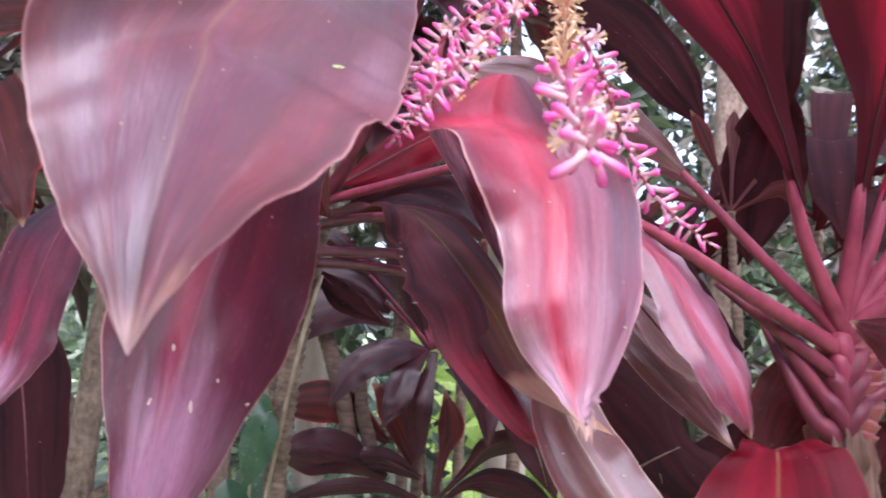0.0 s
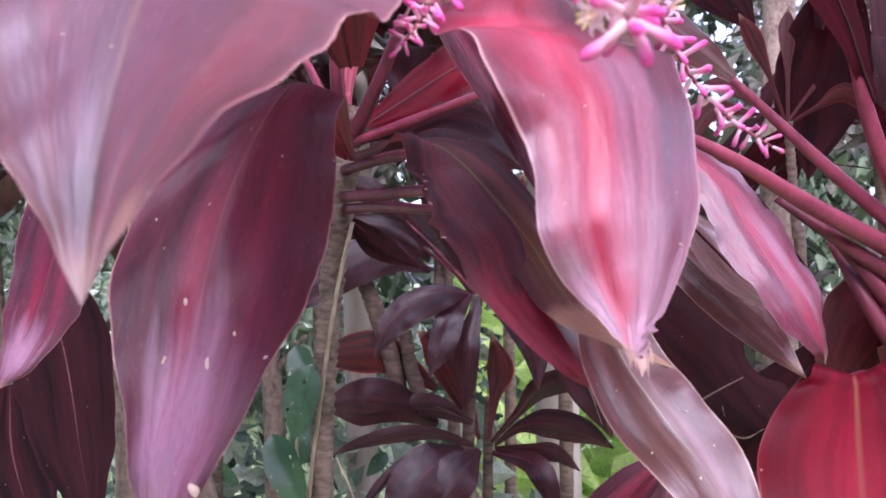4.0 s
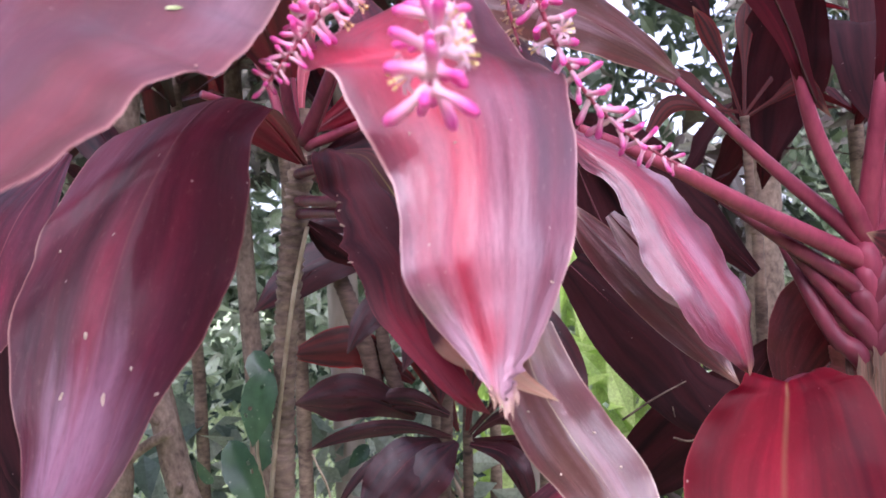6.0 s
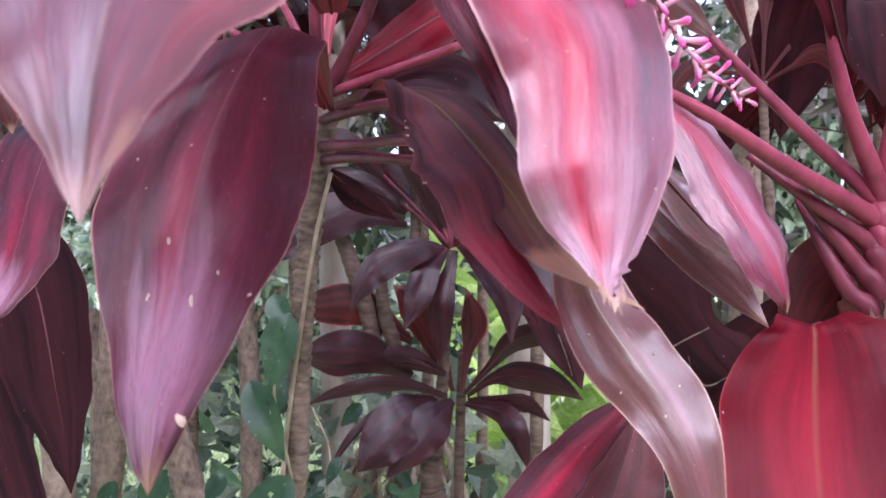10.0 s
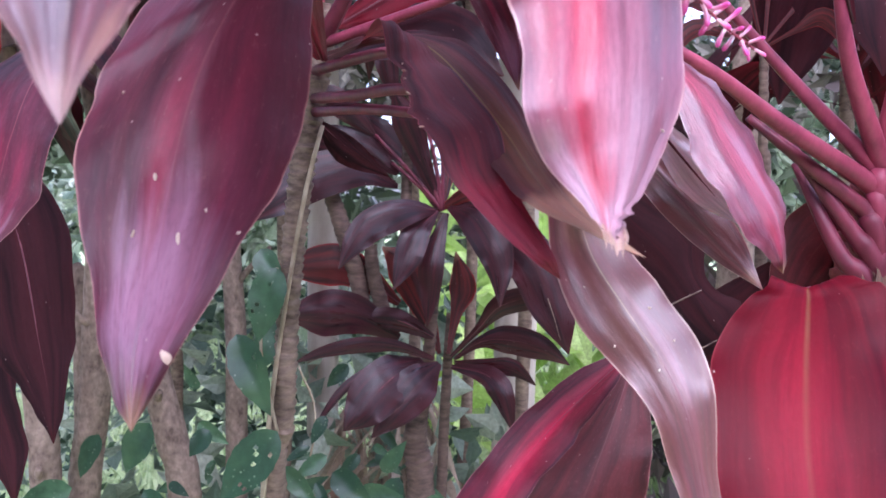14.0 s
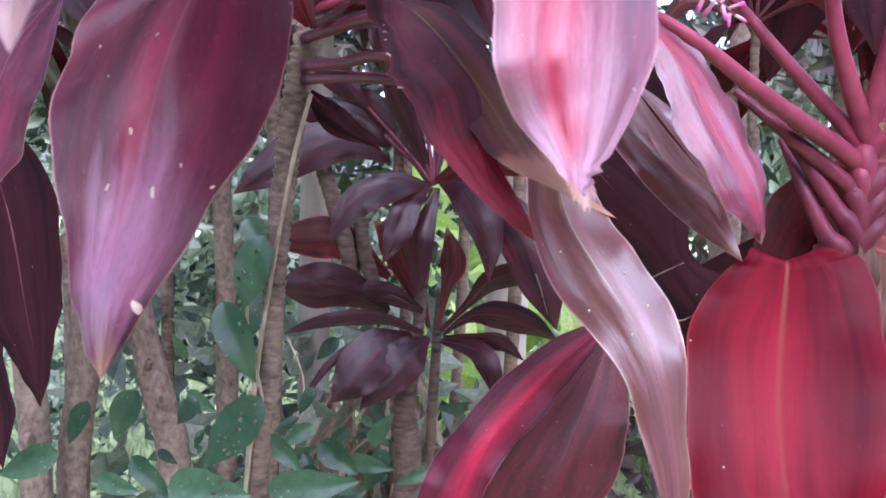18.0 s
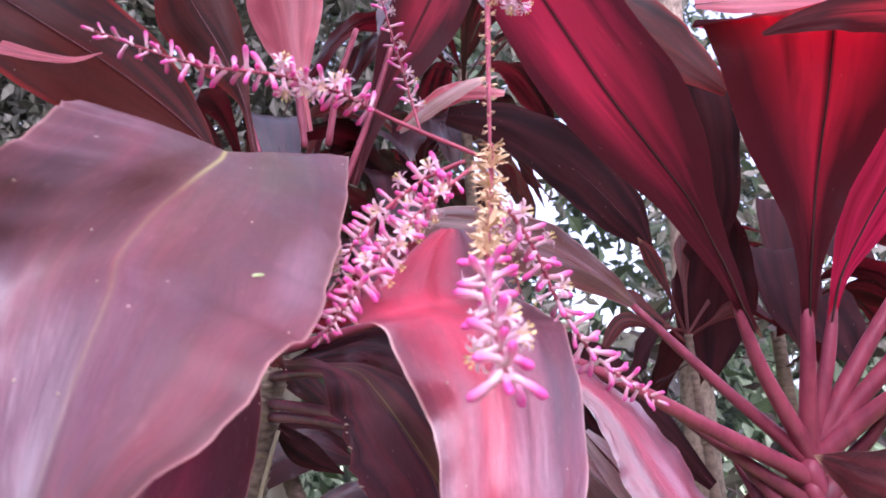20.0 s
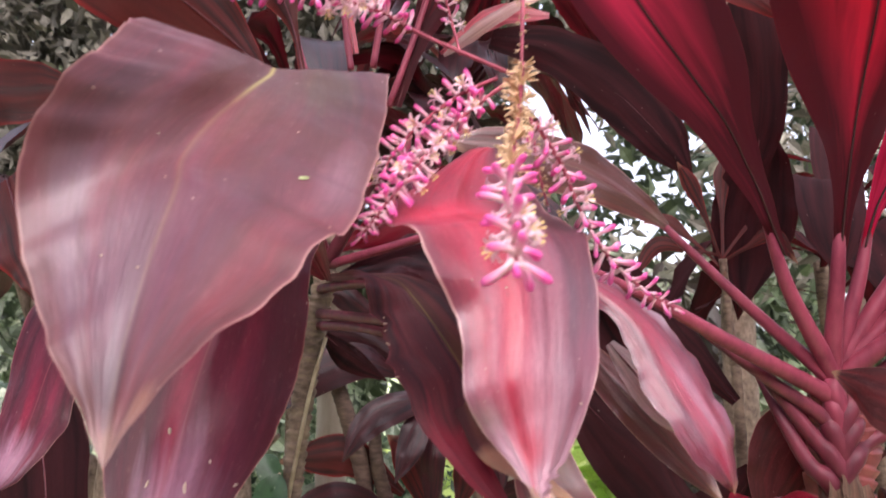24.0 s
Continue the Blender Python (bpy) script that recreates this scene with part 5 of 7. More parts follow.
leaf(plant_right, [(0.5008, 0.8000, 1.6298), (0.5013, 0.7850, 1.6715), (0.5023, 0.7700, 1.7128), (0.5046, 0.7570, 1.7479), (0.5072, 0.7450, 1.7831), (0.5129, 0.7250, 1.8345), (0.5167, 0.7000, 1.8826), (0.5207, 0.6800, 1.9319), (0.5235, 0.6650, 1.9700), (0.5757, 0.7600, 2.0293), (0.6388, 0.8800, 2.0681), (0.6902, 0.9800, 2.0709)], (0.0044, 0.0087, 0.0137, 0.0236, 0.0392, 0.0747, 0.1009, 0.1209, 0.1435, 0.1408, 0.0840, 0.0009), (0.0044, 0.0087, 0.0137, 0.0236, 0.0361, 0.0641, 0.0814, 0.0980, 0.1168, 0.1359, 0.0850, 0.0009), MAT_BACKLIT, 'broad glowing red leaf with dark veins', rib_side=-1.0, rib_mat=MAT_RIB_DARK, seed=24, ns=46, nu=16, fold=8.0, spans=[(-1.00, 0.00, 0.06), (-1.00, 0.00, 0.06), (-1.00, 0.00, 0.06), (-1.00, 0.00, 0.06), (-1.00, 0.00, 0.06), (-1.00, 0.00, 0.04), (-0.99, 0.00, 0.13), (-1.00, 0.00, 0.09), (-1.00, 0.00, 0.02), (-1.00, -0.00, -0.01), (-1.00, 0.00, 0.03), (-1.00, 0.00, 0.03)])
leaf(plant_right, [(0.5421, 0.8280, 1.6592), (0.5599, 0.8200, 1.7142), (0.5962, 0.8100, 1.7763), (0.6401, 0.8000, 1.8429), (0.6845, 0.8000, 1.9156), (0.7288, 0.7900, 1.9934)], (0.0040, 0.0107, 0.0322, 0.0392, 0.0346, 0.0007), (0.0040, 0.0093, 0.0268, 0.0352, 0.0346, 0.0007), MAT_SCARLET, 'red leaf with backlight put into its scarlet colour', rib_side=-1.0, rib_mat=MAT_RIB_DARK, seed=25)
leaf(plant_right, [(0.3828, 0.6700, 1.9803), (0.4508, 0.6750, 1.9860), (0.5372, 0.6800, 1.9911), (0.6311, 0.6700, 1.9883), (0.7126, 0.6600, 1.9882)], (0.0049, 0.0136, 0.0260, 0.0316, 0.0006), (0.0049, 0.0186, 0.0248, 0.0304, 0.0006), MAT_ROSE, '', seed=26)
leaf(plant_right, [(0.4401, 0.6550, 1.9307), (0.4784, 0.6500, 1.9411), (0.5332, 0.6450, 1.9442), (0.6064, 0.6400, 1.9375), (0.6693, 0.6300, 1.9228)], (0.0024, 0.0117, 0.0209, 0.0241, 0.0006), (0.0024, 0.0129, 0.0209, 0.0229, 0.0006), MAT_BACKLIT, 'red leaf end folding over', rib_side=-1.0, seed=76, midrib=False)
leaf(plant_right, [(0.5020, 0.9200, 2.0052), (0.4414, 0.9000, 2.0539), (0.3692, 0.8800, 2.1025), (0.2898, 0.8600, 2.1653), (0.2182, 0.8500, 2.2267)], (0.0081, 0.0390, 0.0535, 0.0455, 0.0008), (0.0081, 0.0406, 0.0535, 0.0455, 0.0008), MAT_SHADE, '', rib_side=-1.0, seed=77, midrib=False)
leaf(plant_left, [(-0.3286, 0.6000, 1.9335), (-0.2841, 0.6000, 1.9192), (-0.2477, 0.6000, 1.9131), (-0.2194, 0.6000, 1.9188)], (0.0081, 0.0058, 0.0034, 0.0006), (0.0081, 0.0052, 0.0034, 0.0006), MAT_ROSE, '', seed=78, midrib=False)
leaf(plant_right, [(0.4773, 1.0000, 1.7930), (0.4922, 1.0000, 1.8534), (0.5026, 1.0000, 1.9431), (0.4979, 1.0000, 2.0376), (0.4894, 1.0000, 2.1474)], (0.0083, 0.0320, 0.0397, 0.0443, 0.0009), (0.0083, 0.0304, 0.0397, 0.0443, 0.0009), MAT_BLACK, '', seed=27)
leaf(plant_right, [(0.5121, 1.0200, 1.8665), (0.4994, 1.0200, 1.8105), (0.4833, 1.0200, 1.7427), (0.4693, 1.0200, 1.6843), (0.4585, 1.0200, 1.6024)], (0.0135, 0.0469, 0.0632, 0.0495, 0.0008), (0.0135, 0.0469, 0.0582, 0.0462, 0.0008), MAT_BLACK, '', seed=28)
leaf(plant_right, [(0.3212, 0.8200, 1.6864), (0.2780, 0.7900, 1.7139), (0.2241, 0.7600, 1.7398), (0.1664, 0.7300, 1.7513), (0.1111, 0.7100, 1.7585), (0.0687, 0.7000, 1.7622)], (0.0054, 0.0199, 0.0325, 0.0329, 0.0225, 0.0006), (0.0054, 0.0199, 0.0299, 0.0291, 0.0225, 0.0006), MAT_PALE, 'pinkish leaf with a yellow-green midrib', seed=29)
leaf(plant_right, [(0.5199, 0.6000, 1.4797), (0.4919, 0.6300, 1.4901), (0.4667, 0.6600, 1.5002), (0.4569, 0.6900, 1.5109), (0.4466, 0.7100, 1.5182)], (0.0224, 0.0408, 0.0332, 0.0178, 0.0005), (0.0224, 0.0368, 0.0243, 0.0112, 0.0005), MAT_MAROON, '', seed=31, wave=0.002, spans=[(-0.23, 0.00, -0.97), (-0.23, 0.00, -0.97), (-0.28, 0.00, -0.96), (-0.27, 0.00, -0.96), (-0.27, 0.00, -0.96)])
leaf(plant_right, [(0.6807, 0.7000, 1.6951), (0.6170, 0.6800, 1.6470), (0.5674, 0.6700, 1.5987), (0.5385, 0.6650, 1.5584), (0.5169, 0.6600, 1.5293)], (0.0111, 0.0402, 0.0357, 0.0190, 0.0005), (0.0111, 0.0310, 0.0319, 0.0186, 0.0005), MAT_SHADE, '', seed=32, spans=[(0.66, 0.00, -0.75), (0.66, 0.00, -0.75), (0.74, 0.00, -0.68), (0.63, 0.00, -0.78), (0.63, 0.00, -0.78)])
# stalks and stems
tube('petiole', [(0.5162, 0.8630, 1.4696), (0.5036, 0.8450, 1.5102), (0.4445, 0.7950, 1.6045), (0.4150, 0.7680, 1.6860)], (0.008, 0.0135, 0.0105, 0.0085, 0.007, 0.005), MAT_PETIOLE, plant_right, '', n=30, sides=12)
tube('petiole', [(0.5164, 0.8630, 1.4714), (0.5007, 0.8450, 1.5120), (0.4989, 0.8000, 1.6298), (0.5016, 0.7900, 1.6850)], (0.008, 0.0135, 0.0105, 0.0085, 0.007, 0.005), MAT_PETIOLE, plant_right, '', n=30, sides=12)
tube('petiole', [(0.5183, 0.8680, 1.4710), (0.5057, 0.8500, 1.5119), (0.5351, 0.8350, 1.6211), (0.5510, 0.8300, 1.6900)], (0.008, 0.0135, 0.0105, 0.0085, 0.007, 0.005), MAT_PETIOLE, plant_right, '', n=30, sides=12)
tube('petiole', [(0.5185, 0.8680, 1.4728), (0.5090, 0.8500, 1.5138), (0.5789, 0.8300, 1.6335), (0.6886, 0.8000, 1.7861), (0.7576, 0.7800, 1.8826)], (0.008, 0.0135, 0.0105, 0.0078, 0.006, 0.0012), MAT_PETIOLE, plant_right, '', n=30, sides=12)
tube('petiole', [(0.5183, 0.8680, 1.4710), (0.5101, 0.8500, 1.5119), (0.5893, 0.8200, 1.6070), (0.6746, 0.7800, 1.7014), (0.7441, 0.7400, 1.7659)], (0.008, 0.0135, 0.0105, 0.0078, 0.006, 0.0012), MAT_PETIOLE, plant_right, '', n=30, sides=12)
tube('petiole', [(0.5159, 0.8630, 1.4672), (0.5096, 0.8450, 1.5078), (0.5727, 0.8100, 1.5666), (0.6360, 0.7600, 1.6133), (0.7044, 0.7000, 1.6557)], (0.008, 0.0135, 0.0105, 0.0078, 0.006, 0.0012), MAT_PETIOLE, plant_right, '', n=30, sides=12)
tube('petiole', [(0.5055, 0.8420, 1.4394), (0.5044, 0.8380, 1.4708), (0.4978, 0.8380, 1.4983), (0.4932, 0.8450, 1.5145), (0.4103, 0.8300, 1.5913), (0.3180, 0.8200, 1.6864)], (0.003, 0.008, 0.0105, 0.0115, 0.0095, 0.0078, 0.006, 0.0042), MAT_PETIOLE, plant_right, '', n=30, sides=12)
tube('petiole', [(0.5043, 0.8420, 1.4189), (0.5033, 0.8380, 1.4502), (0.4967, 0.8380, 1.4774), (0.4901, 0.8400, 1.4935), (0.3725, 0.7700, 1.5465), (0.2872, 0.7100, 1.5857), (0.2116, 0.6800, 1.6185)], (0.003, 0.008, 0.0105, 0.0115, 0.0095, 0.0078, 0.006, 0.0042), MAT_PETIOLE, plant_right, '', n=30, sides=12)
tube('petiole', [(0.5029, 0.8420, 1.3943), (0.5019, 0.8380, 1.4255), (0.4929, 0.8380, 1.4523), (0.4839, 0.8400, 1.4680), (0.4125, 0.8200, 1.5162), (0.3564, 0.8200, 1.5601)], (0.003, 0.008, 0.0105, 0.0115, 0.0095, 0.0078, 0.006, 0.0042), MAT_PETIOLE_DARK, plant_right, '', n=30, sides=12)
tube('petiole', [(0.5016, 0.8420, 1.3706), (0.5005, 0.8380, 1.4016), (0.4874, 0.8380, 1.4279), (0.4742, 0.8400, 1.4432), (0.4345, 0.8400, 1.4979), (0.3983, 0.8600, 1.5559)], (0.003, 0.008, 0.0105, 0.0115, 0.0095, 0.0078, 0.006, 0.0042), MAT_PETIOLE_DARK, plant_right, '', n=30, sides=12)
tube('petiole', [(0.5000, 0.8420, 1.3435), (0.4990, 0.8380, 1.3743), (0.4826, 0.8380, 1.4001), (0.4661, 0.8400, 1.4149), (0.4426, 0.8500, 1.4655), (0.4286, 0.8800, 1.5163)], (0.003, 0.008, 0.0105, 0.0115, 0.0095, 0.0078, 0.006, 0.0042), MAT_PETIOLE_DARK, plant_right, '', n=30, sides=12)
tube('petiole', [(0.5043, 0.8420, 1.4189), (0.5033, 0.8380, 1.4502), (0.5144, 0.8380, 1.4781), (0.5301, 0.8500, 1.4944), (0.5655, 0.8300, 1.5340), (0.5944, 0.8000, 1.5835)], (0.003, 0.008, 0.0105, 0.0115, 0.0095, 0.0078, 0.006, 0.0042), MAT_PETIOLE_DARK, plant_right, '', n=30, sides=12)
tube('petiole', [(0.5029, 0.8420, 1.3943), (0.5019, 0.8380, 1.4255), (0.5145, 0.8380, 1.4532), (0.5316, 0.8500, 1.4691), (0.5692, 0.8300, 1.5030), (0.6019, 0.8000, 1.5352)], (0.003, 0.008, 0.0105, 0.0115, 0.0095, 0.0078, 0.006, 0.0042), MAT_PETIOLE_DARK, plant_right, '', n=30, sides=12)
tube('petiole', [(0.5012, 0.8420, 1.3640), (0.5001, 0.8380, 1.3949), (0.5141, 0.8380, 1.4224), (0.5327, 0.8500, 1.4378), (0.5710, 0.8400, 1.4591), (0.6085, 0.8200, 1.4806)], (0.003, 0.008, 0.0105, 0.0115, 0.0095, 0.0078, 0.006, 0.0042), MAT_PETIOLE_DARK, plant_right, '', n=30, sides=12)
tube('petiole', [(0.5020, 0.8700, 1.3531), (0.4492, 0.8200, 1.3723), (0.3986, 0.7500, 1.3848), (0.3664, 0.6900, 1.3844)], (0.011, 0.009, 0.0075, 0.006), MAT_PETIOLE_DARK, plant_right, '', n=18)
tube('stem', [(0.5106, 0.8600, 1.5324), (0.5212, 0.8700, 1.4931), (0.5210, 0.8800, 1.4402), (0.5111, 0.8800, 1.3756), (0.5131, 0.8800, 1.3007), (0.5131, 0.8800, -0.0200)], (0.016, 0.034, 0.039, 0.036, 0.028, 0.024), MAT_CROWN, plant_right, 'scarred crown with overlapping leaf bases', n=200, sides=18, rings=0.14, ring_step=0.02)
tube('stem', [(-0.1301, 0.9500, 1.7142), (-0.1350, 0.9400, 1.6438), (-0.1504, 0.9400, 1.5545), (-0.1638, 0.9400, 1.4421), (-0.1738, 0.9400, 1.3195), (-0.1802, 0.9400, 1.1711), (-0.1929, 0.9400, 1.0252), (-0.1929, 0.9400, -0.0200)], (0.012, 0.016, 0.017, 0.0155, 0.0145, 0.015, 0.016, 0.018), MAT_STEM, plant_left, 'bare stem ringed with leaf scars', n=300, sides=14, rings=0.28, ring_step=0.012)
tube('dry_twig', [(-0.1275, 0.9300, 1.5605), (-0.1485, 0.9250, 1.4703), (-0.1760, 0.9250, 1.3071), (-0.1936, 0.9250, 1.1749), (-0.2041, 0.9250, 1.0238)], (0.003, 0.003, 0.003, 0.0035, 0.004), MAT_STICK, plant_left, '')
tube('petiole', [(-0.1229, 0.9300, 1.6643), (-0.0292, 0.8650, 1.6744), (0.0570, 0.8000, 1.6829)], (0.007, 0.006, 0.005), MAT_PETIOLE, plant_left, '')
tube('petiole', [(-0.1384, 0.9300, 1.6283), (-0.0647, 0.8400, 1.6242), (-0.0083, 0.7500, 1.6118), (0.0600, 0.7050, 1.5980)], (0.007, 0.006, 0.005), MAT_PETIOLE_DARK, plant_left, '')
tube('petiole', [(-0.1388, 0.9300, 1.5940), (-0.0616, 0.8250, 1.5812), (-0.0031, 0.7200, 1.5702), (0.0650, 0.6600, 1.5600)], (0.007, 0.006, 0.005), MAT_PETIOLE_DARK, plant_left, '')
tube('petiole', [(-0.1374, 0.9300, 1.5772), (-0.0688, 0.8550, 1.5707), (-0.0023, 0.7800, 1.5577), (0.0750, 0.7100, 1.5420)], (0.007, 0.006, 0.005), MAT_PETIOLE_DARK, plant_left, '')
tube('petiole', [(-0.1191, 0.9300, 1.6751), (-0.0925, 0.9150, 1.7136), (-0.0668, 0.9000, 1.7573)], (0.007, 0.006, 0.005), MAT_PETIOLE, plant_left, '')
tube('petiole', [(-0.1391, 0.9300, 1.6976), (-0.1386, 0.9250, 1.7398), (-0.1395, 0.9200, 1.7816)], (0.007, 0.006, 0.005), MAT_PETIOLE, plant_left, '')
tube('petiole', [(-0.1904, 0.9300, 1.7054), (-0.2051, 0.8900, 1.7149), (-0.2243, 0.8500, 1.7216)], (0.007, 0.006, 0.005), MAT_PETIOLE, plant_left, '')
tube('petiole', [(-0.1564, 0.9300, 1.6983), (-0.1743, 0.9400, 1.7458), (-0.1966, 0.9500, 1.7871)], (0.007, 0.006, 0.005), MAT_PETIOLE, plant_left, '')
leaf(plant_left, [(-0.1368, 0.9500, 1.6890), (-0.1349, 0.9550, 1.7422), (-0.1277, 0.9600, 1.7957), (-0.1199, 0.9700, 1.8590), (-0.1094, 0.9800, 1.9384)], (0.0037, 0.0085, 0.0139, 0.0125, 0.0008), (0.0037, 0.0085, 0.0154, 0.0140, 0.0008), MAT_ROSE, 'pale pink rolled new shoot', fold=-40.0, seed=33, spans=[(-1.00, 0.00, 0.05), (-1.00, 0.00, 0.05), (-1.00, 0.00, 0.06), (-1.00, 0.00, 0.07), (-1.00, 0.00, 0.07)])
tube('petiole', [(-0.1349, 0.9300, 1.6773), (-0.1353, 0.9000, 1.7132), (-0.1322, 0.8800, 1.7696), (-0.1308, 0.8700, 1.8203)], (0.01, 0.008, 0.0075, 0.007), MAT_PETIOLE_DARK, plant_left, '')
tube('petiole', [(-0.1275, 0.9300, 1.6697), (-0.0965, 0.9000, 1.7043), (-0.0635, 0.8700, 1.7488), (-0.0360, 0.8400, 1.7892)], (0.011, 0.009, 0.008, 0.007), MAT_PETIOLE_DARK, plant_left, '')
leaf(plant_left, [(-0.1206, 0.9500, 1.6870), (-0.0636, 0.9700, 1.7272), (-0.0036, 0.9800, 1.7652), (0.0638, 1.0000, 1.8066), (0.1401, 1.0000, 1.8406)], (0.0038, 0.0229, 0.0352, 0.0310, 0.0008), (0.0038, 0.0305, 0.0383, 0.0310, 0.0008), MAT_RED, 'red leaf behind the stalks', seed=30)
tube('petiole', [(-0.1453, 0.8600, 1.9152), (-0.1620, 0.8600, 1.9661), (-0.1798, 0.8600, 2.0231)], (0.005, 0.0045, 0.004), MAT_PETIOLE, plant_left, '')
tube('petiole', [(-0.0838, 0.8600, 1.9249), (-0.0926, 0.8600, 1.9776), (-0.0999, 0.8600, 2.0301)], (0.005, 0.0045, 0.004), MAT_PETIOLE, plant_left, '')
tube('petiole', [(-0.0528, 0.8600, 1.9261), (-0.0392, 0.8600, 2.0199), (-0.0157, 0.8600, 2.1002)], (0.005, 0.0045, 0.004), MAT_PETIOLE, plant_left, '')
tube('petiole', [(-0.0299, 0.8600, 1.8685), (0.0066, 0.8600, 1.9755), (0.0340, 0.8600, 2.0715)], (0.005, 0.0045, 0.004), MAT_PETIOLE, plant_left, '')
leaf(plant_right, [(0.4989, 0.8600, 1.4368), (0.4881, 0.8300, 1.3948), (0.4868, 0.8250, 1.3511), (0.4889, 0.8300, 1.3053)], (0.0023, 0.0082, 0.0085, 0.0006), (0.0023, 0.0083, 0.0082, 0.0006), MAT_DEAD, 'dead brown leaf hanging by the stem', fold=-25.0, seed=70, wave=0.01, spans=[(1.00, 0.00, -0.01), (1.00, 0.00, -0.01), (0.99, 0.00, -0.17), (0.99, 0.00, -0.17)])
leaf(plant_right, [(0.5155, 0.8600, 1.4480), (0.5037, 0.8300, 1.3983), (0.5019, 0.8250, 1.3474), (0.5038, 0.8300, 1.2943)], (0.0023, 0.0112, 0.0114, 0.0006), (0.0023, 0.0113, 0.0112, 0.0006), MAT_DEAD, 'dead brown leaf hanging by the stem', fold=-25.0, seed=71, wave=0.01, spans=[(1.00, 0.00, -0.01), (1.00, 0.00, -0.01), (0.99, 0.00, -0.12), (0.99, 0.00, -0.12)])
leaf(plant_right, [(0.4834, 0.8600, 1.3903), (0.4734, 0.8300, 1.3538), (0.4610, 0.8250, 1.3139), (0.4631, 0.8300, 1.2714)], (0.0023, 0.0062, 0.0067, 0.0006), (0.0023, 0.0062, 0.0062, 0.0006), MAT_DEAD, 'dead brown leaf hanging by the stem', fold=-25.0, seed=72, wave=0.01, spans=[(1.00, 0.00, -0.00), (1.00, 0.00, -0.00), (0.98, 0.00, -0.21), (0.98, 0.00, -0.21)])
leaf(plant_right, [(0.5299, 0.8600, 1.4128), (0.5174, 0.8300, 1.3610), (0.5128, 0.8250, 1.3069), (0.5146, 0.8300, 1.2501)], (0.0023, 0.0122, 0.0123, 0.0006), (0.0023, 0.0122, 0.0122, 0.0006), MAT_DEAD, 'dead brown leaf hanging by the stem', fold=-25.0, seed=73, wave=0.01, spans=[(1.00, 0.00, -0.01), (1.00, 0.00, -0.01), (0.99, 0.00, -0.11), (0.99, 0.00, -0.11)])
leaf(plant_right, [(0.4631, 0.8600, 1.3612), (0.4544, 0.8300, 1.3351), (0.4382, 0.8250, 1.3044), (0.4406, 0.8300, 1.2710)], (0.0024, 0.0052, 0.0058, 0.0006), (0.0024, 0.0052, 0.0052, 0.0006), MAT_DEAD, 'dead brown leaf hanging by the stem', fold=-25.0, seed=74, wave=0.01, spans=[(1.00, 0.00, 0.00), (1.00, 0.00, 0.00), (0.97, 0.00, -0.25), (0.97, 0.00, -0.25)])
tube('dry_twig', [(0.2464, 0.8000, 1.3400), (0.2776, 0.7900, 1.3637), (0.3078, 0.7850, 1.3815)], (0.0012, 0.001, 0.0006), MAT_STEM, plant_right, '', sides=5)
tube('dry_twig', [(0.1762, 1.2000, 1.3143), (0.1882, 1.2000, 1.2808), (0.1983, 1.2000, 1.2475)], (0.0012, 0.001, 0.0006), MAT_STEM, plant_right, '', sides=5)
tube('dry_twig', [(0.2957, 0.8000, 1.3223), (0.3120, 0.8000, 1.3191), (0.3295, 0.8000, 1.3284)], (0.0012, 0.001, 0.0006), MAT_STEM, plant_right, '', sides=5)
tube('dry_twig', [(0.3008, 0.9000, 1.3788), (0.3044, 0.8800, 1.3560), (0.3088, 0.8700, 1.3264)], (0.0012, 0.001, 0.0006), MAT_STEM, plant_right, '', sides=5)
# flower spikes
raceme(plant_flower, [(0.1640, 0.5000, 1.9624), (0.1579, 0.4800, 1.8752), (0.1549, 0.4650, 1.8012), (0.1529, 0.4550, 1.7311)], 46, label='stalk with withered nubs', husk_to=1.0, radius=0.0026, size=0.55, seed=9)
raceme(plant_flower, [(0.1536, 0.4500, 1.7325), (0.1515, 0.4300, 1.6954), (0.1479, 0.4000, 1.6544), (0.1462, 0.3600, 1.6189), (0.1479, 0.3200, 1.5886), (0.1510, 0.2870, 1.5640)], 84, label='hanging flower spike, withered above and pink below', husk_to=0.50, open_share=0.42, open_from=0.5, open_to=0.9, seed=2, size=1.12, end_small=1.05, radius=0.002)
raceme(plant_flower, [(0.1619, 0.4550, 1.6901), (0.1803, 0.4700, 1.6633), (0.1929, 0.4800, 1.6324), (0.2127, 0.5000, 1.6025), (0.2376, 0.5200, 1.5819), (0.2649, 0.5300, 1.5647)], 64, label='slender spike of pink buds', open_share=0.25, open_to=0.4, seed=3, size=1.15)
raceme(plant_flower, [(0.1416, 0.4550, 1.7201), (0.1132, 0.4400, 1.6918), (0.0895, 0.4200, 1.6574), (0.0719, 0.4000, 1.6256), (0.0558, 0.3850, 1.5967)], 80, label='flower spike with pink buds and pale open flowers', open_share=0.32, open_from=0.2, open_to=0.7, seed=4, start=0.12)
raceme(plant_flower, [(0.1355, 0.4550, 1.7245), (0.1072, 0.4550, 1.7123), (0.0759, 0.4500, 1.6856), (0.0602, 0.4500, 1.6669), (0.0481, 0.4500, 1.6421)], 46, label='', open_share=0.25, seed=5, start=0.15)
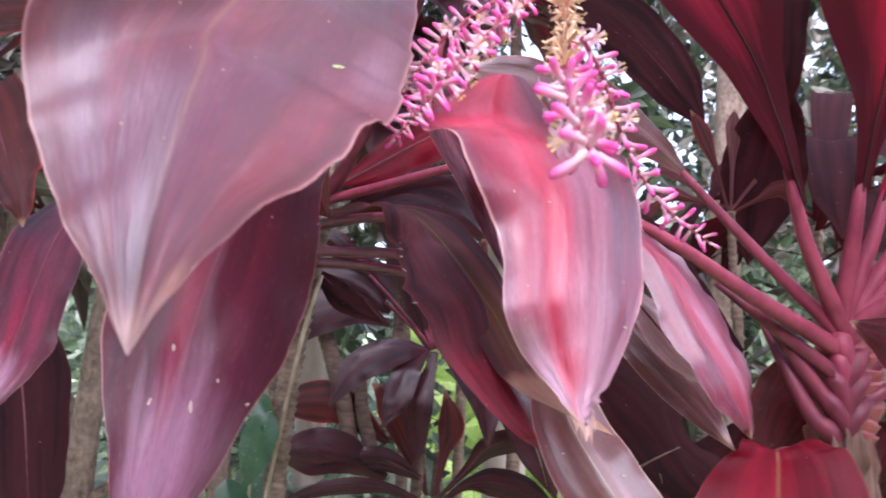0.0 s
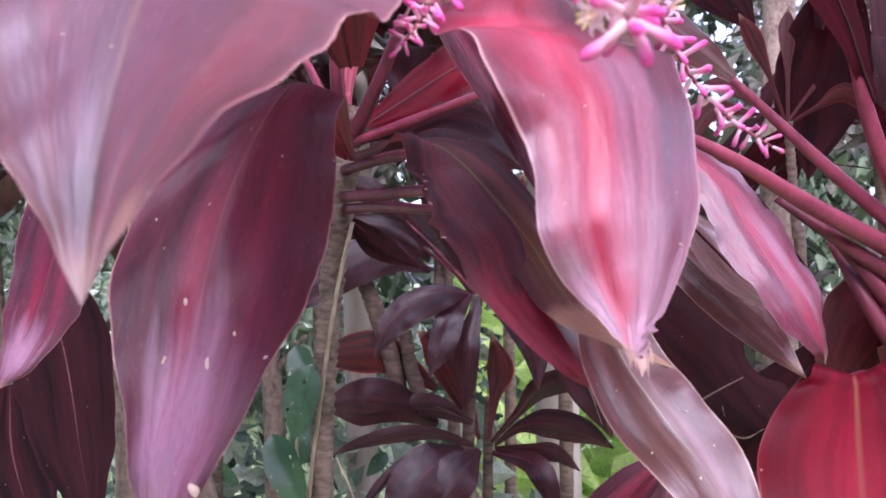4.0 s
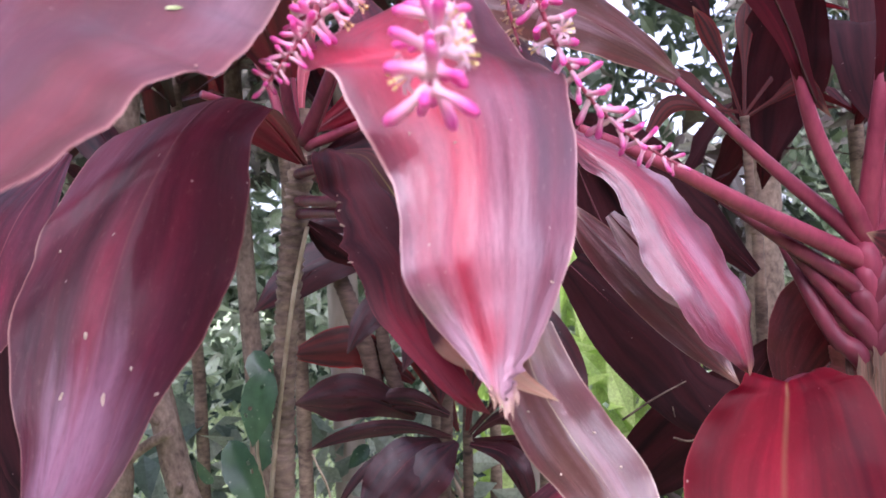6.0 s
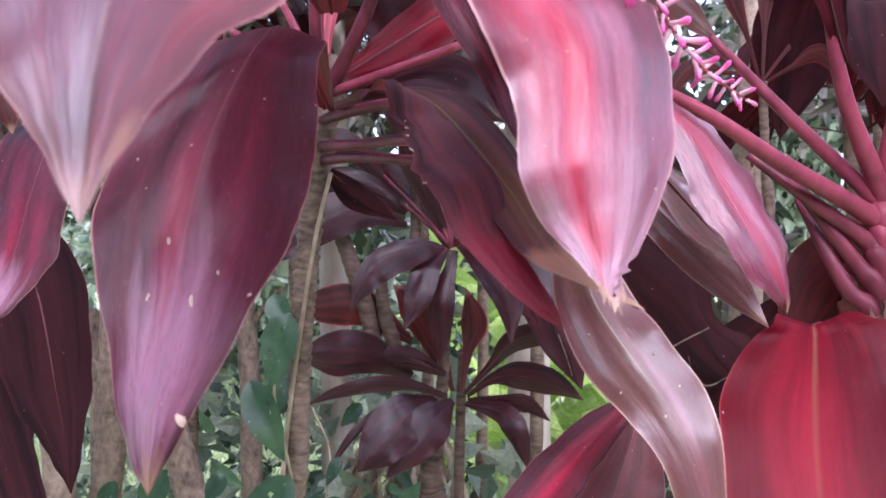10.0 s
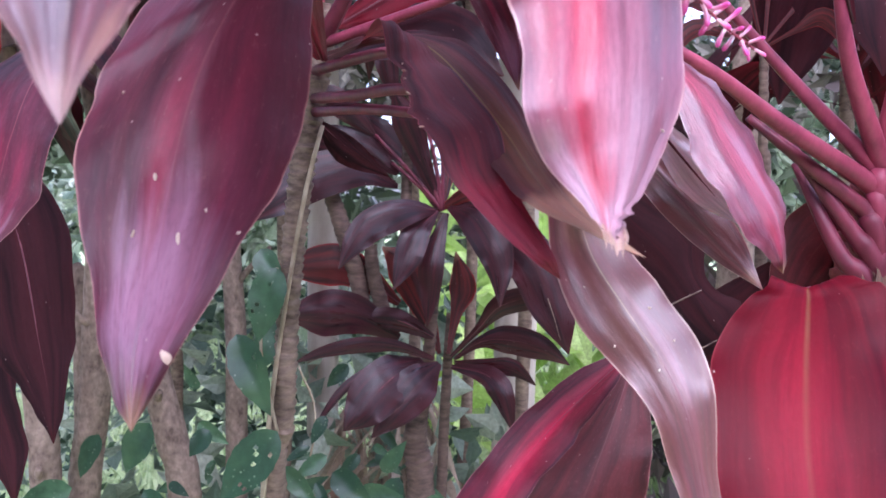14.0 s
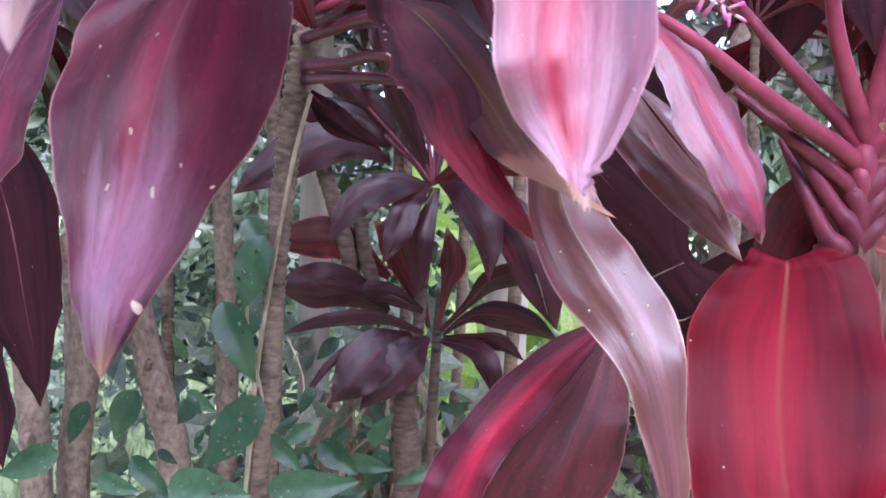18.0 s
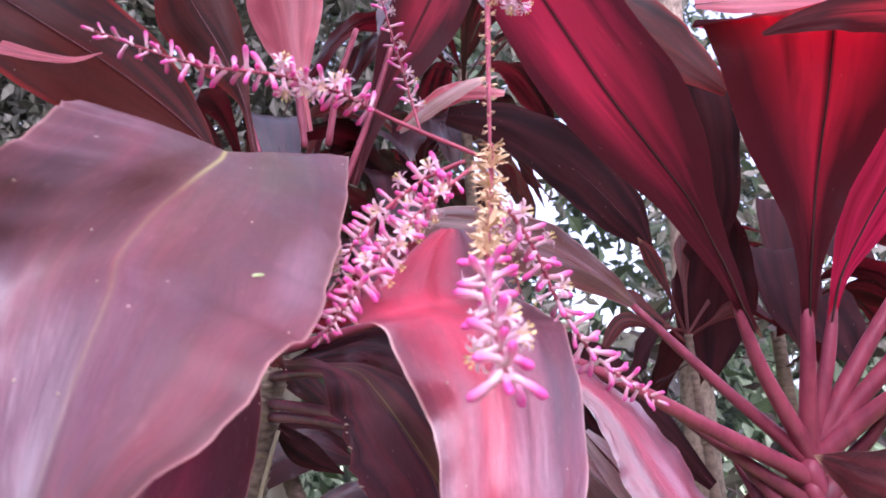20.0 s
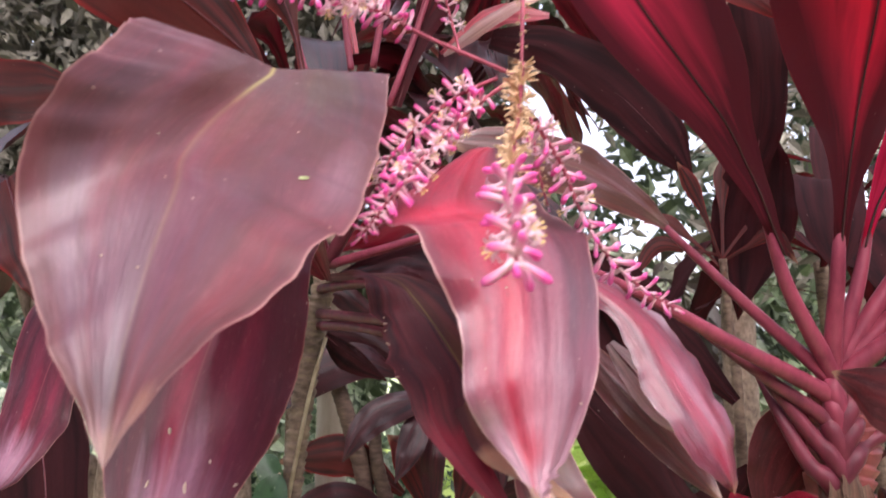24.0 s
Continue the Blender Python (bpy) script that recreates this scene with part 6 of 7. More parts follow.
raceme(plant_flower, [(0.1510, 0.4550, 1.7247), (0.0852, 0.4400, 1.7523), (0.0548, 0.4200, 1.7624), (0.0207, 0.3900, 1.7605), (-0.0235, 0.3700, 1.7595), (-0.0801, 0.3650, 1.7813)], 72, label='long spike of pink buds and open flowers', open_share=0.45, open_from=0.35, open_to=0.6, seed=6, start=0.25)
raceme(plant_flower, [(0.0922, 0.6200, 1.8229), (0.0823, 0.6200, 1.8626), (0.0709, 0.6100, 1.9072), (0.0594, 0.6000, 1.9523), (0.0517, 0.6000, 1.9922)], 34, label='', seed=7, start=0.2)
raceme(plant_flower, [(0.1589, 0.5000, 1.7117), (0.1636, 0.5000, 1.6719), (0.1709, 0.5000, 1.6400)], 24, label='', husk_to=1.0, seed=8, size=0.6)
raceme(plant_flower, [(0.1551, 0.4800, 1.9124), (0.1662, 0.4750, 1.8817), (0.1754, 0.4700, 1.8634), (0.1828, 0.4680, 1.8527)], 14, label='few pale open flowers on a short spike', open_share=0.8, seed=11, start=0.3, size=1.1)
# slender cordylines behind
plant_back = thing("cordyline_plant", "slender cordyline with whorls of dark maroon leaves", "plant", (-0.05, 1.5, 0.0), "cordyline plants")
tube('stem', [(-0.0249, 1.4700, 1.4485), (-0.0432, 1.4800, 1.2610), (-0.0579, 1.5000, 1.0889), (-0.0784, 1.5000, 0.9651), (-0.0638, 1.5000, 0.8043), (-0.0638, 1.5000, -0.0200)], (0.012, 0.012, 0.014, 0.026, 0.03, 0.03), MAT_STEM_DARK, plant_back, '', n=200, sides=12, rings=0.15, ring_step=0.014)
tube('stem', [(-0.0124, 1.5500, 1.2293), (-0.0217, 1.5800, 1.0591), (-0.0294, 1.6000, 0.7635), (-0.0294, 1.6000, -0.0200)], (0.01, 0.012, 0.013, 0.014), MAT_STEM_DARK, plant_back, '', n=120, sides=8, rings=0.12, ring_step=0.012)
tube('stem', [(-0.2803, 1.4300, 1.5637), (-0.2402, 1.4400, 1.4526), (-0.2007, 1.4600, 1.3152), (-0.1891, 1.4700, 1.2382)], (0.016, 0.017, 0.018, 0.018), MAT_STEM_DARK, plant_back, '', n=90, sides=10, rings=0.15, ring_step=0.014)
tube('stem', [(-0.1729, 1.4600, 1.3802), (-0.1654, 1.4600, 1.3166), (-0.1413, 1.4700, 1.2285)], (0.013, 0.015, 0.016), MAT_STEM_DARK, plant_back, '', n=50, sides=10, rings=0.15, ring_step=0.014)
tube('stem', [(-0.1038, 1.5000, 1.6214), (-0.1060, 1.5000, 1.4932), (-0.1075, 1.5000, 1.3396)], (0.012, 0.012, 0.012), MAT_STEM_DARK, plant_back, '', n=50, sides=8, rings=0.12, ring_step=0.014)
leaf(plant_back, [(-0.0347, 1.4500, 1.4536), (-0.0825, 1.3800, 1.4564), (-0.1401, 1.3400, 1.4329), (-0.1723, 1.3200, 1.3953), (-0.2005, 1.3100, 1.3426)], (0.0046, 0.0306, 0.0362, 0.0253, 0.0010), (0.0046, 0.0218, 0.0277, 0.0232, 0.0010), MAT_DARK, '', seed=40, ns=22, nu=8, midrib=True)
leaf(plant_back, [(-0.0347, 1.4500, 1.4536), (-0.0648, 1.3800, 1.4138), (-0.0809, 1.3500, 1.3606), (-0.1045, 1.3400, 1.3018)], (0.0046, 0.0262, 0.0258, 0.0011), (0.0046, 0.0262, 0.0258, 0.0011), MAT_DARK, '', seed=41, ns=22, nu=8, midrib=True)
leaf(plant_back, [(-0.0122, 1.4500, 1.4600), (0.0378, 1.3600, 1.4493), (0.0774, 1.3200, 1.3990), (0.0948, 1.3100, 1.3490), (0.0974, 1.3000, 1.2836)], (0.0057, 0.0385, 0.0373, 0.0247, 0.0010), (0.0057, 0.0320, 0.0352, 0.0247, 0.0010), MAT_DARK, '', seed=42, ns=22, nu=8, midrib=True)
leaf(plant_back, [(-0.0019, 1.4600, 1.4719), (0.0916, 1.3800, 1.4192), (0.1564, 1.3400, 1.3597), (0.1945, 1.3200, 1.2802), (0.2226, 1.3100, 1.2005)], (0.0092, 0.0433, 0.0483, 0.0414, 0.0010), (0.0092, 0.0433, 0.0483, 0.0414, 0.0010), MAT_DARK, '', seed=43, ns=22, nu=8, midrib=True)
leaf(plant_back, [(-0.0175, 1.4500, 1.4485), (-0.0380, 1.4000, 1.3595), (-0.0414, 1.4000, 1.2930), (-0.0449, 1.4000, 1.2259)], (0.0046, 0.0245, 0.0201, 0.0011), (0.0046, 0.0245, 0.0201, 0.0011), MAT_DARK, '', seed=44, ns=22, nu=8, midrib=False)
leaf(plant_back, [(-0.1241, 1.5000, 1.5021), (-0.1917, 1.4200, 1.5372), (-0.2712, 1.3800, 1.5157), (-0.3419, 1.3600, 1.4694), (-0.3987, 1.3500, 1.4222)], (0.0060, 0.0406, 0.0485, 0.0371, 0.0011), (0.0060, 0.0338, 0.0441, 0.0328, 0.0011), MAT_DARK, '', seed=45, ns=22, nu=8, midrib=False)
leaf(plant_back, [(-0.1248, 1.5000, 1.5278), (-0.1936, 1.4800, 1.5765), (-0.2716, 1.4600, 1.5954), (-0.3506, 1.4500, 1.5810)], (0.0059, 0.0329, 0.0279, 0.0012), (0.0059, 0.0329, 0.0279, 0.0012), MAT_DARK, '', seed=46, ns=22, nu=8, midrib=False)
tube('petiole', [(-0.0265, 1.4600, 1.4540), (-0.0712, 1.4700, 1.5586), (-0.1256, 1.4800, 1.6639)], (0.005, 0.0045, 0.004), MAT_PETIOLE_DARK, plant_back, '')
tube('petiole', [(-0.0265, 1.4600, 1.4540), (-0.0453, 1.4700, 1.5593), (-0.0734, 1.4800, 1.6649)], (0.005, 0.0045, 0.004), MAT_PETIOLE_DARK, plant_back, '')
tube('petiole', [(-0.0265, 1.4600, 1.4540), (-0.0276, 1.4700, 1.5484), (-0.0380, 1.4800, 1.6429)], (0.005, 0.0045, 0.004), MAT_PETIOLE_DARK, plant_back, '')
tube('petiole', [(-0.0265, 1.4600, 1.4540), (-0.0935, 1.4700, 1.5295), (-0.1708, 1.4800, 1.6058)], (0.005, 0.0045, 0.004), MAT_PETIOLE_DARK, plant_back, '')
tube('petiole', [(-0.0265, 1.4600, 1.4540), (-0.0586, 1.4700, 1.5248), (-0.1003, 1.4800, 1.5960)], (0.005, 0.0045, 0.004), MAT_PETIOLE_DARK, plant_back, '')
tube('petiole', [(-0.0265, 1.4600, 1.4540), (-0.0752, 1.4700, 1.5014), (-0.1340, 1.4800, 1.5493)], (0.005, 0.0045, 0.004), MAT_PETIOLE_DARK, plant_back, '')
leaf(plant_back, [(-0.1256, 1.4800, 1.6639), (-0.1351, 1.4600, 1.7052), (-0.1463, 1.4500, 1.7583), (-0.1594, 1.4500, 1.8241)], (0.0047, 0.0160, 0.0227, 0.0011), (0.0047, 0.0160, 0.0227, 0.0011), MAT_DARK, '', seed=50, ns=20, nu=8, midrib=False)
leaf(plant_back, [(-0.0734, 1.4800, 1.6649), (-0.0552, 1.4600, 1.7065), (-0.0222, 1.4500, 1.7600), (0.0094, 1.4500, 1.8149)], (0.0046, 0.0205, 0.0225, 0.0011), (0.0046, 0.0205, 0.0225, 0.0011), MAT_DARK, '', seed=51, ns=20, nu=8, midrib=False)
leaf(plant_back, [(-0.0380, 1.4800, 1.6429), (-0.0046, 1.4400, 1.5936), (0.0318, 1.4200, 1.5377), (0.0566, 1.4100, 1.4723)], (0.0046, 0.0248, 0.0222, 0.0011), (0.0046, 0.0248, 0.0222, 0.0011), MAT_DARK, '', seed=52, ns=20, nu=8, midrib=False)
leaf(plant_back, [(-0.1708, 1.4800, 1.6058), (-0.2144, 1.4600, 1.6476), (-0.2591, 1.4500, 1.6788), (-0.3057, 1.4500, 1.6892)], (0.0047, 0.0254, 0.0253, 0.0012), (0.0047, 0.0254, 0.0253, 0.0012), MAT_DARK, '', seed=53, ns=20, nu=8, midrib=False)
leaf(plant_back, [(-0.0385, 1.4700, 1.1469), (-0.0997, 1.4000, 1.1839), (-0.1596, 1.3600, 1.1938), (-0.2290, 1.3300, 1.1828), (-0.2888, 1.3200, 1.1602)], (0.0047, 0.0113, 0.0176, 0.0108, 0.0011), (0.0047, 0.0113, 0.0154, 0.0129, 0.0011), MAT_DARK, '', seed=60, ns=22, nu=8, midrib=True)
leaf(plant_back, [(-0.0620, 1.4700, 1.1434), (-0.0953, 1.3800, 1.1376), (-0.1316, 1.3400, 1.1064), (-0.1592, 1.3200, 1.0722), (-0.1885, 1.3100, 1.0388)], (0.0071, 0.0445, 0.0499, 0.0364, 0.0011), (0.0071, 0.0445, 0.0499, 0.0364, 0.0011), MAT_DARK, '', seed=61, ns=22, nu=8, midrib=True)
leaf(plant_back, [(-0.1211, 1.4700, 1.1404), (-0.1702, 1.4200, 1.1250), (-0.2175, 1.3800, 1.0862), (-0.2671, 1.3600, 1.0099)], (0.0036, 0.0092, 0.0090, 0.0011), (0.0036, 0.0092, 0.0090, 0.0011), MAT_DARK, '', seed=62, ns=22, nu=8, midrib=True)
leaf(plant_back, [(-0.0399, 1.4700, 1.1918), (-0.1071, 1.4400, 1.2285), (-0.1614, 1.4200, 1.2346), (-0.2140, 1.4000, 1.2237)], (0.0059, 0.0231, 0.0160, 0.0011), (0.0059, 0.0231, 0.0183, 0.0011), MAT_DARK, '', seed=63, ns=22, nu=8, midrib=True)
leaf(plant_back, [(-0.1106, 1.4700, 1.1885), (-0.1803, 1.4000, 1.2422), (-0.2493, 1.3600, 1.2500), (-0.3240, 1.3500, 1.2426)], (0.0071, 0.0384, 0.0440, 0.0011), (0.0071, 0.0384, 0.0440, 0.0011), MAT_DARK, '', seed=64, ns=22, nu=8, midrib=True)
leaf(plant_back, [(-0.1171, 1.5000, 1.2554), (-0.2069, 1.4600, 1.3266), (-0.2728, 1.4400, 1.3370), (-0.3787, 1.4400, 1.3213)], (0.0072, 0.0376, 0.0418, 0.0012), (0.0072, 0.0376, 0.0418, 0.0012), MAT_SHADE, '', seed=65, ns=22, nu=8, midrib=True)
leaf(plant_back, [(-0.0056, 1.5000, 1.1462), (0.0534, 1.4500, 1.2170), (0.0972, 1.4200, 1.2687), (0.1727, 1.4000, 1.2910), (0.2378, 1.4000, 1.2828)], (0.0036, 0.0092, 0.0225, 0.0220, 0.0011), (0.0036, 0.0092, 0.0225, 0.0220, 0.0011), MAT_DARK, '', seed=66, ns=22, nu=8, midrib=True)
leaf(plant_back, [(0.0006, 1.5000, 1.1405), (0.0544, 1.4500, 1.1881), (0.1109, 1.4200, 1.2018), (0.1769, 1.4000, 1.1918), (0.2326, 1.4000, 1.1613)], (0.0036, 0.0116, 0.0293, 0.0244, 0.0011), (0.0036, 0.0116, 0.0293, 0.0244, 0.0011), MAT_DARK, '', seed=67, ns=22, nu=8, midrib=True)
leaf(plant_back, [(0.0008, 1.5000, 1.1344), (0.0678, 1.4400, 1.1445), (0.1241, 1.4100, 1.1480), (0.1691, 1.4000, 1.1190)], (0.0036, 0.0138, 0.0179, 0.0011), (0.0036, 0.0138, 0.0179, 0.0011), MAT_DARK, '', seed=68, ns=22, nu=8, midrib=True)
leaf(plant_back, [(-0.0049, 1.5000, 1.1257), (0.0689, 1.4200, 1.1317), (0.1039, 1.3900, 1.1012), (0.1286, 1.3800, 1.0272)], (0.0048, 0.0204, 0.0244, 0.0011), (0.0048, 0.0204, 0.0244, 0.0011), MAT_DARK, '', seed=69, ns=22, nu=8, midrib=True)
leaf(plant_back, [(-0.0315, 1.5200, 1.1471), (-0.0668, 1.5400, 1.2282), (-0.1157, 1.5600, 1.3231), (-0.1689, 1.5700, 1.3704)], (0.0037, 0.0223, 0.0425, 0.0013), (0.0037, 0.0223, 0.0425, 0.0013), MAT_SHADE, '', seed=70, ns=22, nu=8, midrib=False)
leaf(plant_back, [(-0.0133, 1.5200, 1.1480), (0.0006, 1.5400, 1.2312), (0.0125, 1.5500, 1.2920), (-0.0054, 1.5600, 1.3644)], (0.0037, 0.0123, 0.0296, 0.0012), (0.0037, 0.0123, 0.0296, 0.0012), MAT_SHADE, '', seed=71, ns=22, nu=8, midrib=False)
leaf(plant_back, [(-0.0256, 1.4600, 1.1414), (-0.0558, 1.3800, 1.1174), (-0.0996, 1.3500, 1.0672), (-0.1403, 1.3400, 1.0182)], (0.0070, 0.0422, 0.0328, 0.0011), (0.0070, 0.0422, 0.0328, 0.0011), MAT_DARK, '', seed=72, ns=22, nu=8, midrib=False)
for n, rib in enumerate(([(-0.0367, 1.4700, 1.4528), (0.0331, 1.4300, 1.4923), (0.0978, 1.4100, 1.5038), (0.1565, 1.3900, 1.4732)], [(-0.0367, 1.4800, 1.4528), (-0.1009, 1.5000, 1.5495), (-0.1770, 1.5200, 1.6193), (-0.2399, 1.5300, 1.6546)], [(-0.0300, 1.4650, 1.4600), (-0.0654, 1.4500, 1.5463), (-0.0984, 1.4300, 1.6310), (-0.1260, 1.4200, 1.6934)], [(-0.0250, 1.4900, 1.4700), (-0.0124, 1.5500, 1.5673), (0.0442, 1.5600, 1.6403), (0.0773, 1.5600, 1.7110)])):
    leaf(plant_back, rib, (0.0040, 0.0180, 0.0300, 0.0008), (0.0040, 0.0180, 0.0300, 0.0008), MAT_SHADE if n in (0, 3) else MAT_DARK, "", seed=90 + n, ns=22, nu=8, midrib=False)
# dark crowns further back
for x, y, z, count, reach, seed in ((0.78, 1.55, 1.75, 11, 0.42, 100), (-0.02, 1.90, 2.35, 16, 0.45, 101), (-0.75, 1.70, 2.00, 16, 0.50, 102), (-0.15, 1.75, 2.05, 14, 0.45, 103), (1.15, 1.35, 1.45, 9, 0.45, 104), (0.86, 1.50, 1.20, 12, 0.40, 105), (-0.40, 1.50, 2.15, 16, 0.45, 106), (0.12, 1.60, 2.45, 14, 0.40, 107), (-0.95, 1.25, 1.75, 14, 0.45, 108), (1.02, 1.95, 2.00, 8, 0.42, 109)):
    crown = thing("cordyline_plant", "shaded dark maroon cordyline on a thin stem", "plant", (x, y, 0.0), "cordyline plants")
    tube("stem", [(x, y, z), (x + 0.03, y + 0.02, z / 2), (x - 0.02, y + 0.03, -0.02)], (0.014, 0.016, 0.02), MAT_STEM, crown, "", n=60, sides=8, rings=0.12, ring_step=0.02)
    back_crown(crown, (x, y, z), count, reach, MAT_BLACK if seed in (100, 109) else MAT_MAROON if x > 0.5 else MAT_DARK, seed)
# a young slender plant between the stalks
young = thing("cordyline_plant", "young slender cordyline with a thin tan stem and few narrow leaves", "plant", (0.4400, 1.0200, 0.0000), "cordyline plants")
tube("stem", [(0.4300, 1.0000, 1.6750), (0.4360, 1.0050, 1.5400), (0.4420, 1.0100, 1.3800), (0.4400, 1.0200, -0.0200)], (0.0055, 0.0060, 0.0075, 0.012), MAT_STEM, young, "bare tan stem with leaf scars", n=140, sides=9, rings=0.2, ring_step=0.012)
for n, (dx, dy, dz, droop) in enumerate(((-0.10, 0.05, 0.10, 0.02), (-0.06, -0.02, 0.15, 0.0), (0.02, 0.04, 0.17, 0.0), (0.09, -0.03, 0.04, 0.05), (0.12, 0.06, 0.11, 0.03), (-0.13, 0.0, 0.02, 0.06))):
    foot = (0.4300, 1.0000, 1.660 + 0.004 * n)
    leaf(young, [foot, (foot[0] + dx * 0.35, foot[1] + dy * 0.35, foot[2] + dz * 0.45), (foot[0] + dx * 0.7, foot[1] + dy * 0.7, foot[2] + dz * 0.8), (foot[0] + dx, foot[1] + dy, foot[2] + dz - droop)], (0.002, 0.0035, 0.012, 0.0006), (0.002, 0.0035, 0.012, 0.0006), MAT_SHADE, "", seed=200 + n, ns=20, nu=6, midrib=False, wave=0.002)
# tree trunks
trunk_0 = thing("tree_trunk", "slim grey-brown tree trunk with rough bark", "tree", (-0.7369, 1.2500, 0.0000), "slim tree trunks")
tube('trunk', [(-0.8310, 1.2500, 1.9649), (-0.7739, 1.2500, 1.2824), (-0.7491, 1.2500, 1.0650), (-0.7369, 1.2500, 0.8403), (-0.7369, 1.2500, -0.0200)], (0.0208, 0.0234, 0.026, 0.0273, 0.0312), MAT_BARK, trunk_0, '', n=60, sides=12, rings=0.06, ring_step=0.05, seed=0)
trunk_1 = thing("tree_trunk", "slim grey-brown tree trunk with rough bark", "tree", (-0.7317, 1.3500, 0.0000), "slim tree trunks")
tube('trunk', [(-0.6378, 1.3500, 2.0560), (-0.6918, 1.3500, 1.3293), (-0.7043, 1.3500, 1.0670), (-0.7317, 1.3500, 0.7936), (-0.7317, 1.3500, -0.0200)], (0.024, 0.027, 0.03, 0.0315, 0.036), MAT_BARK, trunk_1, '', n=60, sides=12, rings=0.06, ring_step=0.05, seed=1)
trunk_2 = thing("tree_trunk", "slim grey-brown tree trunk with rough bark", "tree", (-0.5384, 1.4000, 0.0000), "slim tree trunks")
tube('trunk', [(-0.7846, 1.4000, 1.9358), (-0.6189, 1.4000, 1.1686), (-0.5718, 1.4000, 0.9845), (-0.5384, 1.4000, 0.7960), (-0.5384, 1.4000, -0.0200)], (0.0256, 0.028800000000000003, 0.032, 0.033600000000000005, 0.0384), MAT_BARK, trunk_2, '', n=60, sides=12, rings=0.06, ring_step=0.05, seed=2)
trunk_3 = thing("tree_trunk", "slim grey-brown tree trunk with rough bark", "tree", (-0.5546, 1.7000, 0.0000), "slim tree trunks")
tube('trunk', [(-0.6039, 1.7000, 2.3686), (-0.5762, 1.7000, 1.4715), (-0.5570, 1.7000, 1.1291), (-0.5546, 1.7000, 0.7732), (-0.5546, 1.7000, -0.0200)], (0.0208, 0.0234, 0.026, 0.0273, 0.0312), MAT_BARK, trunk_3, '', n=60, sides=12, rings=0.06, ring_step=0.05, seed=3)
trunk_4 = thing("tree_trunk", "slim grey-brown tree trunk with rough bark", "tree", (-0.8284, 1.5000, 0.0000), "slim tree trunks")
tube('trunk', [(-1.2582, 1.5000, 2.1800), (-0.9022, 1.5000, 1.3601), (-0.8577, 1.5000, 1.2756), (-0.8284, 1.5000, 1.1900), (-0.8284, 1.5000, -0.0200)], (0.0144, 0.0162, 0.018, 0.0189, 0.021599999999999998), MAT_BARK, trunk_4, '', n=60, sides=12, rings=0.06, ring_step=0.05, seed=4)
tube('branch', [(-0.7302, 1.3600, 1.0862), (-0.6592, 1.3500, 1.1490), (-0.5763, 1.3400, 1.1939)], (0.013, 0.011, 0.009), MAT_BARK, trunk_1, 'short side branch')
tube('branch', [(-0.5606, 1.7000, 1.2541), (-0.5217, 1.6900, 1.2981), (-0.4592, 1.6700, 1.3560)], (0.01, 0.008, 0.006), MAT_BARK, trunk_3, '')
for trunk, spots in ((trunk_0, ((-0.7560, 1.2250, 1.13, -0.020), (-0.7390, 1.2230, 0.95, 0.016))), (trunk_1, ((-0.7010, 1.3200, 1.22, -0.015),)), (trunk_2, ((-0.5900, 1.3700, 1.06, 0.018), (-0.6250, 1.3720, 1.20, -0.014))), (trunk_4, ((-0.8870, 1.4830, 1.33, 0.012),))):
    for x, y, z, out in spots:
        tube("branch_stub", [(x, y + 0.012, z), (x + out * 0.6, y - 0.006, z + 0.010), (x + out, y - 0.014, z + 0.024)], (0.010, 0.008, 0.006), MAT_BARK, trunk, "broken branch stub", n=8, sides=8)
# green vine leaves
vine = thing("vine", "green vine with broad glossy leaves", "vine", (-0.3000, 0.9500, 0.0000))
broad_leaf(vine, (-0.1749, 0.9000, 1.3802), (-0.1986, 0.8800, 1.2891), 0.0356, (-0.1, -1, 0.25), MAT_GREEN, '', seed=0, holes=3)
broad_leaf(vine, (-0.2196, 0.8800, 1.2984), (-0.1734, 0.8600, 1.2028), 0.0326, (0.0, -1, 0.25), MAT_GREEN, '', seed=1, holes=2)
broad_leaf(vine, (-0.1596, 0.8600, 1.1865), (-0.2301, 0.8400, 1.0971), 0.0373, (0.1, -1, 0.25), MAT_GREEN, '', seed=2, holes=6)
broad_leaf(vine, (-0.5183, 1.0000, 1.0373), (-0.6079, 0.9800, 1.0018), 0.0343, (-0.1, -1, 0.25), MAT_GREEN, '', seed=3)
broad_leaf(vine, (-0.4535, 1.1000, 1.1066), (-0.4892, 1.0800, 1.0295), 0.0373, (0.0, -1, 0.25), MAT_GREEN, '', seed=4)
broad_leaf(vine, (-0.6020, 1.2000, 1.0473), (-0.6317, 1.1800, 0.9720), 0.0256, (0.1, -1, 0.25), MAT_GREEN, '', seed=5)
broad_leaf(vine, (-0.3981, 1.2000, 1.0642), (-0.4288, 1.1800, 1.0247), 0.0271, (-0.1, -1, 0.25), MAT_GREEN, '', seed=6)
broad_leaf(vine, (-0.0797, 1.3000, 0.9607), (-0.1161, 1.2800, 0.8814), 0.0310, (0.0, -1, 0.25), MAT_GREEN, '', seed=7)
broad_leaf(vine, (-0.2003, 1.0000, 1.0868), (-0.1454, 0.9800, 1.0420), 0.0205, (0.1, -1, 0.25), MAT_GREEN, '', seed=8)
broad_leaf(vine, (-0.1656, 0.9000, 1.0534), (-0.0467, 0.8800, 1.0781), 0.0312, (-0.1, -1, 0.25), MAT_GREEN, '', seed=9)
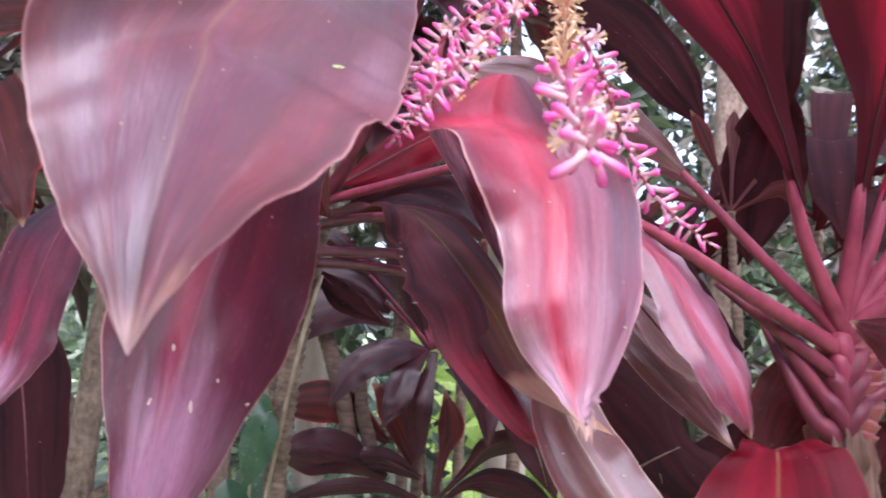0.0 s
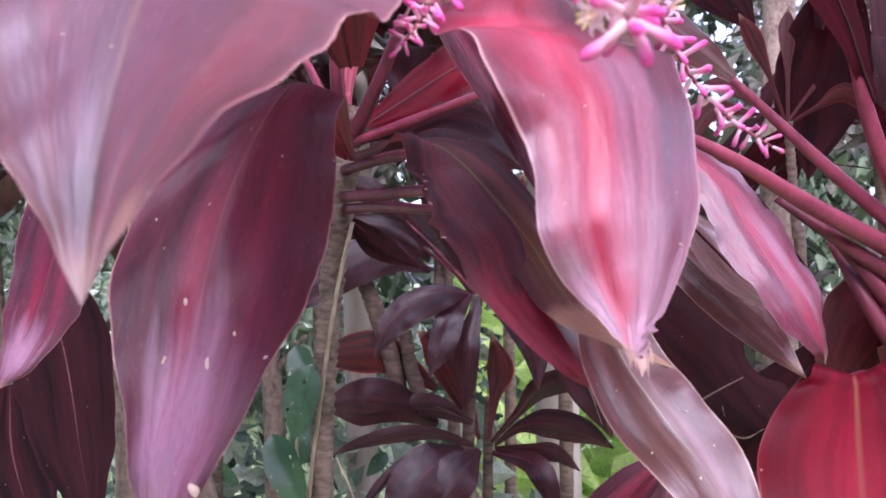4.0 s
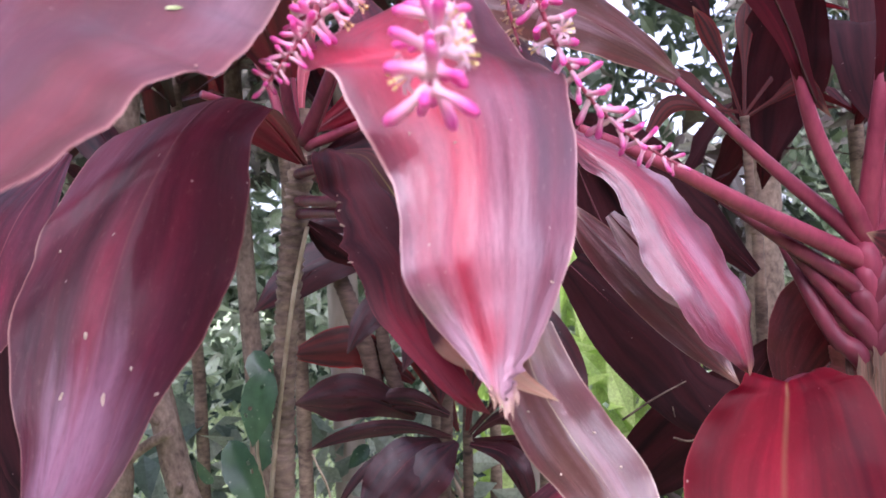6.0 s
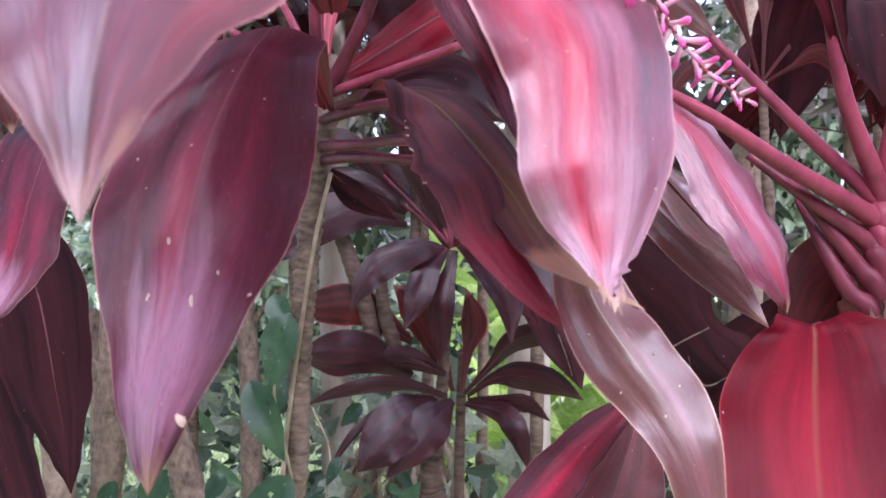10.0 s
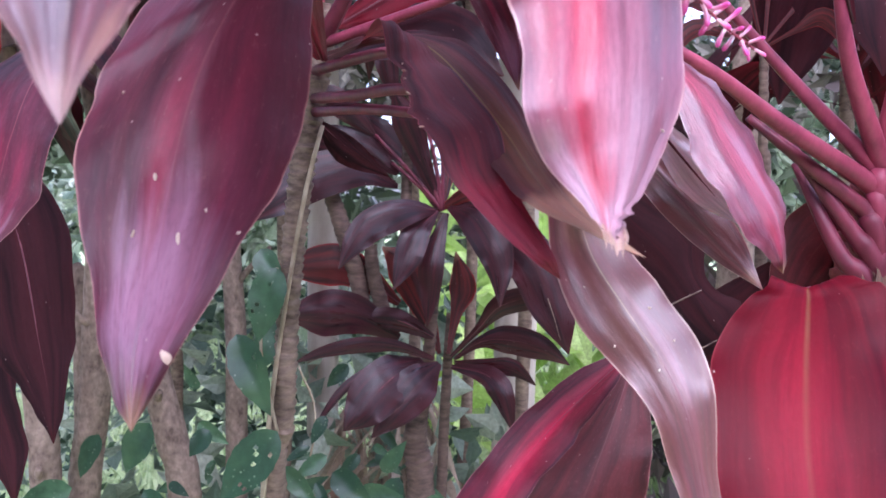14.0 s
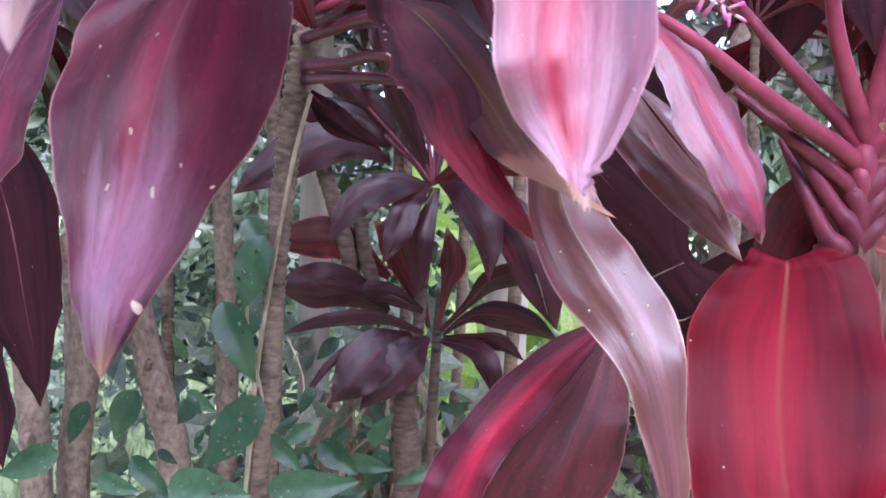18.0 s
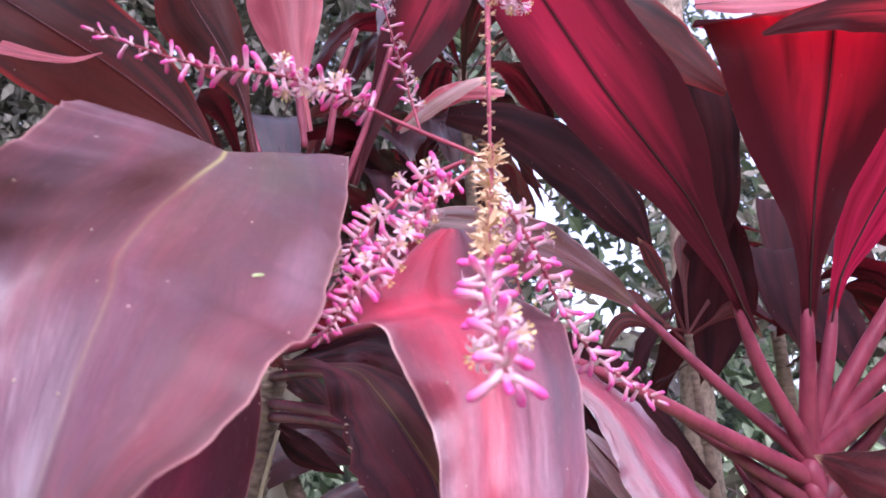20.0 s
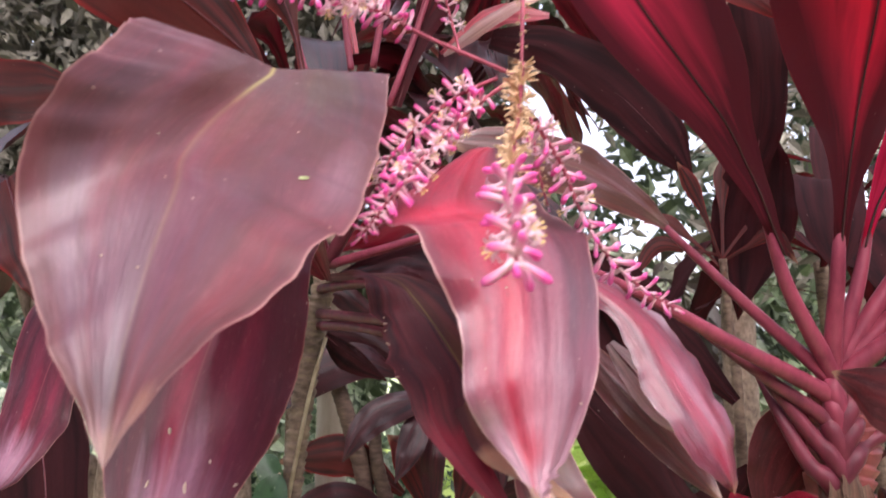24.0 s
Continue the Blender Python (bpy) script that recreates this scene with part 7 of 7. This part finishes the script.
broad_leaf(vine, (-0.2480, 0.8000, 1.0937), (-0.1495, 0.7800, 1.0973), 0.0378, (0.0, -1, 0.25), MAT_GREEN, '', seed=10, holes=6)
broad_leaf(vine, (-0.2701, 1.3000, 0.9267), (-0.2114, 1.2800, 0.9600), 0.0168, (0.1, -1, 0.25), MAT_GREEN, '', seed=11)
broad_leaf(vine, (-0.2197, 1.6000, 0.8875), (-0.2665, 1.5800, 0.8389), 0.0233, (-0.1, -1, 0.25), MAT_GREEN, '', seed=12)
broad_leaf(vine, (-0.4641, 1.1000, 0.9957), (-0.3893, 1.0800, 0.9361), 0.0269, (0.0, -1, 0.25), MAT_GREEN, '', seed=13)
broad_leaf(vine, (-0.2075, 0.9300, 1.4018), (-0.1782, 0.9100, 1.3445), 0.0242, (0.1, -1, 0.25), MAT_GREEN, '', seed=14)
broad_leaf(vine, (-0.2057, 1.0000, 1.2942), (-0.2336, 0.9800, 1.2264), 0.0310, (-0.1, -1, 0.25), MAT_GREEN, '', seed=15)
broad_leaf(vine, (-0.1631, 1.1000, 1.0696), (-0.2098, 1.0800, 1.0385), 0.0191, (0.0, -1, 0.25), MAT_GREEN, '', seed=16)
broad_leaf(vine, (-0.1670, 1.1500, 1.0233), (-0.0971, 1.1300, 0.9800), 0.0311, (0.1, -1, 0.25), MAT_GREEN, '', seed=17)
broad_leaf(vine, (-0.1657, 1.0500, 1.0187), (-0.1095, 1.0300, 0.9889), 0.0250, (-0.1, -1, 0.25), MAT_GREEN, '', seed=18)
broad_leaf(vine, (-0.1419, 1.2500, 0.9557), (-0.0579, 1.2300, 0.9492), 0.0240, (0.0, -1, 0.25), MAT_GREEN, '', seed=19)
broad_leaf(vine, (-0.1206, 1.3500, 0.9496), (-0.0753, 1.3300, 1.0146), 0.0237, (0.1, -1, 0.25), MAT_GREEN, '', seed=20)
broad_leaf(vine, (-0.4179, 1.2000, 1.1372), (-0.4376, 1.1800, 1.1799), 0.0154, (-0.1, -1, 0.25), MAT_GREEN, '', seed=21)
broad_leaf(vine, (-0.4657, 1.3000, 1.0447), (-0.4026, 1.2800, 1.0119), 0.0211, (0.0, -1, 0.25), MAT_GREEN, '', seed=22)
broad_leaf(vine, (-0.4589, 1.0000, 1.0033), (-0.3884, 0.9800, 0.9924), 0.0212, (0.1, -1, 0.25), MAT_GREEN, '', seed=23)
broad_leaf(vine, (-0.2184, 1.3000, 1.0694), (-0.2436, 1.2800, 1.0215), 0.0186, (-0.1, -1, 0.25), MAT_GREEN, '', seed=24)
broad_leaf(vine, (-0.2014, 1.7000, 0.9374), (-0.1410, 1.6800, 0.8637), 0.0219, (0.0, -1, 0.25), MAT_GREEN, '', seed=25)
broad_leaf(vine, (-0.2494, 1.6000, 1.0963), (-0.2954, 1.5800, 1.0468), 0.0256, (0.1, -1, 0.25), MAT_GREEN, '', seed=26)
broad_leaf(vine, (-0.3172, 1.7000, 1.2362), (-0.2698, 1.6800, 1.1594), 0.0244, (-0.1, -1, 0.25), MAT_GREEN, '', seed=27)
broad_leaf(vine, (-0.2450, 1.5000, 0.8450), (-0.2750, 1.4900, 0.7750), 0.0260, (0.1, -1, 0.15), MAT_DEAD, 'dry orange brown leaf with holes', seed=31, holes=2)
rng = random.Random(77)
for n in range(54):
    x, y = rng.uniform(-0.62, 0.02), rng.uniform(1.10, 1.70)
    z = rng.uniform(0.80, 1.02) - 0.12 * (y - 1.1)
    a, size = rng.uniform(0, 6.28), rng.uniform(0.035, 0.075)
    broad_leaf(vine, (x, y, z), (x + size * math.cos(a), y - 0.02, z - size * (0.45 + 0.35 * math.sin(a))), size * rng.uniform(0.24, 0.36), (rng.uniform(-0.4, 0.4), -1, rng.uniform(0.1, 0.8)), MAT_GREEN, '', seed=300 + n, holes=rng.choice((0, 0, 2)))
tube('vine_stem', [(-0.1819, 0.9200, 1.3785), (-0.2032, 0.9200, 1.2779), (-0.1806, 0.9200, 1.1661)], (0.002, 0.002, 0.002), MAT_STICK, vine, '')
tube('vine_stem', [(-0.1806, 0.9200, 1.1661), (-0.1951, 0.9200, 1.1022), (-0.2023, 0.9200, 1.0264)], (0.002, 0.002, 0.002), MAT_STICK, vine, '')
tube('vine_stem', [(-0.2723, 1.3000, 1.1615), (-0.2394, 1.3000, 1.0576), (-0.2801, 1.3000, 0.8385)], (0.002, 0.002, 0.002), MAT_STICK, vine, '')

# the garden behind
g = np.linspace(-1, 1, 41)
gx, gy = np.sign(g) * np.abs(g) ** 3 * 200, np.sign(g) * np.abs(g) ** 3 * 200 + 3
gv = [(x, y, 0.02 * noise.noise((x * 0.7, y * 0.7, 0)) if abs(x) < 20 and abs(y) < 20 else 0.0) for y in gy for x in gx]
gf = [(j * 41 + i, j * 41 + i + 1, j * 41 + i + 42, j * 41 + i + 41) for j in range(40) for i in range(40)]
tagged(mesh_object("ground", gv, gf, MAT_SOIL), "grassy garden ground in dappled light", "ground", "", "structure")
scatter("grass", 26000, ((-3.5, 4.5), (2.0, 7.0), (0.0, 0.03)), (0.06, 0.16), MAT_GRASS, "short green garden grass", "grass", 1, slim=0.12, droop=-1.6)
def open_sky(x, y, z):
    return all((x * 5 / y - a) ** 2 + ((z - 1.5) * 5 / y - b) ** 2 > r * r for a, b, r in ((-0.5, 0.25, 0.12), (-0.28, 0.08, 0.09), (-0.15, 0.45, 0.07), (-0.8, 0.5, 0.17), (-0.84, 0.68, 0.08), (-1.0, 0.82, 0.07), (0.11, 0.43, 0.07), (0.56, -0.3, 0.12), (0.32, 1.85, 0.42), (1.35, 0.15, 0.10), (2.3, 0.35, 0.10), (0.75, 0.1, 0.16), (-0.35, 0.55, 0.25), (1.52, -0.45, 0.13), (0.57, -0.72, 0.14), (1.07, 1.35, 0.10), (1.31, 1.37, 0.12), (1.35, 1.72, 0.14), (2.2, 0.57, 0.10), (0.42, -0.52, 0.12), (0.88, 1.51, 0.09), (0.10, 2.42, 0.16), (0.15, 1.95, 0.15), (0.45, 1.76, 0.17), (0.66, 1.60, 0.11), (1.68, 0.36, 0.12), (0.48, 0.92, 0.07), (0.57, 0.70, 0.08)))


def low_hedge(x, y, z):
    glade = all((x * 2.4 / y - a) ** 2 + ((z - 1.45) * 2.4 / y - b) ** 2 > r * r for a, b, r in ((-1.30, -1.03, 0.10), (-0.95, -0.87, 0.085), (-1.66, -0.78, 0.09), (-0.97, -0.54, 0.05), (-1.12, -0.90, 0.06)))
    return glade and z < (1.6 if x < -0.65 else 1.3)


scatter("hedge_foliage", 11000, ((-2.6, -0.12), (1.9, 3.0), (0.1, 1.6)), (0.035, 0.10), MAT_HEDGE, "grey-green garden shrubs behind the stems", "shrub", 2, gap=(2.2, 0.23), shape=low_hedge)
scatter("undergrowth", 2600, ((-1.4, 0.0), (1.85, 2.3), (0.3, 1.25)), (0.02, 0.06), MAT_GREEN_FINE, "small dark green leaves on thin twigs", "shrub", 14, gap=(3.5, 0.0))
scatter("canopy_foliage", 60000, ((-8.0, 8.0), (6.0, 9.5), (1.0, 8.5)), (0.16, 0.36), MAT_CANOPY, "dark garden trees with sky showing through", "tree", 3, gap=(0.9, 0.02), shape=open_sky)
scatter("tree_foliage", 30000, ((-4.5, -0.05), (3.2, 4.2), (2.0, 5.2)), (0.06, 0.16), MAT_DUSK, "dense drab tree foliage over the bed", "tree", 11, gap=(1.1, -0.42))
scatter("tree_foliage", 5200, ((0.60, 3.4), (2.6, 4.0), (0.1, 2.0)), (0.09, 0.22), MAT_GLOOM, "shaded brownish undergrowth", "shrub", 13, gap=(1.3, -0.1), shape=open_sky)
scatter("tree_foliage", 6000, ((0.30, 3.4), (3.2, 4.2), (1.9, 4.2)), (0.06, 0.15), MAT_DRAB, "drab olive foliage with specks of sky", "tree", 12, gap=(1.7, -0.02), shape=open_sky)
# leaves kept outside a gap that lets sky light reach the blades
def outside_light_gap(x, y, z):
    return not (x > 0.05 and y > 0.35) and ((x - 0.20) / 0.50) ** 2 + ((y + 0.22) / 0.34) ** 2 > 1 + 0.4 * noise.noise((x * 4, y * 4, 0))


# added out of view: blocks overhead light except through the gap
scatter("light_block_foliage", 4000, ((-2.4, 2.4), (-0.7, 0.9), (2.5, 3.4)), (0.2, 0.45), MAT_GLOOM, "unseen leaves added overhead to block and shape the light", "foliage", 6, gap=(1.5, 0.0), slim=0.35, shape=outside_light_gap)
# ring of foliage added out of view to darken what glossy leaves reflect
def behind(x, y, z):
    r = math.hypot(x, y - 0.5)
    return 3.0 < r < 4.6 and y < 1.2 and z < 2.4 + 0.9 * noise.noise((x * 0.6, y * 0.6, 0.3))


scatter("added_ring_foliage", 52000, ((-4.6, 4.6), (-4.2, 1.2), (0.0, 3.4)), (0.14, 0.32), MAT_CANOPY, "unseen shrubs added round the bed to darken reflections", "shrub", 7, shape=behind)
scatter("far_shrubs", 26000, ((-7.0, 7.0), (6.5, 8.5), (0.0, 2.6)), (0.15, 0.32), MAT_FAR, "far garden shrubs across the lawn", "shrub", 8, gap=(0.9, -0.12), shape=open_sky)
scatter("shrub_leaves", 330, ((-1.0, 0.1), (1.65, 2.0), (0.35, 1.15)), (0.08, 0.17), MAT_HEDGE, "soft green shrub leaves between the stems", "shrub", 9, slim=0.5)
scatter("palm_foliage", 300, ((-0.3, 0.75), (3.5, 4.5), (0.15, 1.55)), (0.22, 0.5), MAT_LIME, "bright lime green banana leaves", "plant", 4, slim=0.35, droop=-0.2)
scatter("dry_leaves", 260, ((-0.32, -0.06), (1.72, 1.95), (0.62, 0.98)), (0.1, 0.26), MAT_STRAW, "hanging dry straw-coloured leaves", "dry leaves", 5, slim=0.12, droop=2.5)

trunk_5 = thing("tree_trunk", "grey-brown tree trunk in soft shade", "tree", (0.7900, 2.2000, 0.0000), "slim tree trunks")
tube('trunk', [(0.8800, 2.2000, 3.4000), (0.8000, 2.2000, 2.0000), (0.7800, 2.2000, 1.2000), (0.7900, 2.2000, -0.0200)], (0.040, 0.046, 0.052, 0.060), MAT_BARK, trunk_5, '', n=60, sides=12, rings=0.05, ring_step=0.06, seed=5)
post_0 = thing("post", "pale weathered round post", "post", (-0.4150, 1.9500, 0.0000), "pale posts")
tube("shaft", [(-0.415, 1.950, 0.0), (-0.405, 1.950, 0.9), (-0.415, 1.950, 2.1)], (0.045, 0.043), MAT_POST, post_0, "", n=20, sides=14)
post_1 = thing("post", "pale weathered round post", "post", (0.1243, 2.1000, 0.0000), "pale posts")
tube("shaft", [(0.124, 2.100, 0.0), (0.134, 2.100, 0.9), (0.124, 2.100, 2.1)], (0.065, 0.062), MAT_POST, post_1, "", n=20, sides=14)
